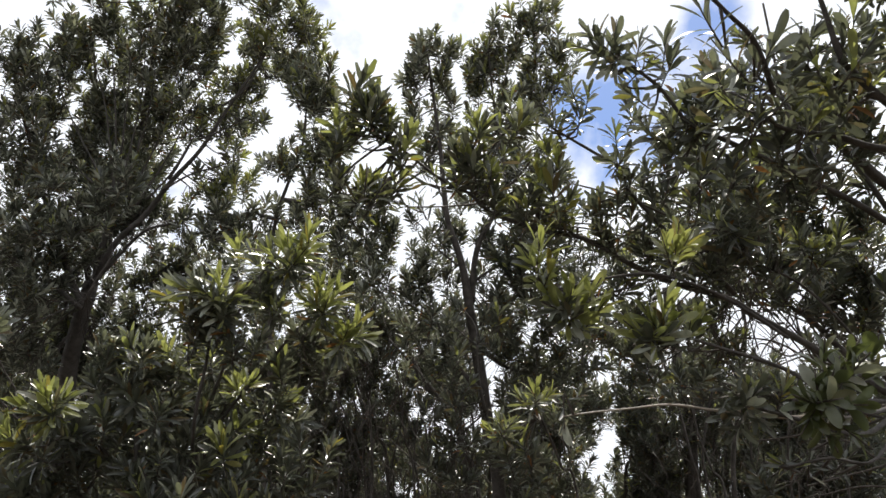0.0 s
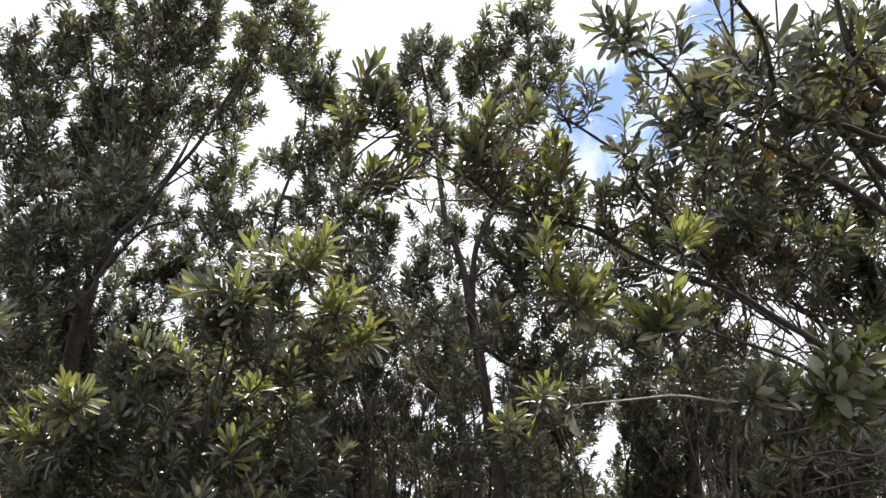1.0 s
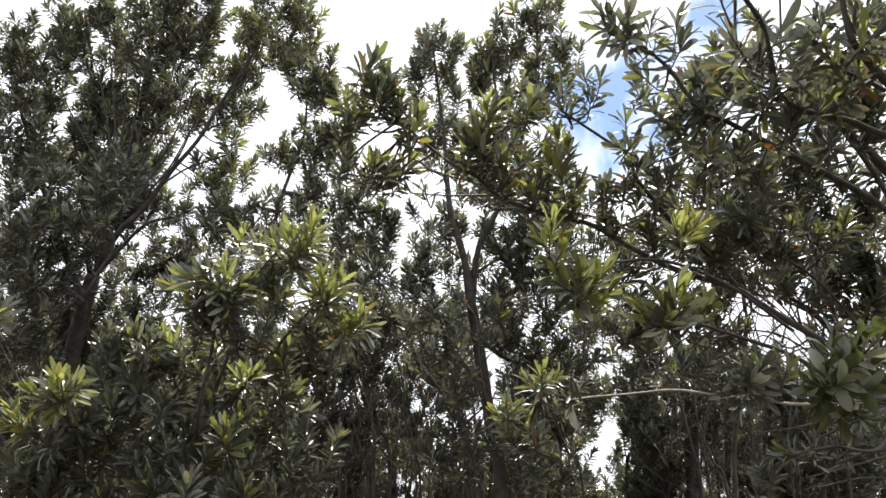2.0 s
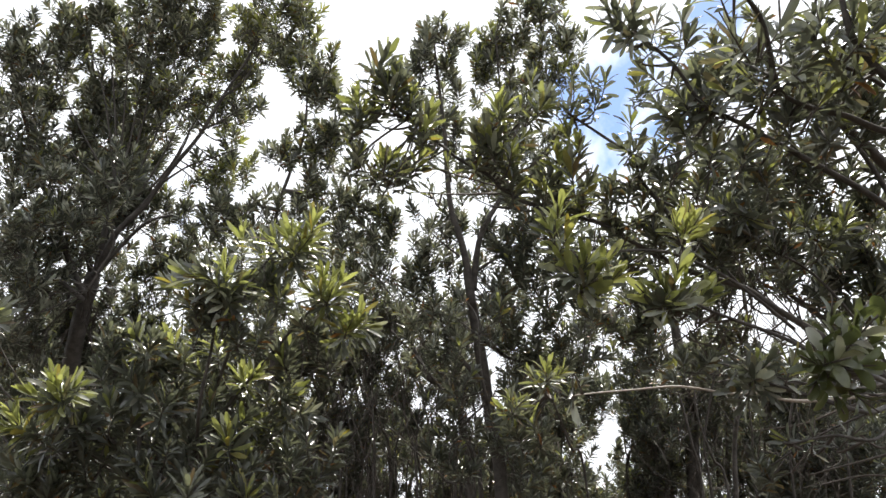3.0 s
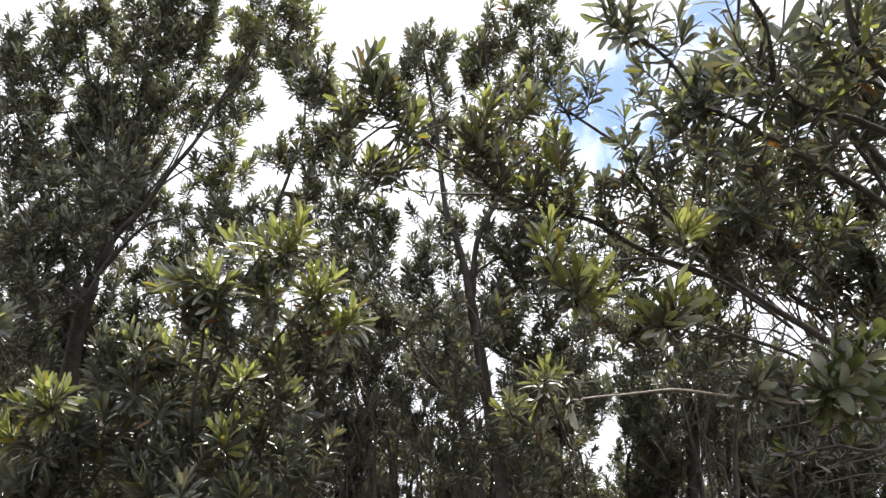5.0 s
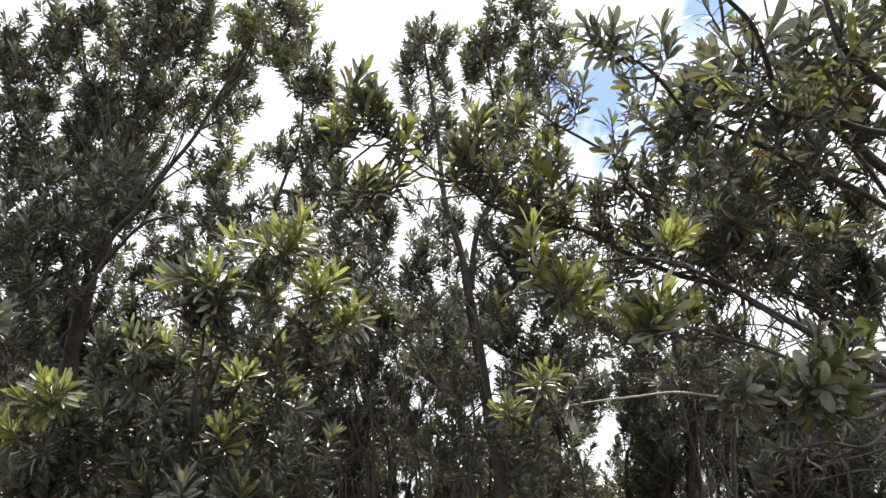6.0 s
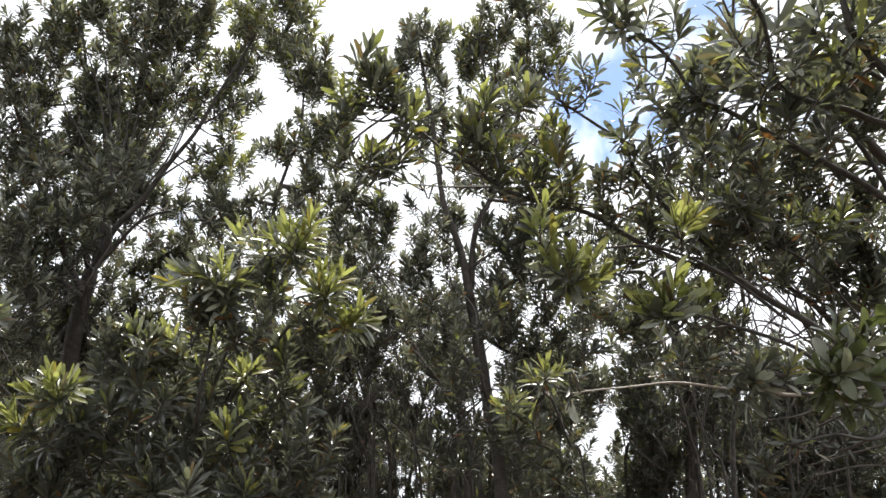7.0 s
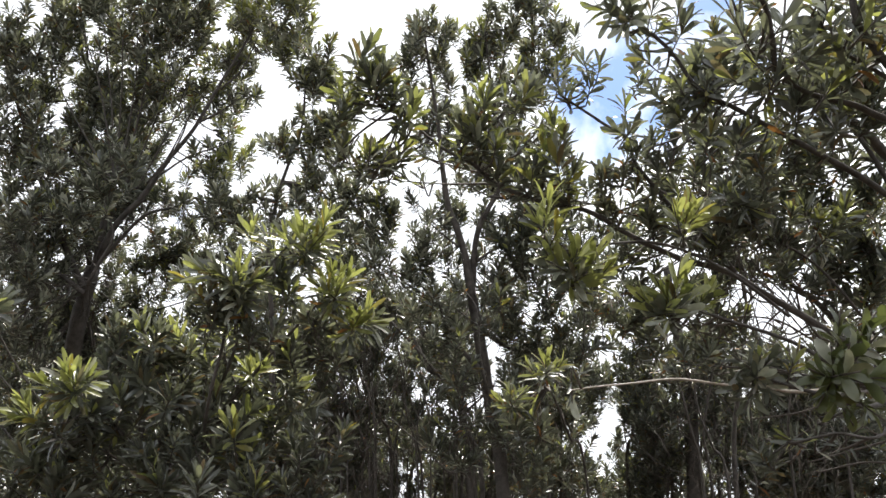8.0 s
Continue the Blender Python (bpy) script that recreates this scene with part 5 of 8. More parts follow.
rightb.branch([(1.51, 2.15, 2.4), (1.33, 2.11, 2.53), (1.16, 2.08, 2.62), (1.03, 2.05, 2.68), (0.91, 2.03, 2.74), (0.79, 2.01, 2.8), (0.7, 1.97, 2.91), (0.57, 1.93, 3.01)], 0.0115, 0.005,
    clumps=[(0.85, 2.53, 2.87, 0.073), (1, 2.53, 2.87, 0.073), (0.94, 2.55, 2.78, 0.073), (0.77, 2.53, 2.87, 0.049), (0.96, 2.08, 2.62, 0.06), (0.91, 2.05, 2.69, 0.05)],
    shoots=[(0.51, 1.88, 3.02, -0.51, -0.56, 0.66, 0.087, 0.1), (0.46, 1.88, 3, -0.94, -0.33, 0.08, 0.087, 0.05), (0.56, 1.87, 3.04, 0.1, -0.52, 0.85, 0.087, 0.2), (0.48, 1.87, 3.05, -0.74, -0.4, 0.54, 0.087, 0.1), (0.53, 1.86, 2.92, -0.62, -0.41, -0.67, 0.0783, 0.05), (0.65, 1.92, 3.05, 0.19, -0.51, 0.84, 0.0783, 0.25), (0.73, 1.92, 3.05, 0.1, -0.52, 0.85, 0.087, 0.1), (0.74, 1.9, 2.97, 0.3, -0.75, 0.59, 0.087, 0.05), (0.68, 1.94, 2.98, 0.72, -0.54, 0.44, 0.0783, 0.5), (0.72, 2, 2.82, -0.6, -0.61, 0.52, 0.0783, 0.1)] + [(0.62, 2.02, 2.93, -0.77, -0.5, 0.4, 0.0783, 0.1), (0.86, 1.97, 2.9, 0.19, -0.59, 0.79, 0.0783, 0.1), (0.8, 1.96, 2.79, -0.21, -0.91, 0.34, 0.0783, 0.1), (0.87, 1.95, 2.81, 0.36, -0.88, 0.32, 0.0783, 0.05), (0.66, 2.05, 2.83, -0.64, -0.62, 0.46, 0.0696, 0.1), (0.73, 2.04, 2.72, -0.52, -0.85, -0.09, 0.0783, 0.1), (0.68, 2.03, 2.76, -0.89, -0.46, -0.05, 0.0783, 0), (0.82, 2.01, 2.66, 0, -0.91, 0.42, 0.0783, 0.25), (0.89, 1.97, 2.61, 0.1, -0.83, 0.54, 0.0783, 0.2)], size=0.068, young=0.08, fill=17, strap=True, sway='h_branch', name='high_branch')
rightb.branch([(0.99, 2.39, 2.33), (0.87, 2.35, 2.46), (0.78, 2.32, 2.53), (0.7, 2.29, 2.62), (0.65, 2.27, 2.68), (0.62, 2.24, 2.75), (0.53, 2.22, 2.81), (0.46, 2.2, 2.85), (0.4, 2.19, 2.89)], 0.009, 0.004,
    clumps=[(0.61, 2.26, 2.69, 0.04), (0.53, 2.28, 2.65, 0.03), (0.62, 2.31, 2.56, 0.05), (0.57, 2.32, 2.53, 0.04), (0.7, 2.32, 2.55, 0.05)],
    shoots=[(0.39, 2.18, 2.91, -0.53, -0.53, 0.66, 0.0696, 0.1), (0.5, 2.17, 2.95, 0.15, -0.43, 0.89, 0.0696, 0.05), (0.53, 2.15, 3, 0.2, -0.43, 0.88, 0.0609, 0.05), (0.48, 2.19, 3.04, -0.28, -0.5, 0.82, 0.0609, 0.1), (0.6, 2.15, 2.85, -0.1, -0.59, 0.8, 0.0696, 0.35), (0.62, 2.14, 2.75, 0.42, -0.75, 0.51, 0.0696, 0.1), (0.57, 2.19, 2.76, -0.86, -0.47, 0.22, 0.0696, 0.05), (0.65, 2.21, 2.7, 0.12, -0.82, 0.56, 0.0696, 0.05), (0.45, 2.18, 2.92, 0.8, -0.59, 0.07, 0.0609, 0.1)], size=0.068, young=0.05, fill=17, strap=True, sway='i_branch')
rightb.branch([(1.4, 1.79, 2.53), (1.2, 1.78, 2.57), (1.1, 1.76, 2.6), (1.0, 1.74, 2.61), (0.91, 1.7, 2.62), (0.87, 1.67, 2.66)], 0.011, 0.005,
    clumps=[(1.01, 1.77, 2.57, 0.05), (0.94, 1.76, 2.6, 0.03), (0.94, 1.88, 2.88, 0.04), (1.04, 1.88, 2.86, 0.03), (0.85, 1.88, 2.88, 0.03)],
    shoots=[(0.78, 1.69, 2.81, -0.37, -0.4, 0.84, 0.0783, 0.15), (0.91, 1.64, 2.79, 0.29, -0.42, 0.86, 0.087, 0.05), (0.79, 1.68, 2.69, -0.78, -0.39, 0.49, 0.0783, 0.15), (0.95, 1.63, 2.68, 0.69, -0.42, 0.58, 0.087, 0.05), (0.75, 1.74, 2.67, -0.9, -0.39, 0.18, 0.0783, 0.1), (0.83, 1.72, 2.58, -0.53, -0.27, -0.8, 0.0783, 0.2), (0.99, 1.66, 2.6, 0.42, -0.59, 0.69, 0.0783, 0.15)] + [(0.85, 1.65, 2.63, 0.12, -0.82, 0.56, 0.0783, 0.2)], size=0.075, young=0.03, fill=12, strap=True, sway='m_branch')
rightb.branch([(1.25, 1.68, 2.55), (1.14, 1.64, 2.65), (1.09, 1.62, 2.7), (1.05, 1.6, 2.76), (1.03, 1.57, 2.85), (1.01, 1.54, 2.94)], 0.012, 0.006,
    shoots=[(0.98, 1.6, 2.77, -0.37, -0.48, 0.8, 0.087, 0.4), (1, 1.62, 2.7, -0.64, -0.62, 0.46, 0.087, 0.5), (1.07, 1.59, 2.8, 0.28, -0.5, 0.82, 0.087, 0.25), (1.09, 1.55, 2.74, 0.57, -0.53, 0.62, 0.087, 0.2), (1.12, 1.63, 2.68, 0.58, -0.74, 0.35, 0.087, 0.2), (1.04, 1.65, 2.63, -0.33, -0.94, 0.01, 0.087, 0.15), (1.1, 1.56, 2.87, 0.1, -0.52, 0.85, 0.087, 0.2)], size=0.075, young=0.03, fill=14, strap=True, sway='n_branch')
rightb.branch([(0.87, 1.67, 2.66), (0.84, 1.61, 2.73), (0.81, 1.57, 2.78), (0.75, 1.52, 2.82), (0.68, 1.47, 2.88)], 0.008, 0.005,
    shoots=[(0.74, 1.6, 2.77, -0.6, -0.5, 0.6, 0.0974, 0.06), (0.68, 1.51, 2.85, -0.4, -0.4, 0.8, 0.0974, 0.06), (0.88, 1.59, 2.78, 0.5, -0.3, 0.8, 0.0974, 0.06), (0.95, 1.64, 2.73, 0.8, -0.3, 0.5, 0.0974, 0.06)], size=0.07, fill=12, strap=True, sway='m_branch', name='rising_branch')
rightb.branch([(1.17, 1.69, 2.65), (1.11, 1.68, 2.68), (1.04, 1.67, 2.71), (0.99, 1.65, 2.76), (0.98, 1.64, 2.81), (0.99, 1.61, 2.87)], 0.006, 0.0035,
    shoots=[(1.0, 1.63, 2.83, 0.1, -0.4, 0.9, 0.074, 0.15), (1.03, 1.62, 2.86, 0.6, -0.4, 0.6, 0.074, 0.15)], size=0.07, fill=17, strap=True, sway='n_branch')
rightb.branch([(0.96, 1.8, 2.79), (0.96, 1.76, 2.89), (0.96, 1.72, 3.02)], 0.004, 0.003, bark=TWIG, name='twig', sway='n_branch')
rightb.branch([(1.9, 2.51, 2.6), (1.7, 2.42, 2.69), (1.56, 2.35, 2.75), (1.44, 2.27, 2.81), (1.32, 2.2, 2.86), (1.26, 2.13, 2.92), (1.25, 2.1, 3.0)], 0.026, 0.006,
    clumps=[(1.26, 2.05, 2.99, 0.06), (1.33, 2.07, 2.93, 0.06), (1.4, 2.09, 2.87, 0.06), (1.43, 2.1, 3.14, 0.06), (1.18, 2.0, 2.83, 0.05), (1.09, 1.99, 2.84, 0.05), (1.49, 2.13, 3.07, 0.07), (1.32, 2.11, 2.83, 0.05), (1.41, 2.12, 2.79, 0.05), (1.21, 2.07, 2.92, 0.05), (0.82, 2.06, 2.96, 0.04), (0.91, 2.05, 2.99, 0.05), (1.0, 2.07, 2.92, 0.05), (0.75, 2.1, 2.85, 0.04), (0.84, 2.08, 2.9, 0.05)], size=0.08, young=0.16, sway='deep', gain=0.8, dense=0.6)
rightb.branch([(1.63, 2.62, 2), (1.78, 2.91, 2.37), (1.6, 2.83, 2.59), (1.51, 2.77, 2.76), (1.46, 2.71, 2.93)], 0.0055, 0.003,
    clumps=[(1.42, 2.71, 2.93, 0.08), (1.53, 2.73, 2.87, 0.09), (1.65, 2.72, 2.89, 0.06), (1.74, 2.76, 2.8, 0.09), (1.75, 2.67, 3.03, 0.05), (1.69, 2.63, 3.14, 0.05), (1.77, 2.71, 2.93, 0.05), (1.6, 2.79, 2.71, 0.1), (1.46, 2.78, 2.74, 0.09), (1.74, 2.82, 2.63, 0.11), (1.6, 2.84, 2.56, 0.1), (1.37, 2.83, 2.61, 0.08), (1.42, 2.67, 3.04, 0.07), (1.53, 2.67, 3.04, 0.06), (1.37, 2.87, 2.52, 0.04), (1.51, 2.87, 2.5, 0.08), (1.69, 2.89, 2.43, 0.1), (1.76, 2.87, 2.5, 0.09), (1.58, 2.61, 3.21, 0.06), (1.76, 2.54, 3.38, 0.07)],
    shoots=[(1.28, 2.33, 2.51, 0, -0.67, 0.75, 0.08, 0.45), (1.33, 2.34, 2.47, 0.49, -0.63, 0.6, 0.08, 0.3), (1.37, 2.32, 2.55, 0.1, -0.59, 0.8, 0.08, 0.4), (1.22, 2.32, 2.53, -0.53, -0.65, 0.55, 0.08, 0.05)], size=0.072, young=0.1, sway='deep', dense=1.5)
rightb.branch([(1.63, 2.62, 2), (1.54, 2.76, 2.2), (1.41, 2.72, 2.32), (1.32, 2.7, 2.38), (1.28, 2.67, 2.44)], 0.014, 0.006,
    clumps=[(1.39, 2.69, 2.4, 0.06), (1.49, 2.72, 2.32, 0.06), (1.3, 2.66, 2.48, 0.06)], size=0.072, young=0.03)
rightb.branch([(1.63, 2.62, 2), (1.86, 3.24, 2.35), (1.56, 3.19, 2.49), (1.31, 3.13, 2.64), (1.15, 3.08, 2.78), (1.05, 3, 2.99)], 0.0055, 0.003,
    clumps=[(1, 3, 2.99, 0.09), (1.15, 2.94, 3.18, 0.09), (1.28, 2.99, 3.04, 0.1), (1.15, 3.01, 2.97, 0.1), (1, 3.07, 2.83, 0.08), (1.13, 3.08, 2.78, 0.1), (1.28, 3.1, 2.73, 0.1), (1.41, 3.03, 2.92, 0.1), (1.53, 3.05, 2.87, 0.09), (1.41, 2.97, 3.09, 0.09), (1.38, 3.13, 2.64, 0.08), (1.25, 3.17, 2.54, 0.09), (1.1, 3.2, 2.45, 0.09), (0.95, 3.2, 2.45, 0.09), (0.85, 3.17, 2.54, 0.09), (0.95, 3.26, 2.3, 0.09), (1.13, 3.26, 2.3, 0.1), (1.28, 3.24, 2.35, 0.09), (0.8, 3.13, 2.66, 0.08), (0.93, 3.11, 2.71, 0.07)] + [(0.82, 3.23, 2.37, 0.08), (0.7, 3.2, 2.45, 0.08), (0.65, 3.15, 2.59, 0.07), (1.51, 3, 2.99, 0.09), (1.63, 3.11, 2.71, 0.09), (1.81, 3.12, 2.68, 0.1), (1.96, 3.07, 2.83, 0.1), (1.96, 3.2, 2.45, 0.1), (1.68, 3.24, 2.35, 0.06), (1.28, 3.13, 2.64, 0.06)], size=0.068, young=0.06, sway='deep', gain=0.6, dense=1.4)
rightb.branch([(1.81, 2.69, 2.68), (1.68, 2.62, 2.89), (1.55, 2.56, 3.05), (1.46, 2.51, 3.18), (1.41, 2.46, 3.32)], 0.012, 0.005,
    clumps=[(1.46, 2.47, 3.3, 0.08), (1.57, 2.48, 3.26, 0.07), (1.48, 2.54, 3.1, 0.08), (1.46, 2.6, 2.93, 0.07), (1.57, 2.53, 3.12, 0.05), (0.99, 2.56, 3.03, 0.07), (1.12, 2.58, 2.98, 0.07), (1.24, 2.59, 2.97, 0.07), (1.06, 2.55, 3.07, 0.06), (1.39, 2.53, 3.14, 0.07), (1.3, 2.56, 3.03, 0.07), (1.15, 2.49, 3.24, 0.06), (1.01, 2.5, 3.2, 0.06), (0.92, 2.52, 3.16, 0.06), (1.08, 2.46, 3.32, 0.05), (1.26, 2.42, 3.43, 0.06), (1.68, 2.44, 3.39, 0.08), (1.59, 2.42, 3.43, 0.07), (0.88, 2.58, 2.99, 0.06), (0.77, 2.52, 3.16, 0.04)], size=0.068, young=0.15, sway='deep', gain=1.0, dense=0.7)
rightb.branch([(1.63, 3.08, 2.19), (1.46, 3.01, 2.39), (1.32, 2.96, 2.53), (1.25, 2.92, 2.64)], 0.005, 0.002, bark=TWIG, name='twig')
rightb.branch([(1.58, 3.07, 2.22), (1.42, 3.04, 2.31), (1.27, 3.03, 2.33), (1.15, 3.04, 2.31)], 0.005, 0.002, bark=TWIG, name='twig')
rightb.branch([(1.51, 3.03, 2.33), (1.49, 2.99, 2.44), (1.56, 2.95, 2.55), (1.58, 2.91, 2.66)], 0.005, 0.002, bark=TWIG, name='twig')
rightb.branch([(1.44, 3.01, 2.39), (1.34, 3.01, 2.39), (1.25, 2.99, 2.44), (1.2, 3.01, 2.39)], 0.005, 0.002, bark=TWIG, name='twig')
rightb.branch([(1.65, 3.07, 2.22), (1.53, 3.06, 2.26), (1.39, 3.07, 2.22), (1.3, 3.06, 2.26)], 0.005, 0.002, bark=TWIG, name='twig')
rightb.branch([(1.7, 3.04, 2.31), (1.61, 3.01, 2.39), (1.46, 2.99, 2.44), (1.39, 2.96, 2.53)], 0.005, 0.002, bark=TWIG, name='twig')
rightb.branch([(1.56, 3.04, 2.31), (1.46, 3.06, 2.26), (1.34, 3.04, 2.31), (1.27, 3.07, 2.22)], 0.005, 0.002, bark=TWIG, name='twig')
rightb.branch([(1.7, 3.03, 2.35), (1.63, 2.98, 2.48), (1.65, 2.94, 2.6)], 0.005, 0.002, bark=TWIG, name='twig')
rightb.branch([(1.46, 3.01, 2.38), (1.37, 3.04, 2.31), (1.32, 3.07, 2.22)], 0.005, 0.002, bark=TWIG, name='twig')
rightb.branch([(0.76, 2.3, 2.58), (0.68, 2.29, 2.62), (0.57, 2.27, 2.66), (0.41, 2.26, 2.71), (0.33, 2.25, 2.73)], 0.0045, 0.002,
    shoots=[(0.32, 2.24, 2.74, -0.87, -0.26, 0.42, 0.06, 0.3), (0.39, 2.24, 2.75, -0.28, -0.5, 0.82, 0.06, 0.3)], bark=TWIG, name='twig', sway='long', gain=0.6, fill=12)
rightb.branch([(0.8, 2.35, 2.46), (0.7, 2.33, 2.5), (0.59, 2.32, 2.53), (0.47, 2.31, 2.56), (0.39, 2.31, 2.56)], 0.0045, 0.002,
    shoots=[(0.38, 2.3, 2.58, -0.87, -0.26, 0.42, 0.06, 0.3), (0.44, 2.3, 2.58, -0.28, -0.5, 0.82, 0.06, 0.3)], bark=TWIG, name='twig', sway='long', gain=0.6, fill=12)
rightb.branch([(0.18, 2.29, 2.62), (0.11, 2.29, 2.62), (0.01, 2.29, 2.62), (-0.12, 2.29, 2.63)], 0.0045, 0.002,
    shoots=[(-0.13, 2.28, 2.64, -0.87, -0.26, 0.42, 0.06, 0.3), (-0.07, 2.28, 2.65, -0.28, -0.5, 0.82, 0.06, 0.3)], bark=TWIG, name='twig', sway='long', gain=0.6, fill=12)
rightb.branch([(0.22, 2.29, 2.63), (0.15, 2.28, 2.65), (0.03, 2.27, 2.68), (-0.07, 2.26, 2.71)], 0.0045, 0.002,
    shoots=[(-0.08, 2.25, 2.72, -0.87, -0.26, 0.42, 0.06, 0.3), (-0.02, 2.25, 2.73, -0.28, -0.5, 0.82, 0.06, 0.3)], bark=TWIG, name='twig', sway='long', gain=0.6, fill=12)
rightb.branch([(1.51, 2.37, 1.81), (1.38, 2.39, 1.77), (1.26, 2.4, 1.74), (1.14, 2.41, 1.71)], 0.0045, 0.002, bark=TWIG, name='twig')
rightb.branch([(1.51, 2.35, 1.86), (1.38, 2.38, 1.79), (1.3, 2.37, 1.83), (1.24, 2.36, 1.85)], 0.0045, 0.002, bark=TWIG, name='twig')
rightb.branch([(1.51, 2.41, 1.69), (1.33, 2.41, 1.71), (1.17, 2.42, 1.68)], 0.0045, 0.002, bark=TWIG, name='twig')
rightb.branch([(1.44, 2.32, 1.96), (1.26, 2.34, 1.91), (1.12, 2.35, 1.86), (0.96, 2.36, 1.84)], 0.0045, 0.002, bark=TWIG, name='twig')
# fills out the bush past the view's edge, added to shade its lower leaves
rightb.branch([(1.63, 2.62, 2), (1.77, 2.68, 2.14), (1.85, 2.59, 2.37), (1.87, 2.51, 2.6), (1.85, 2.42, 2.84)], 0.016, 0.005,
    clumps=[(1.77, 2.58, 2.41, 0.1), (1.87, 2.51, 2.6, 0.1), (1.79, 2.65, 2.21, 0.1), (1.92, 2.62, 2.29, 0.11), (1.77, 2.45, 2.76, 0.1), (1.92, 2.43, 2.82, 0.1), (1.75, 2.72, 2.02, 0.09), (1.96, 2.55, 2.49, 0.1), (1.81, 2.37, 2.99, 0.1), (1.77, 2.31, 3.15, 0.09), (1.94, 2.71, 2.06, 0.1)], size=0.085, young=0.12, sway='deep', gain=0.8, dense=0.65)
# a limb overhead, out of view, added to shade the broad leaves below
rightb.branch([(1.63, 2.62, 2), (1.71, 2.02, 2.48), (1.53, 1.7, 2.78), (1.4, 1.55, 3.05), (1.31, 1.55, 3.34), (1.27, 1.62, 3.57)], 0.016, 0.006,
    clumps=[(1.31, 1.46, 2.87, 0.15), (1.3, 1.42, 3.11, 0.16), (1.38, 1.55, 2.74, 0.14), (1.46, 1.74, 3.26, 0.13), (1.49, 1.81, 2.93, 0.13), (1.33, 1.87, 3.34, 0.11), (1.42, 1.84, 3.27, 0.11), (1.31, 1.52, 3.26, 0.14), (1.23, 1.59, 3.53, 0.13)], size=0.09, young=0.1, name='bough', dense=0.85)
rightb.branch([(1.63, 2.62, 2), (1.16, 2.04, 1.85), (1.02, 2.03, 1.88), (0.91, 2.02, 1.91), (0.84, 2.01, 1.93)], 0.008, 0.004,
    clumps=[(0.93, 2.58, 2.12, 0.06), (0.89, 2.79, 2.12, 0.06)],
    shoots=[(0.84, 1.99, 1.99, -0.1, -0.59, 0.8, 0.07, 0.35), (0.79, 1.99, 1.97, -0.77, -0.47, 0.44, 0.07, 0.1), (0.88, 1.99, 1.98, 0.59, -0.45, 0.67, 0.07, 0.15), (0.94, 1.99, 1.98, 0.19, -0.51, 0.84, 0.07, 0.4), (0.82, 1.96, 1.92, -0.21, -0.97, -0.13, 0.07, 0.05), (0.78, 2.02, 1.9, -0.91, -0.35, -0.23, 0.07, 0), (0.86, 1.98, 1.88, 0.35, -0.61, -0.72, 0.07, 0), (0.79, 1.98, 1.86, -0.57, -0.49, -0.66, 0.07, 0)], size=0.068, young=0.03, sway='e_shoot', fill=15, strap=True, spread=80)
rightb.branch([(1.63, 2.62, 2), (0.95, 1.62, 1.83), (0.89, 1.61, 1.85), (0.84, 1.61, 1.86)], 0.007, 0.004,
    shoots=[(0.85, 1.57, 1.96, -0.1, -0.6, 0.8, 0.0704, 0.05), (0.9, 1.55, 1.95, 0.3, -0.6, 0.7, 0.0704, 0.05), (0.95, 1.59, 1.91, 0.5, -0.6, 0.5, 0.0704, 0.05), (0.96, 1.57, 1.96, 0.1, -0.6, 0.8, 0.0704, 0.05), (0.81, 1.55, 1.88, -0.29, -0.66, 0.69, 0.0616, 0.1), (0.85, 1.54, 1.91, 0.19, -0.59, 0.79, 0.0616, 0.1), (0.9, 1.53, 1.92, 0.51, -0.56, 0.66, 0.0616, 0.15), (0.78, 1.56, 1.85, -0.85, -0.48, 0.22, 0.0616, 0.1), (0.82, 1.51, 1.84, 0.1, -0.99, -0.03, 0.0616, 0.05), (0.79, 1.58, 1.8, -0.65, -0.32, -0.69, 0.0616, 0), (0.84, 1.59, 1.77, 0.12, -0.42, -0.9, 0.0616, 0), (0.88, 1.51, 1.83, 0.84, -0.53, -0.08, 0.0616, 0.05), (0.9, 1.59, 1.77, 0.54, -0.42, -0.73, 0.0616, 0)], size=0.068, sway='j_shoot', single=True, broad=True)
rightb.branch([(1.63, 2.62, 2), (1.13, 1.96, 1.76), (1.01, 1.96, 1.76), (0.91, 1.97, 1.74), (0.88, 1.97, 1.74)], 0.005, 0.003,
    clumps=[(1.21, 2.92, 1.77, 0.08)],
    shoots=[(0.88, 1.97, 1.75, -0.85, -0.44, 0.29, 0.06, 0.45), (0.96, 1.96, 1.77, -0.1, -0.62, 0.78, 0.06, 0.05), (1.07, 1.96, 1.77, 0.44, -0.68, 0.58, 0.06, 0.05)], size=0.072, young=0.03, sway='j_shoot', gain=0.6, fill=14)
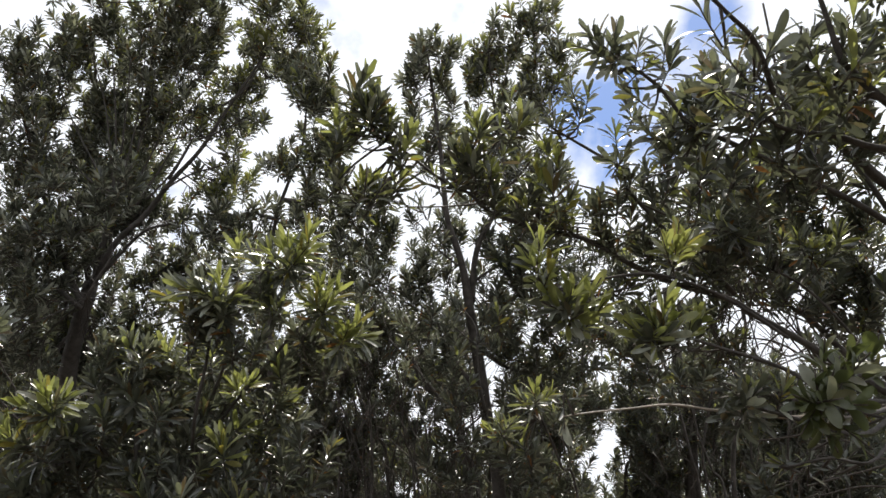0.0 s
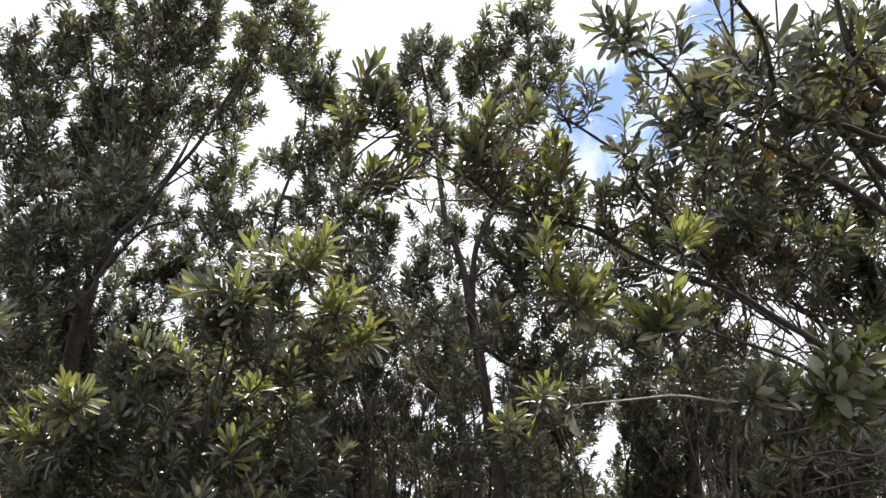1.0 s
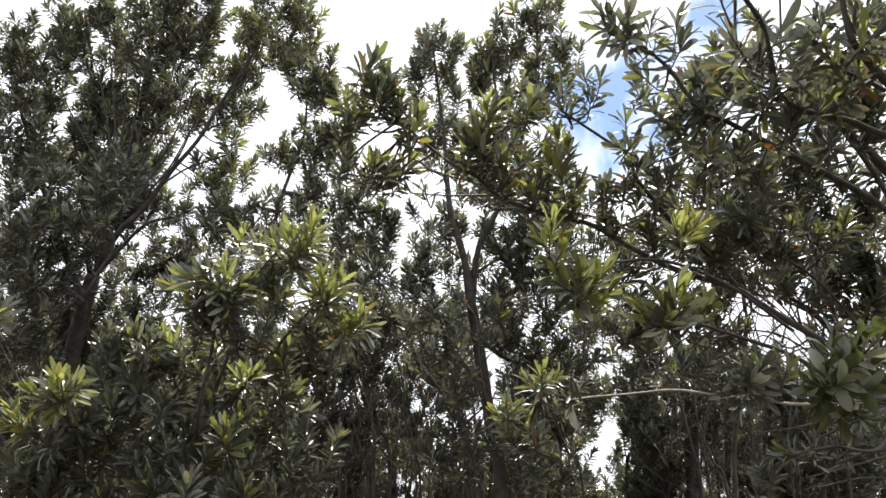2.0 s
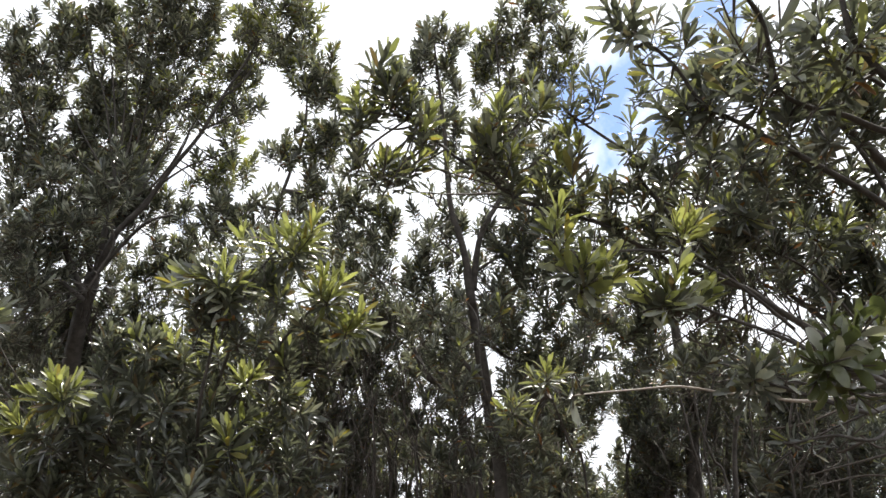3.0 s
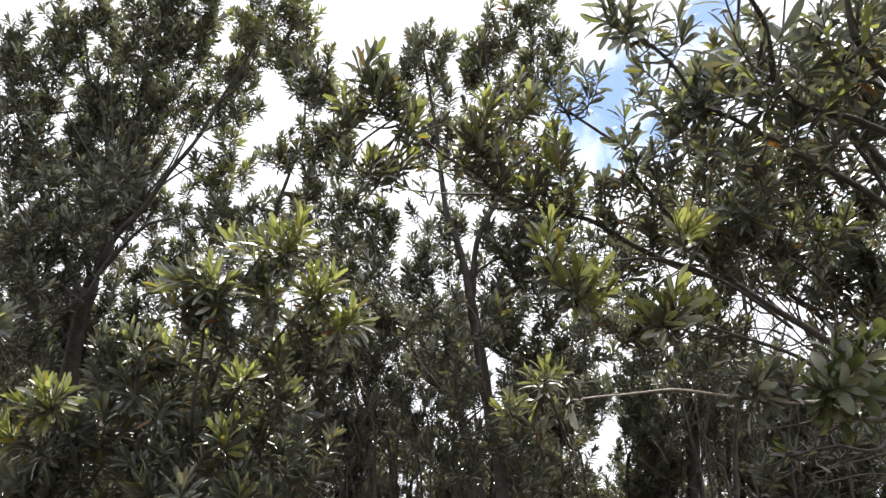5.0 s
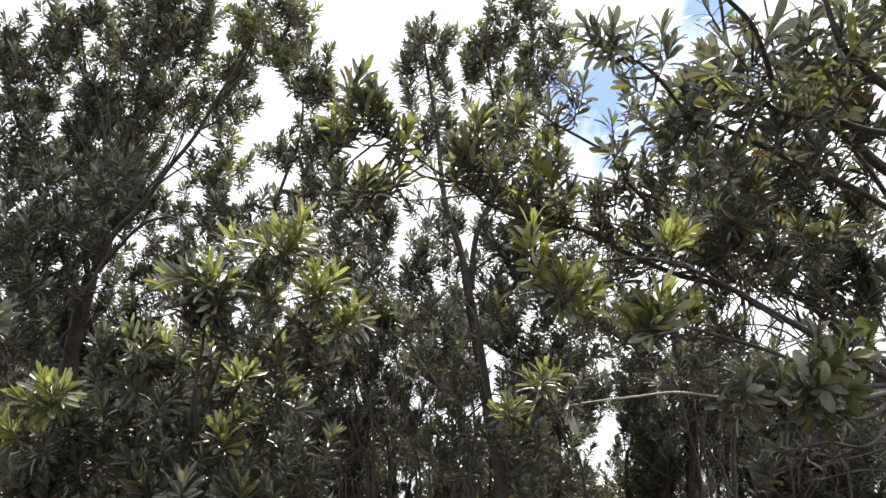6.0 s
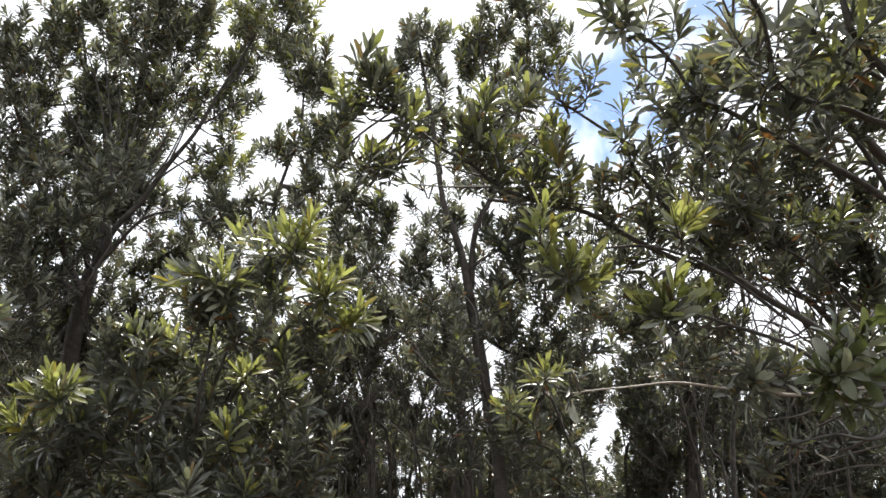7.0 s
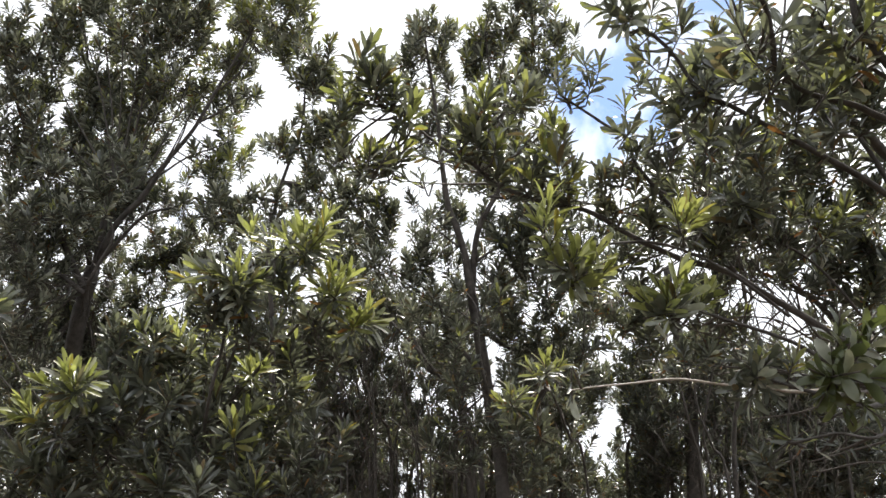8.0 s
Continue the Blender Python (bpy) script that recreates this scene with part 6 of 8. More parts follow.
rightb.branch([(0.66, 3.37, 0), (0.56, 3.08, 1.63), (0.47, 2.91, 1.83), (0.4, 2.78, 1.96), (0.35, 2.66, 2.01)], 0.006, 0.003,
    clumps=[(0.32, 2.68, 1.93, 0.06), (0.24, 2.7, 1.9, 0.06)],
    shoots=[(0.33, 2.46, 2.05, 0, -0.63, 0.77, 0.065, 0.95), (0.28, 2.47, 2.02, -0.57, -0.53, 0.62, 0.065, 0.65), (0.38, 2.46, 2.03, 0.68, -0.5, 0.54, 0.065, 0.57), (0.33, 2.43, 2, 0.1, -0.99, 0.07, 0.065, 0.35), (0.22, 2.58, 1.97, -0.09, -0.66, 0.74, 0.065, 0.35), (0.18, 2.6, 1.93, -0.7, -0.58, 0.42, 0.065, 0.2), (0.26, 2.54, 1.95, 0.57, -0.53, 0.62, 0.056, 0.5), (0.23, 2.56, 1.9, 0.21, -0.97, -0.13, 0.065, 0.05)], size=0.068, sway='d_shoot', fill=20, spread=80, name='low_shoot')
bare = rightb.branch([(1.63, 2.62, 2), (1.07, 2.23, 1.91), (0.95, 2.22, 1.93), (0.85, 2.22, 1.93), (0.7, 2.22, 1.95), (0.57, 2.22, 1.94), (0.45, 2.22, 1.93), (0.37, 2.22, 1.92)], 0.0055, 0.002,
    shoots=[(0.38, 2.23, 1.9, 0, 0.25, -0.97, 0.07, 0)], size=0.068, sway='stick', bark=PALE, fill=5, name='bare_twig')
for at, way, long in (((-1.25, -0.39, -0.09), (0.12, 0.1, -1), 0.075), ((-1.24, -0.39, -0.09), (-0.5, 0.3, -0.8), 0.05)):
    hang_leaf(bare, at, way, long, "limp pale grey leaf hanging from the twig")
tangle(rightb, (1.16, 2.9, 2.12), (1.62, 3.2, 2.5), 46, 83)

# a shrub of the thicket
shrub = Plant("shrub", (-1.6, 7.2, 0), "shaded shrub of thin upright stems and dark narrow leaves", "shrub", 41, "shrubs of the thicket")
shrub.branch([(-1.6, 7.2, 0), (-1.6, 7.04, 2.12), (-1.68, 6.87, 2.57), (-1.62, 6.65, 3.17)], 0.016, 0.004,
    clumps=[(-1.66, 7.22, 1.65, 0.23), (-1.38, 7.31, 2, 0.21), (-1.76, 7.15, 1.94, 0.17), (-1.49, 6.71, 2.46, 0.21), (-1.43, 6.74, 2.36, 0.23), (-1.37, 6.72, 2.95, 0.23), (-1.61, 6.8, 3.07, 0.19)], size=0.07, young=0.05, name='stem', dense=1.23)
shrub.branch([(-1.57, 7.11, 0), (-1.43, 6.67, 2.18), (-1.38, 6.49, 2.69), (-1.33, 6.24, 3.37)], 0.016, 0.004,
    clumps=[(-1.27, 6.93, 1.58, 0.2), (-1.15, 6.62, 1.98, 0.17), (-1.39, 6.6, 2.12, 0.17), (-1.62, 6.54, 2.62, 0.19), (-1.39, 6.37, 3, 0.18), (-1.57, 6.46, 3.36, 0.16)], size=0.07, young=0.05, name='stem', dense=1.23)
shrub.branch([(-1.54, 7.26, 0), (-1.4, 7.26, 2.19), (-1.38, 7.07, 2.69), (-1.5, 6.83, 3.37)], 0.016, 0.004,
    clumps=[(-1.28, 7.44, 1.56, 0.19), (-1.55, 7.21, 2.08, 0.24), (-1.09, 7.12, 2.12, 0.21), (-1.11, 7, 2.57, 0.2), (-1.14, 6.99, 2.87, 0.19), (-1.69, 6.79, 3.09, 0.2)], size=0.07, young=0.05, name='stem', dense=1.23)

# a shrub of the thicket
shrub = Plant("shrub", (-1, 7.03, 0), "shaded shrub of thin upright stems and dark narrow leaves", "shrub", 42, "shrubs of the thicket")
shrub.branch([(-1, 7.03, 0), (-1.11, 6.83, 2.22), (-1.18, 6.64, 2.76), (-1.35, 6.37, 3.47)], 0.016, 0.004,
    clumps=[(-0.82, 6.77, 1.81, 0.17), (-0.78, 6.86, 2.1, 0.2), (-1.01, 6.57, 2.27, 0.21), (-1.02, 6.55, 2.7, 0.2), (-1.36, 6.49, 2.92, 0.19), (-1.13, 6.32, 3.19, 0.15)], size=0.07, young=0.05, name='stem', dense=1.23)
shrub.branch([(-0.95, 7.03, 0), (-0.71, 6.83, 2.27), (-0.67, 6.61, 2.88), (-0.51, 6.32, 3.68)], 0.016, 0.004,
    clumps=[(-0.73, 7.14, 1.66, 0.23), (-0.52, 7.06, 1.94, 0.2), (-0.76, 6.63, 2.95, 0.22), (-0.49, 6.32, 3.06, 0.17), (-0.43, 6.48, 3.3, 0.24)], size=0.07, young=0.05, name='stem', dense=1.23)
shrub.branch([(-0.93, 7.08, 0), (-0.8, 7.04, 2.23), (-0.84, 6.84, 2.79), (-1.03, 6.56, 3.53)], 0.016, 0.004,
    clumps=[(-0.54, 7.39, 1.68, 0.16), (-0.66, 7.17, 2.66, 0.22), (-0.81, 6.99, 3.08, 0.19), (-1.16, 6.48, 3.18, 0.19)], size=0.07, young=0.05, name='stem', dense=1.23)

# a shrub of the thicket
shrub = Plant("shrub", (-0.57, 6.87, 0), "shaded shrub of thin upright stems and dark narrow leaves", "shrub", 43, "shrubs of the thicket")
shrub.branch([(-0.57, 6.87, 0), (-0.65, 6.66, 2.25), (-0.74, 6.45, 2.82), (-0.84, 6.18, 3.58)], 0.016, 0.004,
    clumps=[(-0.93, 6.64, 2.28, 0.2), (-0.75, 6.36, 2.44, 0.22), (-0.85, 6.3, 2.87, 0.2), (-0.52, 6.03, 3.22, 0.16)], size=0.07, young=0.05, name='stem', dense=1.23)
shrub.branch([(-0.49, 7.03, 0), (-0.29, 7.34, 2.12), (-0.33, 7.18, 2.57), (-0.41, 6.96, 3.16)], 0.016, 0.004,
    clumps=[(-0.27, 7.17, 1.75, 0.17), (-0.3, 7.27, 2.23, 0.19), (-0.43, 7.52, 2.36, 0.2), (-0.65, 6.77, 3.13, 0.17)], size=0.07, young=0.05, name='stem', dense=1.23)
shrub.branch([(-0.43, 6.86, 0), (0.02, 6.66, 2.17), (0.06, 6.48, 2.65), (0.1, 6.24, 3.31)], 0.016, 0.004,
    clumps=[(0.22, 6.82, 1.67, 0.18), (-0.22, 6.59, 2.11, 0.16), (0.05, 6.51, 2.94, 0.21), (-0.12, 6.53, 3.27, 0.21)], size=0.07, young=0.05, name='stem', dense=1.23)

# a shrub of the thicket
shrub = Plant("shrub", (0.07, 6.47, 0), "shaded shrub of thin upright stems and dark narrow leaves", "shrub", 44, "shrubs of the thicket")
shrub.branch([(0.07, 6.47, 0), (0.16, 6.28, 2.21), (0.16, 6.08, 2.75), (0.38, 5.82, 3.47)], 0.016, 0.004,
    clumps=[(0.03, 6.71, 1.88, 0.19), (0.13, 6.08, 2, 0.14), (0.12, 6.4, 2.7, 0.15), (0.08, 6.1, 2.76, 0.17), (0.08, 5.98, 3.1, 0.15), (0.57, 5.73, 3.21, 0.2)], size=0.07, young=0.05, name='stem', dense=1.23)
shrub.branch([(0.13, 6.62, 0), (0.29, 6.88, 2.2), (0.24, 6.69, 2.71), (0.29, 6.44, 3.41)], 0.016, 0.004,
    clumps=[(0.07, 7.11, 1.9, 0.22), (0.52, 6.8, 1.76, 0.19), (0.28, 6.85, 2.1, 0.17), (0.54, 7, 2.33, 0.16), (0, 6.81, 2.89, 0.21), (0.47, 6.41, 3.18, 0.18)], size=0.07, young=0.05, name='stem', dense=1.23)
shrub.branch([(0.16, 6.48, 0), (0.41, 6.34, 2.11), (0.34, 6.18, 2.55), (0.33, 5.96, 3.14)], 0.016, 0.004,
    clumps=[(0.45, 6.2, 1.85, 0.14), (0.35, 6.53, 1.78, 0.21), (0.25, 6.22, 2.14, 0.17), (0.62, 6.18, 2.22, 0.15), (0.15, 5.87, 2.61, 0.17), (0.16, 6.2, 3.19, 0.2)], size=0.07, young=0.05, name='stem', dense=1.23)

# a shrub of the thicket
shrub = Plant("shrub", (0.75, 7.19, 0), "shaded shrub of thin upright stems and dark narrow leaves", "shrub", 45, "shrubs of the thicket")
shrub.branch([(0.75, 7.19, 0), (0.71, 7.04, 2.09), (0.69, 6.89, 2.5), (0.62, 6.69, 3.05)], 0.016, 0.004,
    clumps=[(0.47, 6.9, 1.8, 0.21), (0.76, 6.83, 1.84, 0.21), (0.82, 7.05, 2.05, 0.2), (0.74, 7.17, 2.24, 0.2), (0.69, 6.68, 2.31, 0.19), (0.72, 6.81, 2.56, 0.23), (0.83, 6.84, 2.75, 0.21)], size=0.07, young=0.05, name='stem', dense=1.23)
shrub.branch([(0.75, 7.1, 0), (0.68, 6.68, 2.08), (0.62, 6.53, 2.49), (0.5, 6.33, 3.04)], 0.016, 0.004,
    clumps=[(0.67, 6.55, 1.87, 0.17), (0.8, 6.86, 1.79, 0.22), (0.6, 6.62, 2.32, 0.2), (0.73, 6.37, 2.43, 0.21), (0.83, 6.59, 2.79, 0.2), (0.72, 6.39, 2.73, 0.21)], size=0.07, young=0.05, name='stem', dense=1.23)
shrub.branch([(0.82, 7.09, 0), (1.11, 6.59, 2.19), (1.22, 6.41, 2.71), (1.31, 6.15, 3.4)], 0.016, 0.004,
    clumps=[(1.23, 6.53, 1.76, 0.18), (0.96, 6.65, 1.93, 0.19), (1, 6.43, 2.34, 0.21), (0.91, 6.57, 2.3, 0.16), (0.94, 6.29, 2.82, 0.18), (1.16, 6.32, 2.87, 0.19), (1.56, 6.44, 3.26, 0.2)], size=0.07, young=0.05, name='stem', dense=1.23)

# a shrub of the thicket
shrub = Plant("shrub", (0.93, 6.67, 0), "shaded shrub of thin upright stems and dark narrow leaves", "shrub", 46, "shrubs of the thicket")
shrub.branch([(0.93, 6.67, 0), (1, 6.5, 2.17), (1.02, 6.31, 2.67), (1.15, 6.07, 3.34)], 0.016, 0.004,
    clumps=[(0.89, 6.42, 1.66, 0.19), (0.9, 6.3, 2.04, 0.17), (1.08, 6.38, 2.46, 0.2), (1.37, 6.49, 2.62, 0.15), (1.24, 6.11, 3.17, 0.15)], size=0.07, young=0.05, name='stem', dense=1.23)
# a shrub of the thicket
shrub = Plant("shrub", (-1.91, 8.57, 0), "dark leafy shrub deep in the thicket", "shrub", 47, "shrubs of the thicket")
shrub.branch([(-1.91, 8.57, 0), (-1.81, 8.37, 2.22), (-1.8, 8.18, 2.74), (-1.55, 7.93, 3.43)], 0.016, 0.004,
    clumps=[(-1.74, 8.35, 1.6, 0.22), (-1.89, 8.48, 1.82, 0.23), (-2.01, 8.55, 2.11, 0.25), (-1.97, 8.26, 2.4, 0.27), (-1.86, 8.02, 2.74, 0.29), (-1.67, 8.13, 3.44, 0.23)], size=0.085, young=0.04, name='stem', dense=1.04)
shrub.branch([(-1.84, 8.61, 0), (-1.74, 8.62, 2.06), (-1.89, 8.49, 2.43), (-2.04, 8.31, 2.92)], 0.016, 0.004,
    clumps=[(-2, 9.03, 1.47, 0.25), (-2.08, 8.76, 1.87, 0.31), (-1.46, 8.41, 2.06, 0.22), (-1.66, 8.84, 2.26, 0.31), (-1.72, 8.34, 2.35, 0.27), (-2.04, 8.67, 2.53, 0.3), (-2.1, 8.62, 2.63, 0.23)], size=0.085, young=0.04, name='stem', dense=1.04)
shrub.branch([(-1.77, 8.52, 0), (-1.4, 8.22, 2.07), (-1.48, 8.09, 2.45), (-1.52, 7.9, 2.96)], 0.016, 0.004,
    clumps=[(-0.99, 8.16, 1.84, 0.25), (-1.37, 7.98, 2.06, 0.26), (-1.65, 8.08, 2.26, 0.22), (-1.13, 7.83, 2.31, 0.23), (-1.22, 7.82, 2.54, 0.26)], size=0.085, young=0.04, name='stem', dense=1.04)

# a shrub of the thicket
shrub = Plant("shrub", (-0.88, 8.2, 0), "dark leafy shrub deep in the thicket", "shrub", 48, "shrubs of the thicket")
shrub.branch([(-0.88, 8.2, 0), (-0.78, 8, 2.21), (-0.75, 7.81, 2.74), (-0.52, 7.56, 3.44)], 0.016, 0.004,
    clumps=[(-1.15, 8.02, 1.89, 0.26), (-1.04, 8.29, 2.13, 0.3), (-0.7, 7.86, 2.42, 0.22), (-0.95, 7.51, 3.11, 0.24), (-0.43, 7.4, 3.39, 0.21)], size=0.085, young=0.04, name='stem', dense=1.04)
shrub.branch([(-0.83, 8.27, 0), (-0.72, 8.35, 2.08), (-0.76, 8.21, 2.48), (-0.88, 8.01, 3)], 0.016, 0.004,
    clumps=[(-0.97, 8.16, 1.76, 0.24), (-0.88, 8.56, 2.27, 0.29), (-0.46, 8.06, 2.3, 0.24)], size=0.085, young=0.04, name='stem', dense=1.04)
shrub.branch([(-0.77, 8.27, 0), (-0.31, 8.31, 2.15), (-0.22, 8.15, 2.6), (-0.06, 7.93, 3.21)], 0.016, 0.004,
    clumps=[(-0.67, 8.49, 1.78, 0.26), (-0.54, 8.11, 1.98, 0.22), (-0.39, 8.08, 2.39, 0.3), (-0.51, 8.37, 2.64, 0.27), (-0.45, 8.14, 3, 0.24)], size=0.085, young=0.04, name='stem', dense=1.04)

# a shrub of the thicket
shrub = Plant("shrub", (-0.06, 9.17, 0), "dark leafy shrub deep in the thicket", "shrub", 49, "shrubs of the thicket")
shrub.branch([(-0.06, 9.17, 0), (-0.14, 8.95, 2.3), (-0.26, 8.73, 2.91), (-0.32, 8.43, 3.72)], 0.016, 0.004,
    clumps=[(0.1, 9.3, 1.72, 0.25), (-0.34, 9, 2.42, 0.27), (-0.36, 8.64, 3.26, 0.28)], size=0.085, young=0.04, name='stem', dense=1.04)
shrub.branch([(0.02, 9, 0), (0.18, 8.33, 2.13), (0.21, 8.17, 2.57), (0.03, 7.96, 3.16)], 0.016, 0.004,
    clumps=[(0.05, 8.31, 1.79, 0.29), (0.27, 8.15, 1.95, 0.29), (0.23, 8.03, 2.16, 0.26), (-0.1, 8.23, 3.17, 0.27)], size=0.085, young=0.04, name='stem', dense=1.04)
shrub.branch([(0.1, 9.12, 0), (0.45, 8.76, 2.29), (0.43, 8.55, 2.88), (0.2, 8.26, 3.67)], 0.016, 0.004,
    clumps=[(0.23, 8.92, 1.65, 0.29), (0.2, 9.03, 2.12, 0.28), (0.08, 8.6, 2.1, 0.32), (0.68, 8.56, 2.48, 0.24), (0.15, 8.46, 3.05, 0.29), (0.22, 8.54, 3.09, 0.24), (0.2, 8.36, 3.62, 0.26)], size=0.085, young=0.04, name='stem', dense=1.04)

# a shrub of the thicket
shrub = Plant("shrub", (0.83, 8.88, 0), "dark leafy shrub deep in the thicket", "shrub", 50, "shrubs of the thicket")
shrub.branch([(0.83, 8.88, 0), (0.82, 8.73, 2.11), (0.86, 8.58, 2.52), (0.8, 8.38, 3.07)], 0.016, 0.004,
    clumps=[(0.52, 8.8, 1.67, 0.25), (0.48, 9, 1.85, 0.25), (0.69, 8.71, 2.14, 0.29), (1.09, 8.59, 2.21, 0.25), (1.09, 8.42, 2.84, 0.27), (1.19, 8.53, 3.11, 0.29)], size=0.085, young=0.04, name='stem', dense=1.04)
shrub.branch([(0.88, 8.78, 0), (1.15, 8.35, 2.07), (1.18, 8.21, 2.45), (1.42, 8.03, 2.97)], 0.016, 0.004,
    clumps=[(0.89, 8.52, 1.54, 0.27), (1.44, 8.55, 1.87, 0.26), (1.27, 8.34, 2.05, 0.26), (1.17, 8.53, 2.42, 0.23), (1.45, 8.17, 2.6, 0.23), (1.45, 8.08, 2.68, 0.23), (1.62, 7.93, 2.74, 0.29)], size=0.085, young=0.04, name='stem', dense=1.04)
shrub.branch([(0.89, 8.8, 0), (1.19, 8.39, 2.15), (1.33, 8.23, 2.59), (1.46, 8.01, 3.19)], 0.016, 0.004,
    clumps=[(1.31, 8.69, 1.79, 0.28), (1.12, 8.31, 1.95, 0.22), (0.89, 8.34, 2.23, 0.23), (1.29, 8.27, 2.53, 0.27), (1.06, 8.22, 2.85, 0.29)], size=0.085, young=0.04, name='stem', dense=1.04)

# a shrub of the thicket
shrub = Plant("shrub", (1.81, 7.16, 0), "shaded shrub of thin upright stems and dark narrow leaves", "shrub", 51, "shrubs of the thicket")
shrub.branch([(1.81, 7.16, 0), (1.86, 7.02, 2.05), (1.84, 6.89, 2.42), (1.97, 6.71, 2.91)], 0.016, 0.004,
    clumps=[(1.99, 7.43, 1.73, 0.2), (2.04, 7.25, 2.09, 0.21), (1.99, 7.05, 2.36, 0.22), (2.26, 6.99, 2.96, 0.23)], size=0.07, young=0.05, name='stem', dense=1.23)
shrub.branch([(1.83, 7.05, 0), (1.93, 6.6, 1.98), (1.9, 6.48, 2.29), (2.03, 6.33, 2.7)], 0.016, 0.004,
    clumps=[(1.76, 6.6, 1.85, 0.15), (2.27, 6.97, 1.71, 0.18), (1.72, 6.26, 2.19, 0.2), (2.01, 6.51, 2.4, 0.2), (1.73, 6.36, 2.34, 0.18), (2.26, 6.52, 2.51, 0.17)], size=0.07, young=0.05, name='stem', dense=1.23)
shrub.branch([(1.89, 7.1, 0), (2.03, 6.82, 1.98), (1.97, 6.71, 2.27), (1.82, 6.57, 2.67)], 0.016, 0.004,
    clumps=[(1.81, 6.75, 1.68, 0.21), (1.96, 6.91, 1.85, 0.2), (1.91, 6.74, 1.93, 0.22), (1.96, 6.94, 2.42, 0.22), (1.6, 6.32, 2.54, 0.17), (1.73, 6.72, 2.61, 0.18)], size=0.07, young=0.05, name='stem', dense=1.23)

# a shrub of the thicket
shrub = Plant("shrub", (2.32, 6.67, 0), "shaded shrub of thin upright stems and dark narrow leaves", "shrub", 52, "shrubs of the thicket")
shrub.branch([(2.32, 6.67, 0), (2.33, 6.54, 2.04), (2.36, 6.41, 2.42), (2.36, 6.22, 2.92)], 0.016, 0.004,
    clumps=[(2.48, 6.51, 1.8, 0.18), (2.47, 6.5, 1.96, 0.21), (2.61, 6.65, 2.17, 0.16), (2.4, 6.15, 2.54, 0.16), (2.25, 6.19, 2.59, 0.17)], size=0.07, young=0.05, name='stem', dense=1.23)
shrub.branch([(2.34, 6.69, 0), (2.44, 6.58, 2.08), (2.51, 6.43, 2.5), (2.49, 6.23, 3.04)], 0.016, 0.004,
    clumps=[(2.56, 6.4, 1.92, 0.14), (2.45, 6.36, 2.42, 0.17), (2.55, 6.06, 2.69, 0.15), (2.32, 6.53, 2.73, 0.2)], size=0.07, young=0.05, name='stem', dense=1.23)
shrub.branch([(2.38, 6.66, 0), (2.67, 6.48, 2.07), (2.76, 6.34, 2.46), (2.87, 6.15, 2.99)], 0.016, 0.004,
    clumps=[(2.72, 6.41, 1.92, 0.14), (2.96, 6.64, 2.03, 0.21), (3, 6.42, 2.36, 0.17), (2.65, 6.21, 2.77, 0.16), (2.85, 6.46, 2.7, 0.19)], size=0.07, young=0.05, name='stem', dense=1.23)

# a shrub of the thicket
shrub = Plant("shrub", (2.79, 6.67, 0), "shaded shrub of thin upright stems and dark narrow leaves", "shrub", 53, "shrubs of the thicket")
shrub.branch([(2.79, 6.67, 0), (2.75, 6.52, 2.08), (2.75, 6.38, 2.47), (2.67, 6.18, 3.01)], 0.016, 0.004,
    clumps=[(2.61, 6.68, 1.56, 0.19), (2.99, 6.87, 1.86, 0.17), (2.76, 6.39, 2.22, 0.16), (2.9, 6.4, 2.61, 0.19), (2.88, 6.28, 2.64, 0.16), (2.78, 6.38, 2.78, 0.2)], size=0.07, young=0.05, name='stem', dense=1.23)
shrub.branch([(2.91, 6.83, 0), (3.35, 7.12, 2.18), (3.49, 6.94, 2.69), (3.58, 6.69, 3.36)], 0.016, 0.004,
    clumps=[(3.26, 7.18, 1.69, 0.21), (3.24, 7.25, 2.1, 0.21), (3.09, 6.84, 2.42, 0.2), (3.22, 6.97, 2.6, 0.16)], size=0.07, young=0.05, name='stem', dense=1.23)
shrub.branch([(2.9, 6.7, 0), (3.13, 6.67, 2.02), (3.03, 6.55, 2.36), (2.91, 6.38, 2.81)], 0.016, 0.004,
    clumps=[(3.3, 6.94, 1.81, 0.19), (3.36, 6.87, 2.02, 0.18), (3.4, 6.88, 1.94, 0.2), (3.12, 6.49, 2.36, 0.22), (3.07, 6.73, 2.37, 0.17), (2.86, 6.27, 2.65, 0.19)], size=0.07, young=0.05, name='stem', dense=1.23)

# a shrub of the thicket
shrub = Plant("shrub", (3.24, 6.41, 0), "shaded shrub of thin upright stems and dark narrow leaves", "shrub", 54, "shrubs of the thicket")
shrub.branch([(3.24, 6.41, 0), (3.19, 6.26, 2.09), (3.15, 6.11, 2.51), (3.06, 5.9, 3.08)], 0.016, 0.004,
    clumps=[(3.43, 6.63, 1.69, 0.21), (3.06, 6.44, 1.95, 0.19), (3.28, 6, 2.05, 0.19), (3.17, 6.34, 2.3, 0.21), (3.07, 6.19, 2.59, 0.18), (3.3, 6.29, 2.83, 0.2)], size=0.07, young=0.05, name='stem', dense=1.23)
shrub.branch([(3.33, 6.52, 0), (3.64, 6.68, 2.14), (3.66, 6.51, 2.6), (3.71, 6.28, 3.22)], 0.016, 0.004,
    clumps=[(3.4, 6.65, 1.69, 0.15), (4, 6.92, 2.02, 0.18), (3.61, 6.95, 2.11, 0.2), (3.6, 6.49, 2.43, 0.17), (3.32, 6.35, 2.73, 0.16), (3.76, 6.33, 2.64, 0.17), (3.45, 6.13, 2.96, 0.18)], size=0.07, young=0.05, name='stem', dense=1.23)
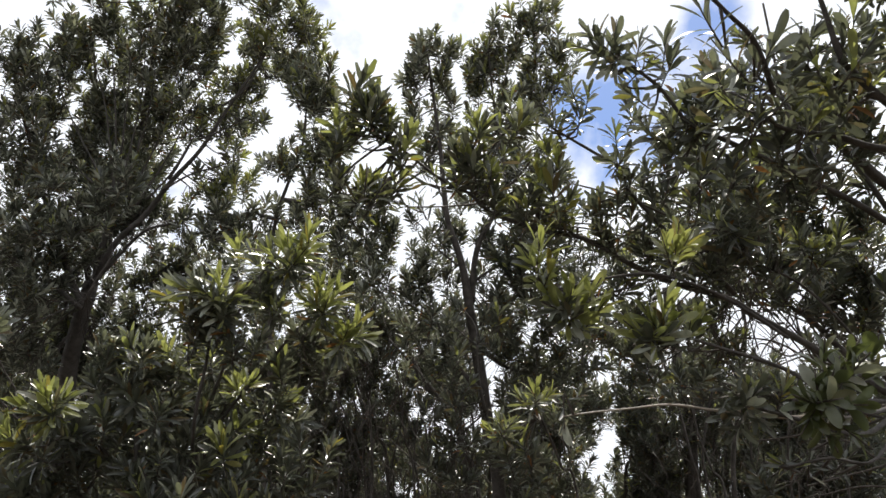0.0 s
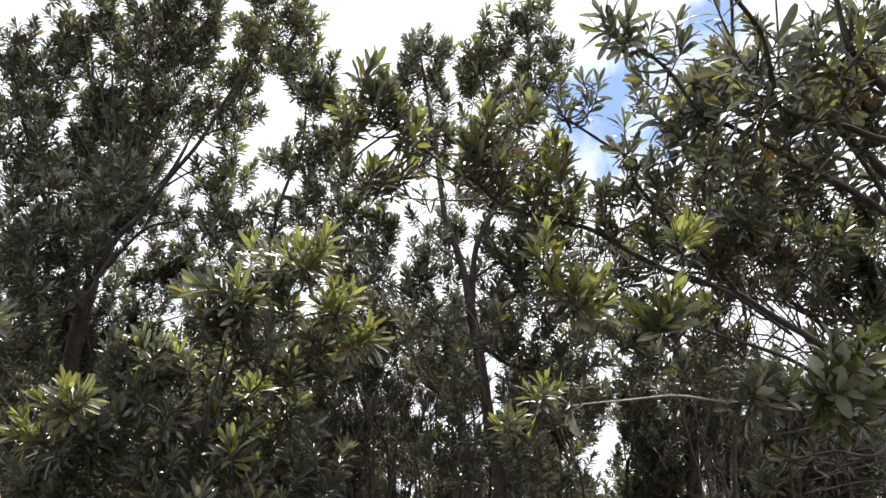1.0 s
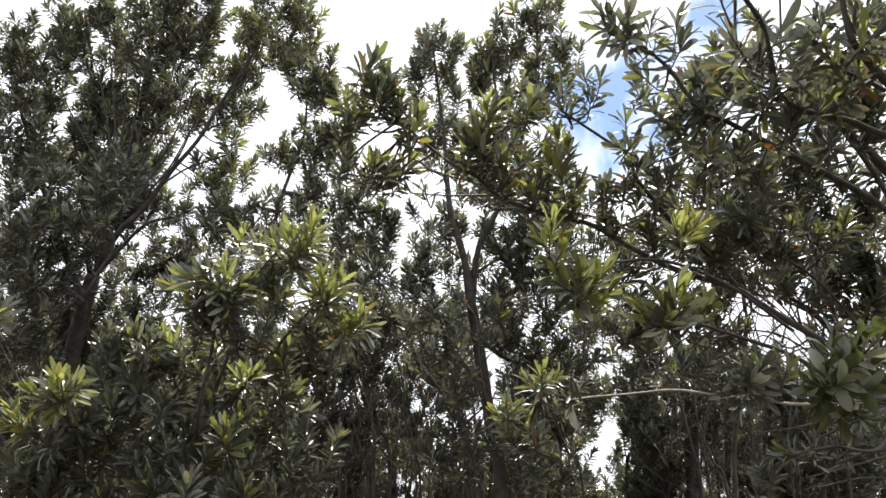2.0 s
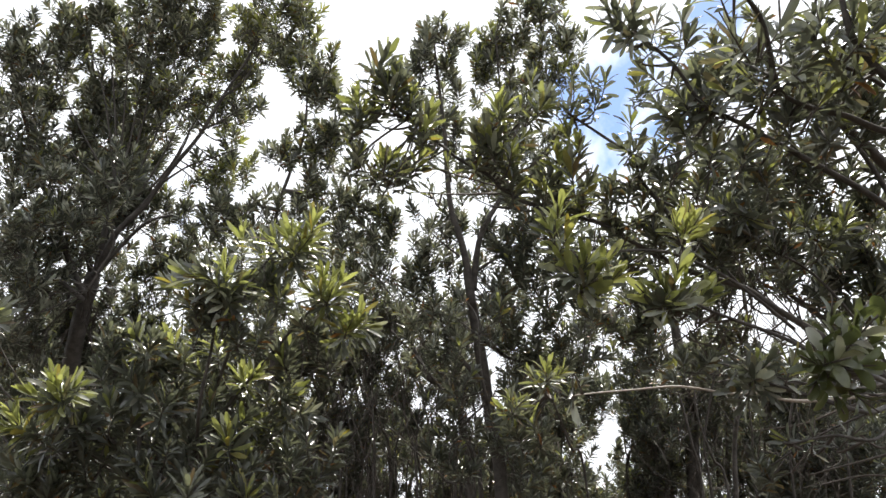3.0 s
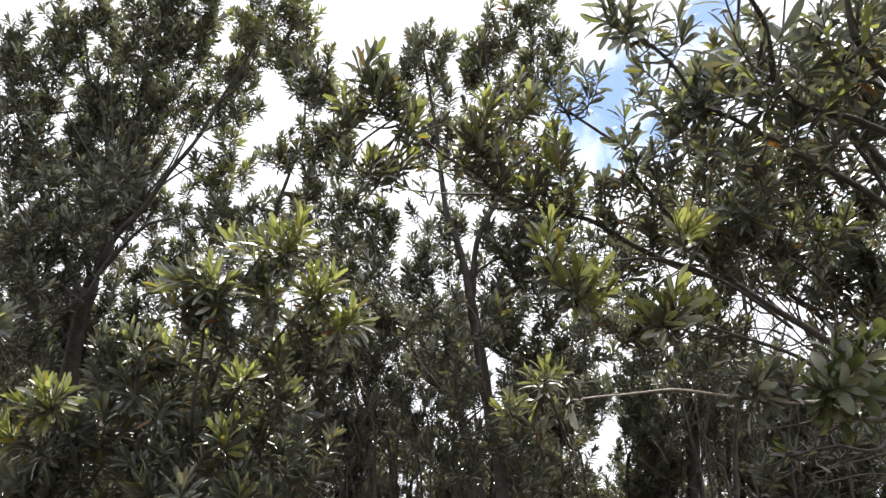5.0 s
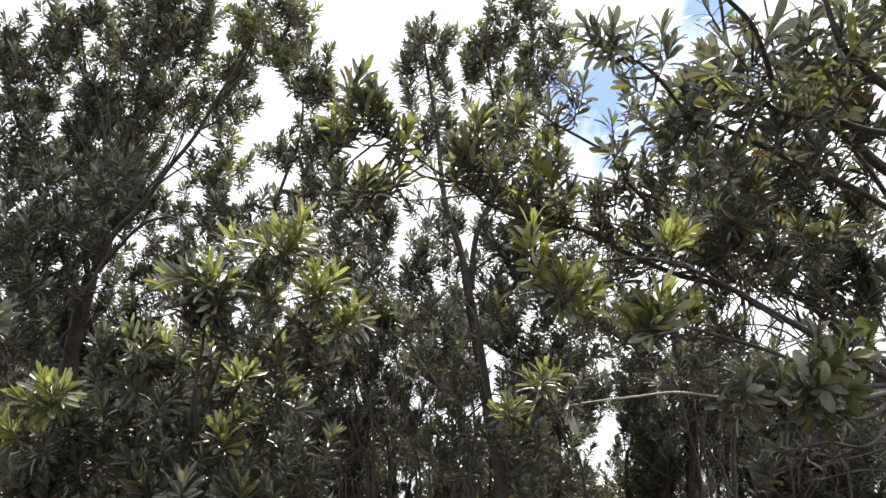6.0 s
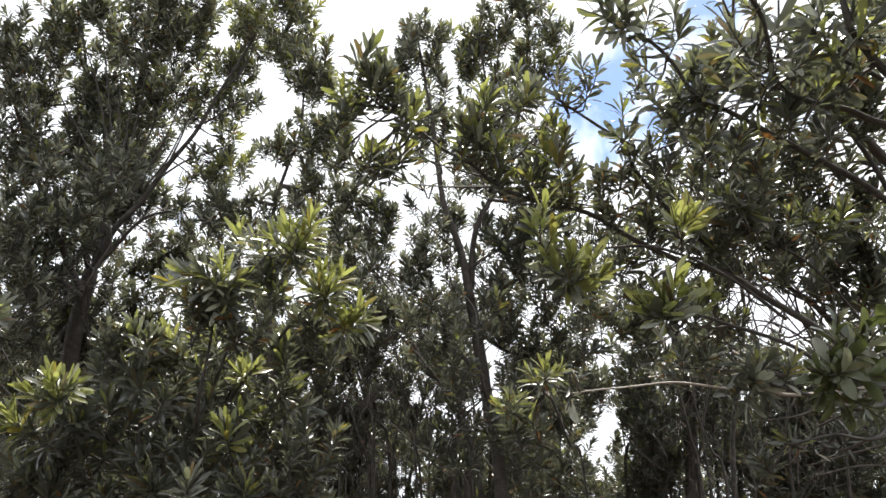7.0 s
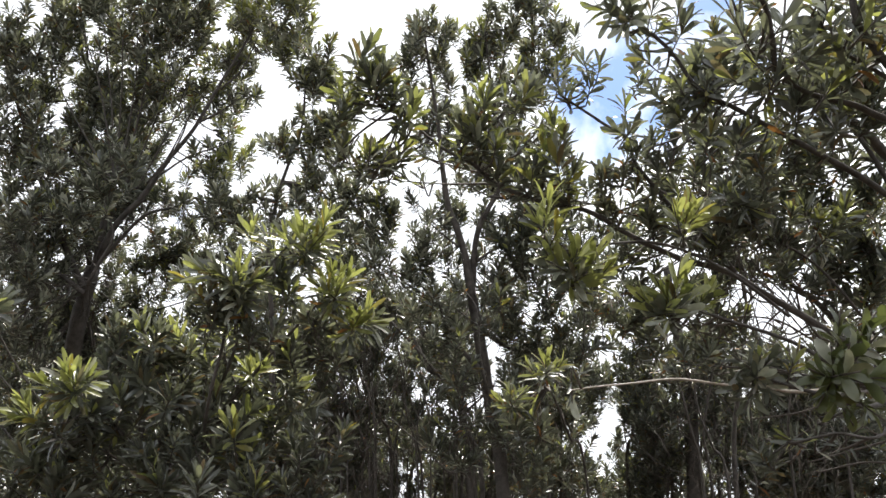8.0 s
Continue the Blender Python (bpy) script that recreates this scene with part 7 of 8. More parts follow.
shrub.branch([(3.4, 6.58, 0), (3.81, 6.92, 2.15), (3.75, 6.75, 2.62), (3.63, 6.52, 3.24)], 0.016, 0.004,
    clumps=[(3.65, 6.85, 1.84, 0.22), (3.77, 7.03, 2.11, 0.19), (3.72, 6.84, 2.4, 0.22), (3.61, 6.61, 2.65, 0.16), (3.78, 6.71, 2.94, 0.22), (3.5, 6.52, 2.85, 0.22)], size=0.07, young=0.05, name='stem', dense=1.23)

# a shrub of the thicket
shrub = Plant("shrub", (2.28, 8.46, 0), "dark leafy shrub deep in the thicket", "shrub", 55, "shrubs of the thicket")
shrub.branch([(2.28, 8.46, 0), (2.16, 8.32, 2.06), (2.09, 8.19, 2.44), (1.86, 8, 2.94)], 0.016, 0.004,
    clumps=[(2.04, 8.78, 1.69, 0.23), (1.91, 8.39, 1.88, 0.28), (2.07, 8.42, 1.92, 0.26), (2.36, 8.27, 2.53, 0.25), (2.26, 8.4, 2.63, 0.25), (1.58, 7.97, 2.79, 0.27)], size=0.085, young=0.04, name='stem', dense=1.04)
shrub.branch([(2.37, 8.47, 0), (2.59, 8.36, 2.08), (2.57, 8.21, 2.48), (2.43, 8.02, 3.01)], 0.016, 0.004,
    clumps=[(2.91, 8.42, 1.62, 0.22), (2.49, 8.37, 2.09, 0.24), (2.99, 8.62, 2.13, 0.3), (2.32, 8.44, 2.64, 0.31), (2.71, 7.84, 3.02, 0.25)], size=0.085, young=0.04, name='stem', dense=1.04)
shrub.branch([(2.41, 8.41, 0), (2.73, 8.12, 2.08), (2.66, 7.98, 2.48), (2.61, 7.79, 3.01)], 0.016, 0.004,
    clumps=[(2.84, 8.12, 1.57, 0.22), (2.7, 8.37, 1.67, 0.24), (3.03, 8.11, 2.3, 0.28), (2.9, 8.23, 2.26, 0.28), (2.79, 7.99, 2.5, 0.23), (2.85, 8.17, 2.8, 0.29)], size=0.085, young=0.04, name='stem', dense=1.04)

# a shrub of the thicket
shrub = Plant("shrub", (3.24, 8.37, 0), "dark leafy shrub deep in the thicket", "shrub", 56, "shrubs of the thicket")
shrub.branch([(3.24, 8.37, 0), (3.17, 8.19, 2.2), (3.2, 8.01, 2.7), (2.99, 7.76, 3.38)], 0.016, 0.004,
    clumps=[(3.53, 8.48, 1.81, 0.28), (3.31, 8.27, 2.23, 0.27), (2.96, 8.06, 2.66, 0.23), (3.24, 8.3, 2.52, 0.28), (3.39, 7.89, 2.96, 0.25), (2.83, 7.64, 3.05, 0.26)], size=0.085, young=0.04, name='stem', dense=1.04)
shrub.branch([(3.33, 8.41, 0), (3.68, 8.38, 2.1), (3.63, 8.23, 2.52), (3.83, 8.03, 3.07)], 0.016, 0.004,
    clumps=[(3.65, 8.26, 1.69, 0.29), (3.24, 8.05, 2.27, 0.25), (4.09, 8.45, 2.36, 0.23), (3.47, 8.3, 2.52, 0.24), (3.9, 8.17, 2.68, 0.3), (3.89, 8.26, 3.02, 0.28)], size=0.085, young=0.04, name='stem', dense=1.04)
shrub.branch([(3.41, 8.43, 0), (4.01, 8.43, 2.22), (4.07, 8.23, 2.75), (4.23, 7.98, 3.46)], 0.016, 0.004,
    clumps=[(3.81, 8.44, 1.96, 0.23), (4.23, 8.69, 2.04, 0.27), (3.98, 8.42, 2.55, 0.3), (4.07, 8.29, 2.66, 0.22), (4.55, 8.31, 3.05, 0.25)], size=0.085, young=0.04, name='stem', dense=1.04)

# a shrub of the thicket
shrub = Plant("shrub", (4.49, 8.65, 0), "dark leafy shrub deep in the thicket", "shrub", 57, "shrubs of the thicket")
shrub.branch([(4.49, 8.65, 0), (4.44, 8.5, 2.1), (4.45, 8.35, 2.5), (4.33, 8.16, 3.05)], 0.016, 0.004,
    clumps=[(4.41, 8.74, 1.77, 0.24), (4.03, 8.41, 1.83, 0.23), (4.7, 8.34, 2.28, 0.29), (4.1, 8.13, 2.61, 0.31), (4.58, 8.15, 2.65, 0.28)], size=0.085, young=0.04, name='stem', dense=1.04)
shrub.branch([(4.51, 8.54, 0), (4.6, 8.04, 2.08), (4.54, 7.9, 2.47), (4.65, 7.71, 2.99)], 0.016, 0.004,
    clumps=[(4.69, 8.2, 1.87, 0.23), (4.19, 7.84, 2.19, 0.24), (4.67, 8.02, 2.46, 0.26), (4.6, 8.06, 2.51, 0.26), (4.81, 7.99, 2.77, 0.27)], size=0.085, young=0.04, name='stem', dense=1.04)
# a shrub of the thicket
shrub = Plant("shrub", (-4.13, 7.14, 0), "shaded shrub of thin upright stems and dark narrow leaves", "shrub", 58, "shrubs of the thicket")
shrub.branch([(-4.13, 7.14, 0), (-4.05, 6.92, 2.26), (-3.97, 6.71, 2.84), (-3.86, 6.43, 3.61)], 0.016, 0.004,
    clumps=[(-4, 7.08, 1.61, 0.21), (-4.3, 6.99, 2.04, 0.21), (-4.14, 6.78, 2.59, 0.23), (-4.02, 6.55, 2.72, 0.23), (-4.08, 6.55, 3.24, 0.19)], size=0.07, young=0.05, name='stem', dense=1.23)
shrub.branch([(-3.98, 6.97, 0), (-3.52, 6.29, 2.15), (-3.56, 6.12, 2.63), (-3.47, 5.88, 3.27)], 0.016, 0.004,
    clumps=[(-3.36, 6.44, 1.54, 0.15), (-3.38, 6.45, 2.06, 0.19), (-3.67, 6.28, 2.28, 0.19), (-3.5, 6.32, 2.47, 0.2), (-3.67, 6.45, 2.58, 0.15), (-3.34, 6.21, 2.89, 0.22), (-3.1, 5.78, 2.91, 0.21)], size=0.07, young=0.05, name='stem', dense=1.23)
shrub.branch([(-3.9, 6.93, 0), (-3.22, 6.16, 2.09), (-3.27, 6.01, 2.52), (-3.29, 5.8, 3.08)], 0.016, 0.004,
    clumps=[(-3.03, 6.18, 1.59, 0.19), (-3.45, 6.25, 2.13, 0.2), (-3.3, 6.32, 2.43, 0.2), (-3.37, 5.72, 2.6, 0.15), (-3.09, 5.94, 2.81, 0.19)], size=0.07, young=0.05, name='stem', dense=1.23)

# a shrub of the thicket
shrub = Plant("shrub", (-3.1, 6.39, 0), "shaded shrub of thin upright stems and dark narrow leaves", "shrub", 59, "shrubs of the thicket")
shrub.branch([(-3.1, 6.39, 0), (-3.03, 6.22, 2.12), (-3, 6.05, 2.57), (-2.87, 5.84, 3.16)], 0.016, 0.004,
    clumps=[(-2.85, 6.09, 1.74, 0.19), (-3.02, 6.53, 1.85, 0.19), (-3.27, 6.38, 2.26, 0.16), (-2.71, 6, 2.51, 0.17), (-2.73, 6.12, 2.87, 0.21), (-2.9, 5.71, 2.77, 0.14)], size=0.07, young=0.05, name='stem', dense=1.23)
shrub.branch([(-3.13, 6.5, 0), (-3.14, 6.69, 2.1), (-3.13, 6.54, 2.52), (-2.94, 6.33, 3.08)], 0.016, 0.004,
    clumps=[(-3.05, 6.82, 1.61, 0.17), (-3.21, 6.69, 1.98, 0.22), (-2.85, 6.49, 2.12, 0.15), (-2.95, 6.46, 2.3, 0.16), (-3.21, 6.73, 2.73, 0.19), (-2.91, 6.37, 3, 0.18)], size=0.07, young=0.05, name='stem', dense=1.23)
shrub.branch([(-3.08, 6.53, 0), (-3.11, 6.82, 2.04), (-3.22, 6.68, 2.42), (-3.33, 6.5, 2.91)], 0.016, 0.004,
    clumps=[(-2.91, 6.76, 1.83, 0.22), (-3.21, 6.6, 1.8, 0.18), (-3.02, 6.54, 2.19, 0.17), (-2.82, 6.53, 2.24, 0.15), (-3.49, 6.79, 2.32, 0.18), (-2.95, 6.42, 2.7, 0.22), (-3.28, 6.63, 2.93, 0.23)], size=0.07, young=0.05, name='stem', dense=1.23)

# a shrub of the thicket
shrub = Plant("shrub", (-2.85, 7.01, 0), "shaded shrub of thin upright stems and dark narrow leaves", "shrub", 60, "shrubs of the thicket")
shrub.branch([(-2.85, 7.01, 0), (-2.82, 6.89, 2.02), (-2.77, 6.76, 2.37), (-2.75, 6.6, 2.83)], 0.016, 0.004,
    clumps=[(-2.62, 7.09, 1.87, 0.17), (-3.03, 7.2, 2.02, 0.22), (-3.12, 7.2, 2.03, 0.19), (-2.65, 6.62, 2.13, 0.2), (-2.71, 6.49, 2.38, 0.16), (-2.37, 6.43, 2.5, 0.19)], size=0.07, young=0.05, name='stem', dense=1.23)
shrub.branch([(-2.77, 7.01, 0), (-2.49, 6.85, 2.15), (-2.38, 6.67, 2.62), (-2.34, 6.44, 3.25)], 0.016, 0.004,
    clumps=[(-2.44, 7.04, 1.75, 0.19), (-2.44, 7.07, 2.02, 0.16), (-2.82, 7, 2.34, 0.18), (-2.66, 6.92, 2.24, 0.23), (-2.52, 6.93, 2.53, 0.16), (-2.62, 6.84, 3.01, 0.16), (-2.15, 6.3, 3.23, 0.22)], size=0.07, young=0.05, name='stem', dense=1.23)
shrub.branch([(-2.72, 6.94, 0), (-2.32, 6.57, 2.1), (-2.3, 6.42, 2.53), (-2.27, 6.21, 3.1)], 0.016, 0.004,
    clumps=[(-2.38, 6.81, 1.7, 0.22), (-2.07, 6.5, 2.1, 0.21), (-2.43, 6.37, 2.18, 0.18), (-2.16, 6.69, 2.65, 0.21), (-2.34, 6.16, 2.85, 0.19)], size=0.07, young=0.05, name='stem', dense=1.23)

# a shrub of the thicket
shrub = Plant("shrub", (-2.02, 6.54, 0), "shaded shrub of thin upright stems and dark narrow leaves", "shrub", 61, "shrubs of the thicket")
shrub.branch([(-2.02, 6.54, 0), (-1.98, 6.4, 2.06), (-2.02, 6.26, 2.44), (-1.89, 6.07, 2.96)], 0.016, 0.004,
    clumps=[(-1.91, 6.26, 1.79, 0.14), (-1.97, 6.71, 1.86, 0.22), (-2.36, 6.66, 2.16, 0.16), (-2.03, 6.29, 2.15, 0.16), (-2.18, 6.56, 2.46, 0.22), (-1.96, 6.39, 2.61, 0.2), (-1.81, 6.21, 2.84, 0.18)], size=0.07, young=0.05, name='stem', dense=1.23)
shrub.branch([(-2.04, 6.62, 0), (-2.04, 6.69, 2.2), (-1.95, 6.5, 2.73), (-1.89, 6.24, 3.43)], 0.016, 0.004,
    clumps=[(-2.27, 6.89, 1.59, 0.15), (-1.77, 6.73, 1.89, 0.19), (-1.87, 6.83, 2.47, 0.23), (-2.15, 6.22, 2.75, 0.19), (-2.23, 6.46, 2.89, 0.18), (-2.12, 6.56, 3.24, 0.19)], size=0.07, young=0.05, name='stem', dense=1.23)
shrub.branch([(-1.96, 6.51, 0), (-1.69, 6.27, 2.12), (-1.61, 6.11, 2.56), (-1.52, 5.89, 3.15)], 0.016, 0.004,
    clumps=[(-1.85, 6.41, 1.86, 0.15), (-2, 6.47, 2, 0.2), (-1.72, 6.58, 2.02, 0.22), (-1.85, 6.1, 2.21, 0.15), (-1.84, 6.2, 2.43, 0.17), (-1.47, 6.14, 2.72, 0.16), (-1.49, 5.96, 2.97, 0.2)], size=0.07, young=0.05, name='stem', dense=1.23)

# a shrub of the thicket
shrub = Plant("shrub", (-1.81, 7.27, 0), "shaded shrub of thin upright stems and dark narrow leaves", "shrub", 62, "shrubs of the thicket")
shrub.branch([(-1.81, 7.27, 0), (-1.71, 7.12, 2.08), (-1.61, 6.97, 2.48), (-1.49, 6.78, 3.01)], 0.016, 0.004,
    clumps=[(-1.51, 7.46, 1.6, 0.21), (-1.77, 7.38, 2.12, 0.19), (-1.72, 7.29, 2.49, 0.22), (-1.54, 7.03, 2.56, 0.2), (-1.52, 7.08, 2.87, 0.24)], size=0.07, young=0.05, name='stem', dense=1.23)
# a shrub of the thicket
shrub = Plant("shrub", (-4.66, 8.16, 0), "dark leafy shrub deep in the thicket", "shrub", 63, "shrubs of the thicket")
shrub.branch([(-4.66, 8.16, 0), (-4.6, 7.97, 2.22), (-4.55, 7.77, 2.76), (-4.48, 7.51, 3.47)], 0.016, 0.004,
    clumps=[(-4.29, 7.9, 1.87, 0.27), (-4.68, 7.89, 2.16, 0.24), (-4.93, 7.99, 2.5, 0.27), (-4.67, 7.87, 2.69, 0.23), (-4.23, 7.68, 2.93, 0.29), (-4.55, 7.41, 3.12, 0.27)], size=0.085, young=0.04, name='stem', dense=1.04)
shrub.branch([(-4.68, 8.35, 0), (-4.84, 8.65, 2.39), (-4.98, 8.4, 3.07), (-5.02, 8.07, 3.98)], 0.016, 0.004,
    clumps=[(-4.98, 8.85, 1.79, 0.3), (-4.89, 8.43, 2.15, 0.27), (-5, 8.59, 2.44, 0.26), (-5.23, 8.49, 2.92, 0.3), (-4.93, 8.08, 3.36, 0.23), (-4.54, 8.09, 3.44, 0.31)], size=0.085, young=0.04, name='stem', dense=1.04)
shrub.branch([(-4.63, 8.34, 0), (-4.56, 8.71, 2.2), (-4.49, 8.53, 2.71), (-4.55, 8.28, 3.38)], 0.016, 0.004,
    clumps=[(-5.06, 9.21, 1.51, 0.24), (-4.62, 8.68, 2.27, 0.27), (-4.83, 8.51, 2.4, 0.23), (-4.36, 8.5, 2.61, 0.24), (-4.14, 8.19, 3.2, 0.24)], size=0.085, young=0.04, name='stem', dense=1.04)

# a shrub of the thicket
shrub = Plant("shrub", (-4.21, 8.94, 0), "dark leafy shrub deep in the thicket", "shrub", 64, "shrubs of the thicket")
shrub.branch([(-4.21, 8.94, 0), (-4.17, 8.75, 2.24), (-4.11, 8.55, 2.79), (-4.07, 8.28, 3.53)], 0.016, 0.004,
    clumps=[(-4.23, 8.96, 1.87, 0.27), (-4.18, 8.61, 2.24, 0.25), (-4.39, 8.84, 2.47, 0.31), (-3.81, 8.65, 2.74, 0.25), (-4.23, 8.43, 3.06, 0.28)], size=0.085, young=0.04, name='stem', dense=1.04)
shrub.branch([(-4.12, 8.95, 0), (-3.72, 8.81, 2.2), (-3.61, 8.62, 2.7), (-3.46, 8.38, 3.37)], 0.016, 0.004,
    clumps=[(-4.05, 9.14, 1.62, 0.28), (-3.88, 8.91, 1.89, 0.25), (-3.7, 8.69, 2.44, 0.25), (-3.52, 8.95, 2.32, 0.32), (-3.15, 8.35, 2.82, 0.24), (-3.23, 8.26, 3.06, 0.25), (-3.2, 8.44, 3.35, 0.25)], size=0.085, young=0.04, name='stem', dense=1.04)
shrub.branch([(-4.03, 8.84, 0), (-3.44, 8.32, 2.23), (-3.42, 8.12, 2.77), (-3.39, 7.86, 3.49)], 0.016, 0.004,
    clumps=[(-3.28, 8.49, 1.62, 0.26), (-3.12, 8.23, 1.94, 0.29), (-3.16, 8.37, 2.46, 0.28), (-3.6, 8.45, 2.42, 0.3), (-3.07, 7.85, 2.93, 0.26), (-3.13, 8.11, 3.04, 0.28), (-3.79, 8.14, 3.13, 0.29)], size=0.085, young=0.04, name='stem', dense=1.04)

# a shrub of the thicket
shrub = Plant("shrub", (-2.91, 8.07, 0), "dark leafy shrub deep in the thicket", "shrub", 65, "shrubs of the thicket")
shrub.branch([(-2.91, 8.07, 0), (-2.83, 7.85, 2.3), (-2.79, 7.63, 2.9), (-2.66, 7.33, 3.71)], 0.016, 0.004,
    clumps=[(-2.88, 7.88, 1.94, 0.24), (-3.13, 8.2, 2.06, 0.27), (-3.07, 7.88, 2.66, 0.27), (-2.81, 7.58, 3.15, 0.24), (-2.43, 7.66, 3.4, 0.29)], size=0.085, young=0.04, name='stem', dense=1.04)
shrub.branch([(-2.88, 8.23, 0), (-2.69, 8.5, 2.29), (-2.56, 8.28, 2.89), (-2.49, 7.99, 3.68)], 0.016, 0.004,
    clumps=[(-2.77, 8.72, 1.71, 0.26), (-2.86, 8.63, 2.05, 0.28), (-2.4, 8.2, 2.42, 0.23), (-2.57, 8.31, 2.95, 0.24), (-2.49, 8.28, 3.38, 0.24)], size=0.085, young=0.04, name='stem', dense=1.04)
shrub.branch([(-2.72, 8.07, 0), (-2.11, 7.88, 2.2), (-2.02, 7.7, 2.71), (-1.98, 7.45, 3.38)], 0.016, 0.004,
    clumps=[(-1.86, 7.96, 1.55, 0.26), (-1.97, 7.95, 2.1, 0.29), (-2.26, 7.96, 2.33, 0.25), (-2.45, 7.87, 2.99, 0.26), (-2.28, 7.67, 3.27, 0.24)], size=0.085, young=0.04, name='stem', dense=1.04)

# a shrub of the thicket
shrub = Plant("shrub", (-1.99, 8.14, 0), "dark leafy shrub deep in the thicket", "shrub", 66, "shrubs of the thicket")
shrub.branch([(-1.99, 8.14, 0), (-1.89, 7.91, 2.34), (-1.89, 7.67, 2.98), (-1.66, 7.36, 3.84)], 0.016, 0.004,
    clumps=[(-2.19, 8.09, 1.63, 0.24), (-1.76, 8.07, 2.14, 0.22), (-1.76, 8.06, 2.58, 0.25), (-1.79, 7.63, 2.7, 0.22), (-1.79, 8.02, 2.85, 0.27), (-1.78, 7.4, 3.48, 0.24), (-2.06, 7.6, 3.88, 0.3)], size=0.085, young=0.04, name='stem', dense=1.04)


def sway(key, rows):
    """Swings the branches of that key in the wind. Rows: seconds, and how far their ends move sideways and upwards, in metres."""
    for ob, at, arm, gain in SWAYED[key]:
        poses = []
        for t, right, rise in rows:
            d = (Vector((1, 0, 0)) * right + Vector((0, -0.34, 0.94)) * rise) * gain
            turn = arm.cross(d) / arm.length_squared
            slip = arm * (arm.dot(d) / arm.length_squared)
            angle = turn.length
            r = Matrix.Rotation(angle, 4, turn / angle) if angle > 1e-6 else Matrix.Identity(4)
            poses.append((t, Matrix.Translation(at + slip * 0.7) @ r))
        walk(ob, poses)


# ---- wind ----
def motions():
    sway("tall_top", [(0, 0.042, -0.034), (0.5, 0.043, -0.017), (1, 0.007, 0.003), (1.5, -0.000, 0.000), (3, -0.004, 0.011), (3.5, -0.015, 0.019), (4, -0.024, 0.014), (4.5, -0.006, 0.017), (6, -0.012, 0.015), (6.5, -0.015, 0.026), (7, 0.002, 0.009), (7.5, -0.004, 0.014), (8, -0.023, 0.030)])
    sway("tall_side", [(0, 0.039, -0.015), (0.5, 0.040, -0.012), (1, 0.019, -0.010), (1.5, -0.000, 0.000), (3, 0.008, 0.003), (3.5, -0.011, -0.002), (4, -0.018, 0.000), (4.5, -0.016, 0.004), (6, -0.022, 0.005), (6.5, -0.014, 0.006), (7, -0.014, 0.007), (7.5, -0.007, 0.006), (8, -0.011, 0.011)])
    sway("slim_top", [(0, -0.001, -0.000), (0.5, 0.027, 0.001), (1, 0.018, -0.001), (1.5, 0.000, 0.000), (3, 0.010, 0.014), (3.5, 0.014, 0.001), (4, 0.000, -0.005), (4.5, -0.010, 0.016), (6, 0.007, 0.002), (6.5, -0.002, 0.001), (7, -0.007, 0.014), (7.5, 0.010, 0.019), (8, 0.008, 0.007)])
    sway("mid_top", [(0, -0.019, 0.044), (0.5, -0.054, 0.041), (1, -0.069, 0.021), (1.5, 0.000, 0.000), (3, 0.016, 0.070), (3.5, -0.015, 0.062), (4, -0.049, 0.048), (4.5, -0.053, 0.020), (6, -0.025, 0.057), (6.5, -0.038, 0.051), (7, -0.070, 0.045), (7.5, -0.048, 0.031), (8, -0.033, 0.037)])
    sway("mid_top2", [(0, 0.023, 0.075), (0.5, -0.030, 0.069), (1, -0.034, 0.038), (1.5, 0.000, 0.000), (3, 0.068, 0.099), (3.5, 0.032, 0.120), (4, -0.008, 0.074), (4.5, -0.012, 0.047), (6, 0.022, 0.095), (6.5, 0.002, 0.081), (7, -0.024, 0.072), (7.5, -0.014, 0.040), (8, 0.007, 0.040)])
    sway("front_high", [(0, -0.017, -0.012), (0.5, 0.039, -0.042), (1, 0.041, -0.023), (1.5, 0.000, 0.000), (3, -0.006, 0.002), (3.5, 0.009, -0.012), (4, -0.022, -0.007), (4.5, -0.050, 0.009), (6, -0.035, 0.013), (6.5, -0.039, 0.013), (7, -0.006, -0.004), (7.5, 0.028, -0.013), (8, 0.039, -0.015)])
    sway("front_mid", [(0, -0.023, -0.013), (0.5, 0.037, -0.036), (1, 0.039, -0.016), (1.5, 0.000, -0.000), (3, -0.011, 0.008), (3.5, 0.005, -0.008), (4, -0.028, -0.010), (4.5, -0.058, 0.007), (6, -0.045, 0.014), (6.5, -0.047, 0.012), (7, -0.013, -0.004), (7.5, 0.025, -0.008), (8, 0.040, -0.011)])
    sway("front_side", [(0, -0.009, -0.013), (0.5, 0.039, -0.047), (1, 0.039, -0.033), (1.5, 0.000, 0.000), (3, 0.001, -0.008), (3.5, 0.012, -0.019), (4, -0.011, -0.007), (4.5, -0.034, 0.009), (6, -0.020, 0.009), (6.5, -0.026, 0.010), (7, 0.003, -0.008), (7.5, 0.029, -0.022), (8, 0.033, -0.020)])
    sway("front_low", [(0, -0.011, -0.013), (0.5, 0.026, -0.035), (1, 0.032, -0.026), (1.5, 0.000, -0.000), (3, 0.003, -0.015), (3.5, 0.011, -0.019), (4, -0.010, -0.011), (4.5, -0.019, -0.003), (6, -0.013, -0.002), (6.5, -0.021, 0.001), (7, 0.002, -0.009), (7.5, 0.017, -0.013), (8, 0.026, -0.013)])
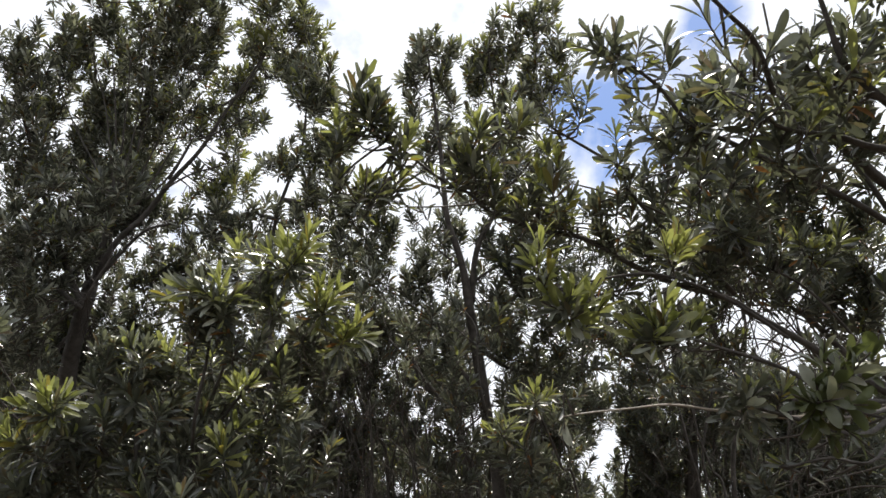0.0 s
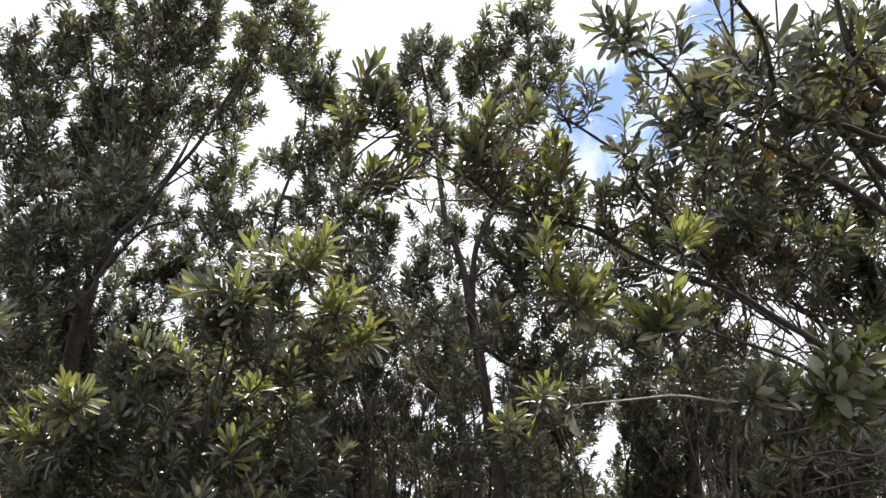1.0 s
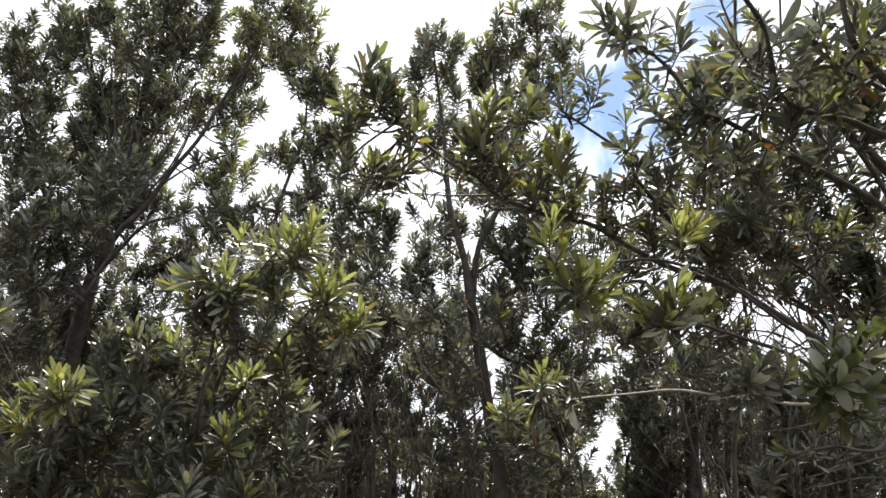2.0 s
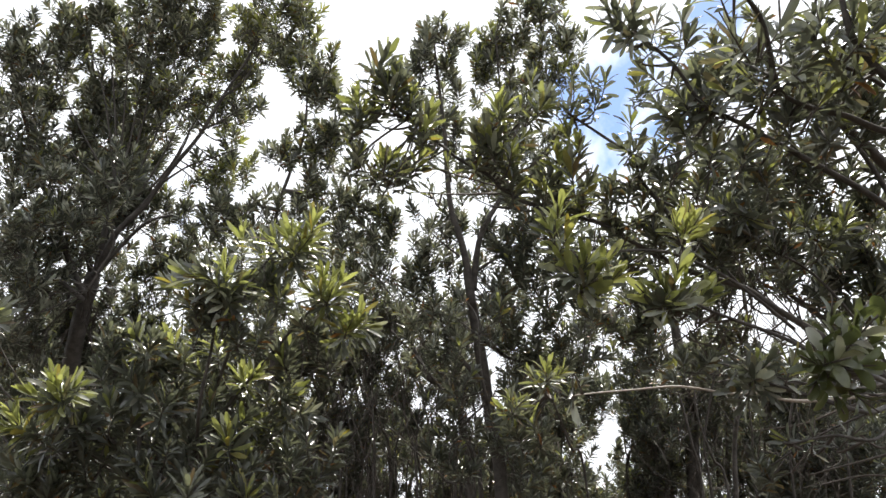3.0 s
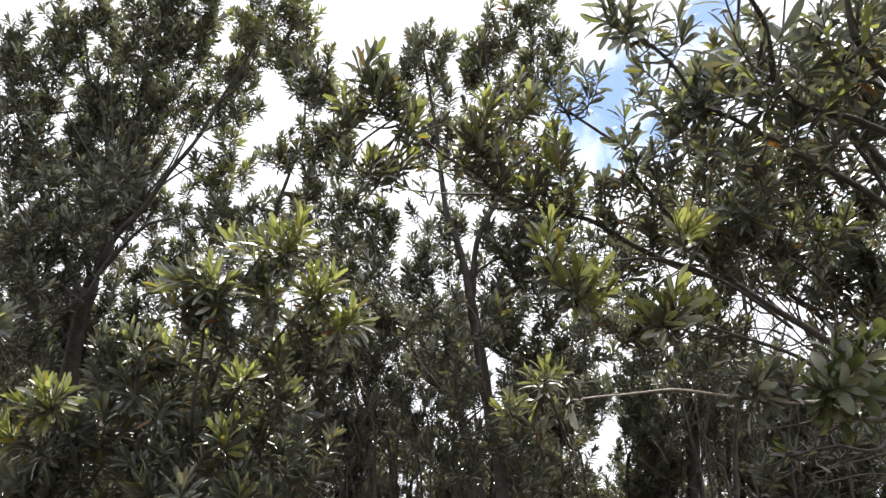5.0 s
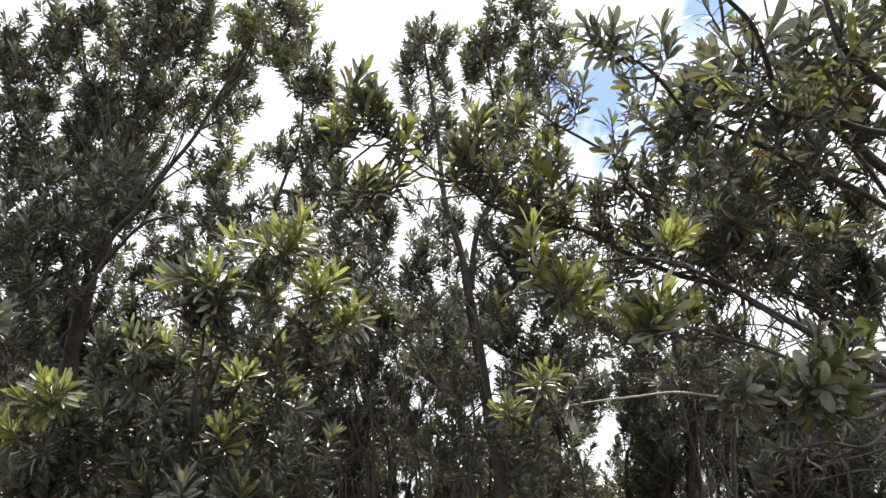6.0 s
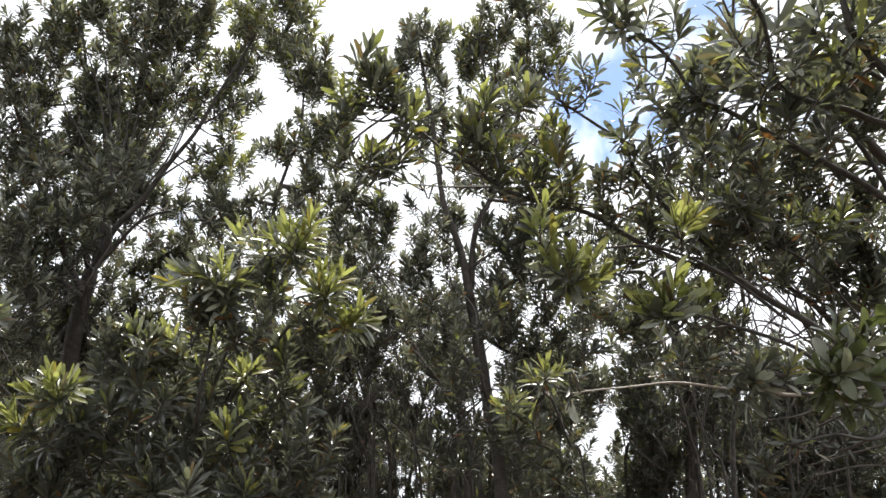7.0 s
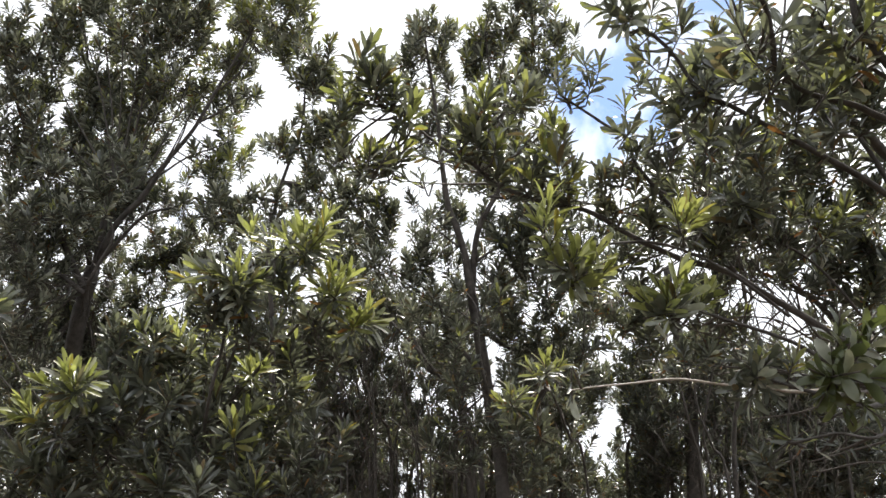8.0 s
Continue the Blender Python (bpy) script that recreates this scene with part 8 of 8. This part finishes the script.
    sway("front_left", [(0, -0.034, -0.027), (0.5, 0.021, -0.042), (1, 0.029, -0.022), (1.5, 0.000, -0.000), (3, -0.013, -0.019), (3.5, -0.002, -0.024), (4, -0.030, -0.029), (4.5, -0.050, -0.031), (6, -0.044, -0.016), (6.5, -0.055, -0.016), (7, -0.020, -0.021), (7.5, 0.005, -0.007), (8, 0.024, -0.008)])
    sway("long", [(0, -0.019, -0.040), (0.5, -0.004, -0.035), (1, 0.012, -0.010), (1.5, 0.000, -0.000), (3, 0.061, -0.009), (3.5, 0.080, 0.040), (4, 0.057, 0.065), (4.5, 0.029, 0.055), (6, -0.014, -0.060), (6.5, -0.012, -0.048), (7, 0.009, 0.007), (7.5, 0.014, 0.026), (8, -0.002, 0.000)])
    sway("a_shoot", [(0, -0.023, -0.017), (0.5, -0.007, -0.002), (1, -0.008, -0.005), (1.5, 0.000, 0.000), (3, 0.019, 0.042), (3.5, 0.033, 0.051), (4, 0.052, 0.047), (4.5, 0.035, 0.028), (6, -0.047, -0.002), (6.5, -0.025, 0.017), (7, -0.020, 0.030), (7.5, 0.000, 0.042), (8, -0.011, 0.033)])
    sway("b_shoot", [(0, -0.031, -0.006), (0.5, -0.014, 0.012), (1, -0.013, 0.014), (1.5, 0.000, 0.000), (3, -0.004, 0.058), (3.5, 0.012, 0.061), (4, 0.050, 0.037), (4.5, 0.031, 0.021), (6, -0.040, -0.010), (6.5, -0.022, 0.006), (7, 0.000, 0.011), (7.5, 0.007, 0.015), (8, 0.006, 0.009)])
    sway("c_shoot", [(0, -0.031, -0.024), (0.5, -0.012, -0.010), (1, 0.001, -0.003), (1.5, 0.000, 0.000), (3, -0.004, 0.004), (3.5, 0.018, 0.020), (4, 0.039, 0.028), (4.5, 0.032, 0.021), (6, -0.034, -0.030), (6.5, -0.021, -0.024), (7, 0.002, 0.002), (7.5, 0.016, 0.009), (8, 0.003, 0.001)])
    sway("h_branch", [(0, -0.031, -0.037), (0.5, -0.002, -0.017), (1, 0.009, 0.003), (1.5, 0.000, 0.000), (3, 0.022, 0.002), (3.5, 0.040, 0.024), (4, 0.052, 0.044), (4.5, 0.039, 0.045), (6, -0.031, -0.047), (6.5, -0.009, -0.019), (7, 0.006, 0.008), (7.5, 0.018, 0.022), (8, 0.011, 0.015)])
    sway("i_branch", [(0, -0.026, -0.034), (0.5, -0.007, -0.020), (1, 0.006, -0.005), (1.5, 0.000, -0.000), (3, 0.028, -0.023), (3.5, 0.038, 0.007), (4, 0.047, 0.041), (4.5, 0.030, 0.039), (6, -0.031, -0.048), (6.5, -0.013, -0.032), (7, 0.003, 0.003), (7.5, 0.016, 0.019), (8, 0.006, 0.006)])
    sway("m_branch", [(0, -0.043, -0.033), (0.5, -0.022, -0.014), (1, -0.008, -0.007), (1.5, 0.000, 0.000), (3, -0.009, 0.015), (3.5, 0.007, 0.026), (4, 0.046, 0.037), (4.5, 0.046, 0.026), (6, -0.040, -0.030), (6.5, -0.029, -0.021), (7, 0.002, 0.006), (7.5, 0.016, 0.014), (8, 0.023, 0.012)])
    sway("n_branch", [(0, -0.043, -0.033), (0.5, -0.022, -0.014), (1, -0.008, -0.007), (1.5, 0.000, 0.000), (3, -0.009, 0.015), (3.5, 0.007, 0.026), (4, 0.046, 0.037), (4.5, 0.046, 0.026), (6, -0.040, -0.030), (6.5, -0.029, -0.021), (7, 0.002, 0.006), (7.5, 0.016, 0.014), (8, 0.023, 0.012)])
    sway("deep", [(0, -0.033, -0.024), (0.5, -0.013, -0.009), (1, 0.003, -0.001), (1.5, 0.000, -0.000), (3, -0.005, 0.008), (3.5, 0.014, 0.020), (4, 0.035, 0.028), (4.5, 0.029, 0.020), (6, -0.034, -0.028), (6.5, -0.021, -0.021), (7, 0.001, 0.002), (7.5, 0.014, 0.010), (8, 0.004, 0.003)])
    sway("e_shoot", [(0, -0.011, -0.031), (0.5, 0.004, -0.019), (1, 0.013, -0.015), (1.5, 0.000, -0.000), (3, 0.010, 0.012), (3.5, 0.025, 0.016), (4, 0.034, 0.011), (4.5, 0.034, -0.002), (6, -0.012, -0.034), (6.5, -0.002, -0.028), (7, 0.017, -0.013), (7.5, 0.021, -0.007), (8, 0.020, -0.013)])
    sway("j_shoot", [(0, -0.021, -0.004), (0.5, -0.010, 0.006), (1, -0.003, 0.006), (1.5, 0.000, -0.000), (3, -0.010, 0.052), (3.5, 0.005, 0.056), (4, 0.034, 0.034), (4.5, 0.026, 0.006), (6, -0.033, -0.004), (6.5, -0.016, 0.005), (7, 0.010, 0.012), (7.5, 0.015, 0.005), (8, 0.011, 0.003)])
    sway("d_shoot", [(0, -0.015, -0.038), (0.5, -0.001, -0.015), (1, 0.008, -0.025), (1.5, 0.000, -0.000), (3, 0.014, 0.017), (3.5, 0.025, 0.038), (4, 0.026, 0.031), (4.5, 0.014, 0.032), (6, 0.007, -0.000), (6.5, 0.007, 0.002), (7, 0.014, -0.005), (7.5, 0.019, 0.023), (8, 0.012, 0.004)])
    sway("stick", [(0, -0.020, -0.024), (0.5, -0.001, -0.007), (1, 0.003, -0.005), (1.5, 0.000, 0.000), (3, 0.009, 0.008), (3.5, 0.009, 0.016), (4, 0.003, 0.014), (4.5, -0.002, 0.010), (6, 0.002, -0.028), (6.5, -0.000, -0.020), (7, 0.005, -0.007), (7.5, 0.006, 0.002), (8, 0.005, -0.007)])


motions()
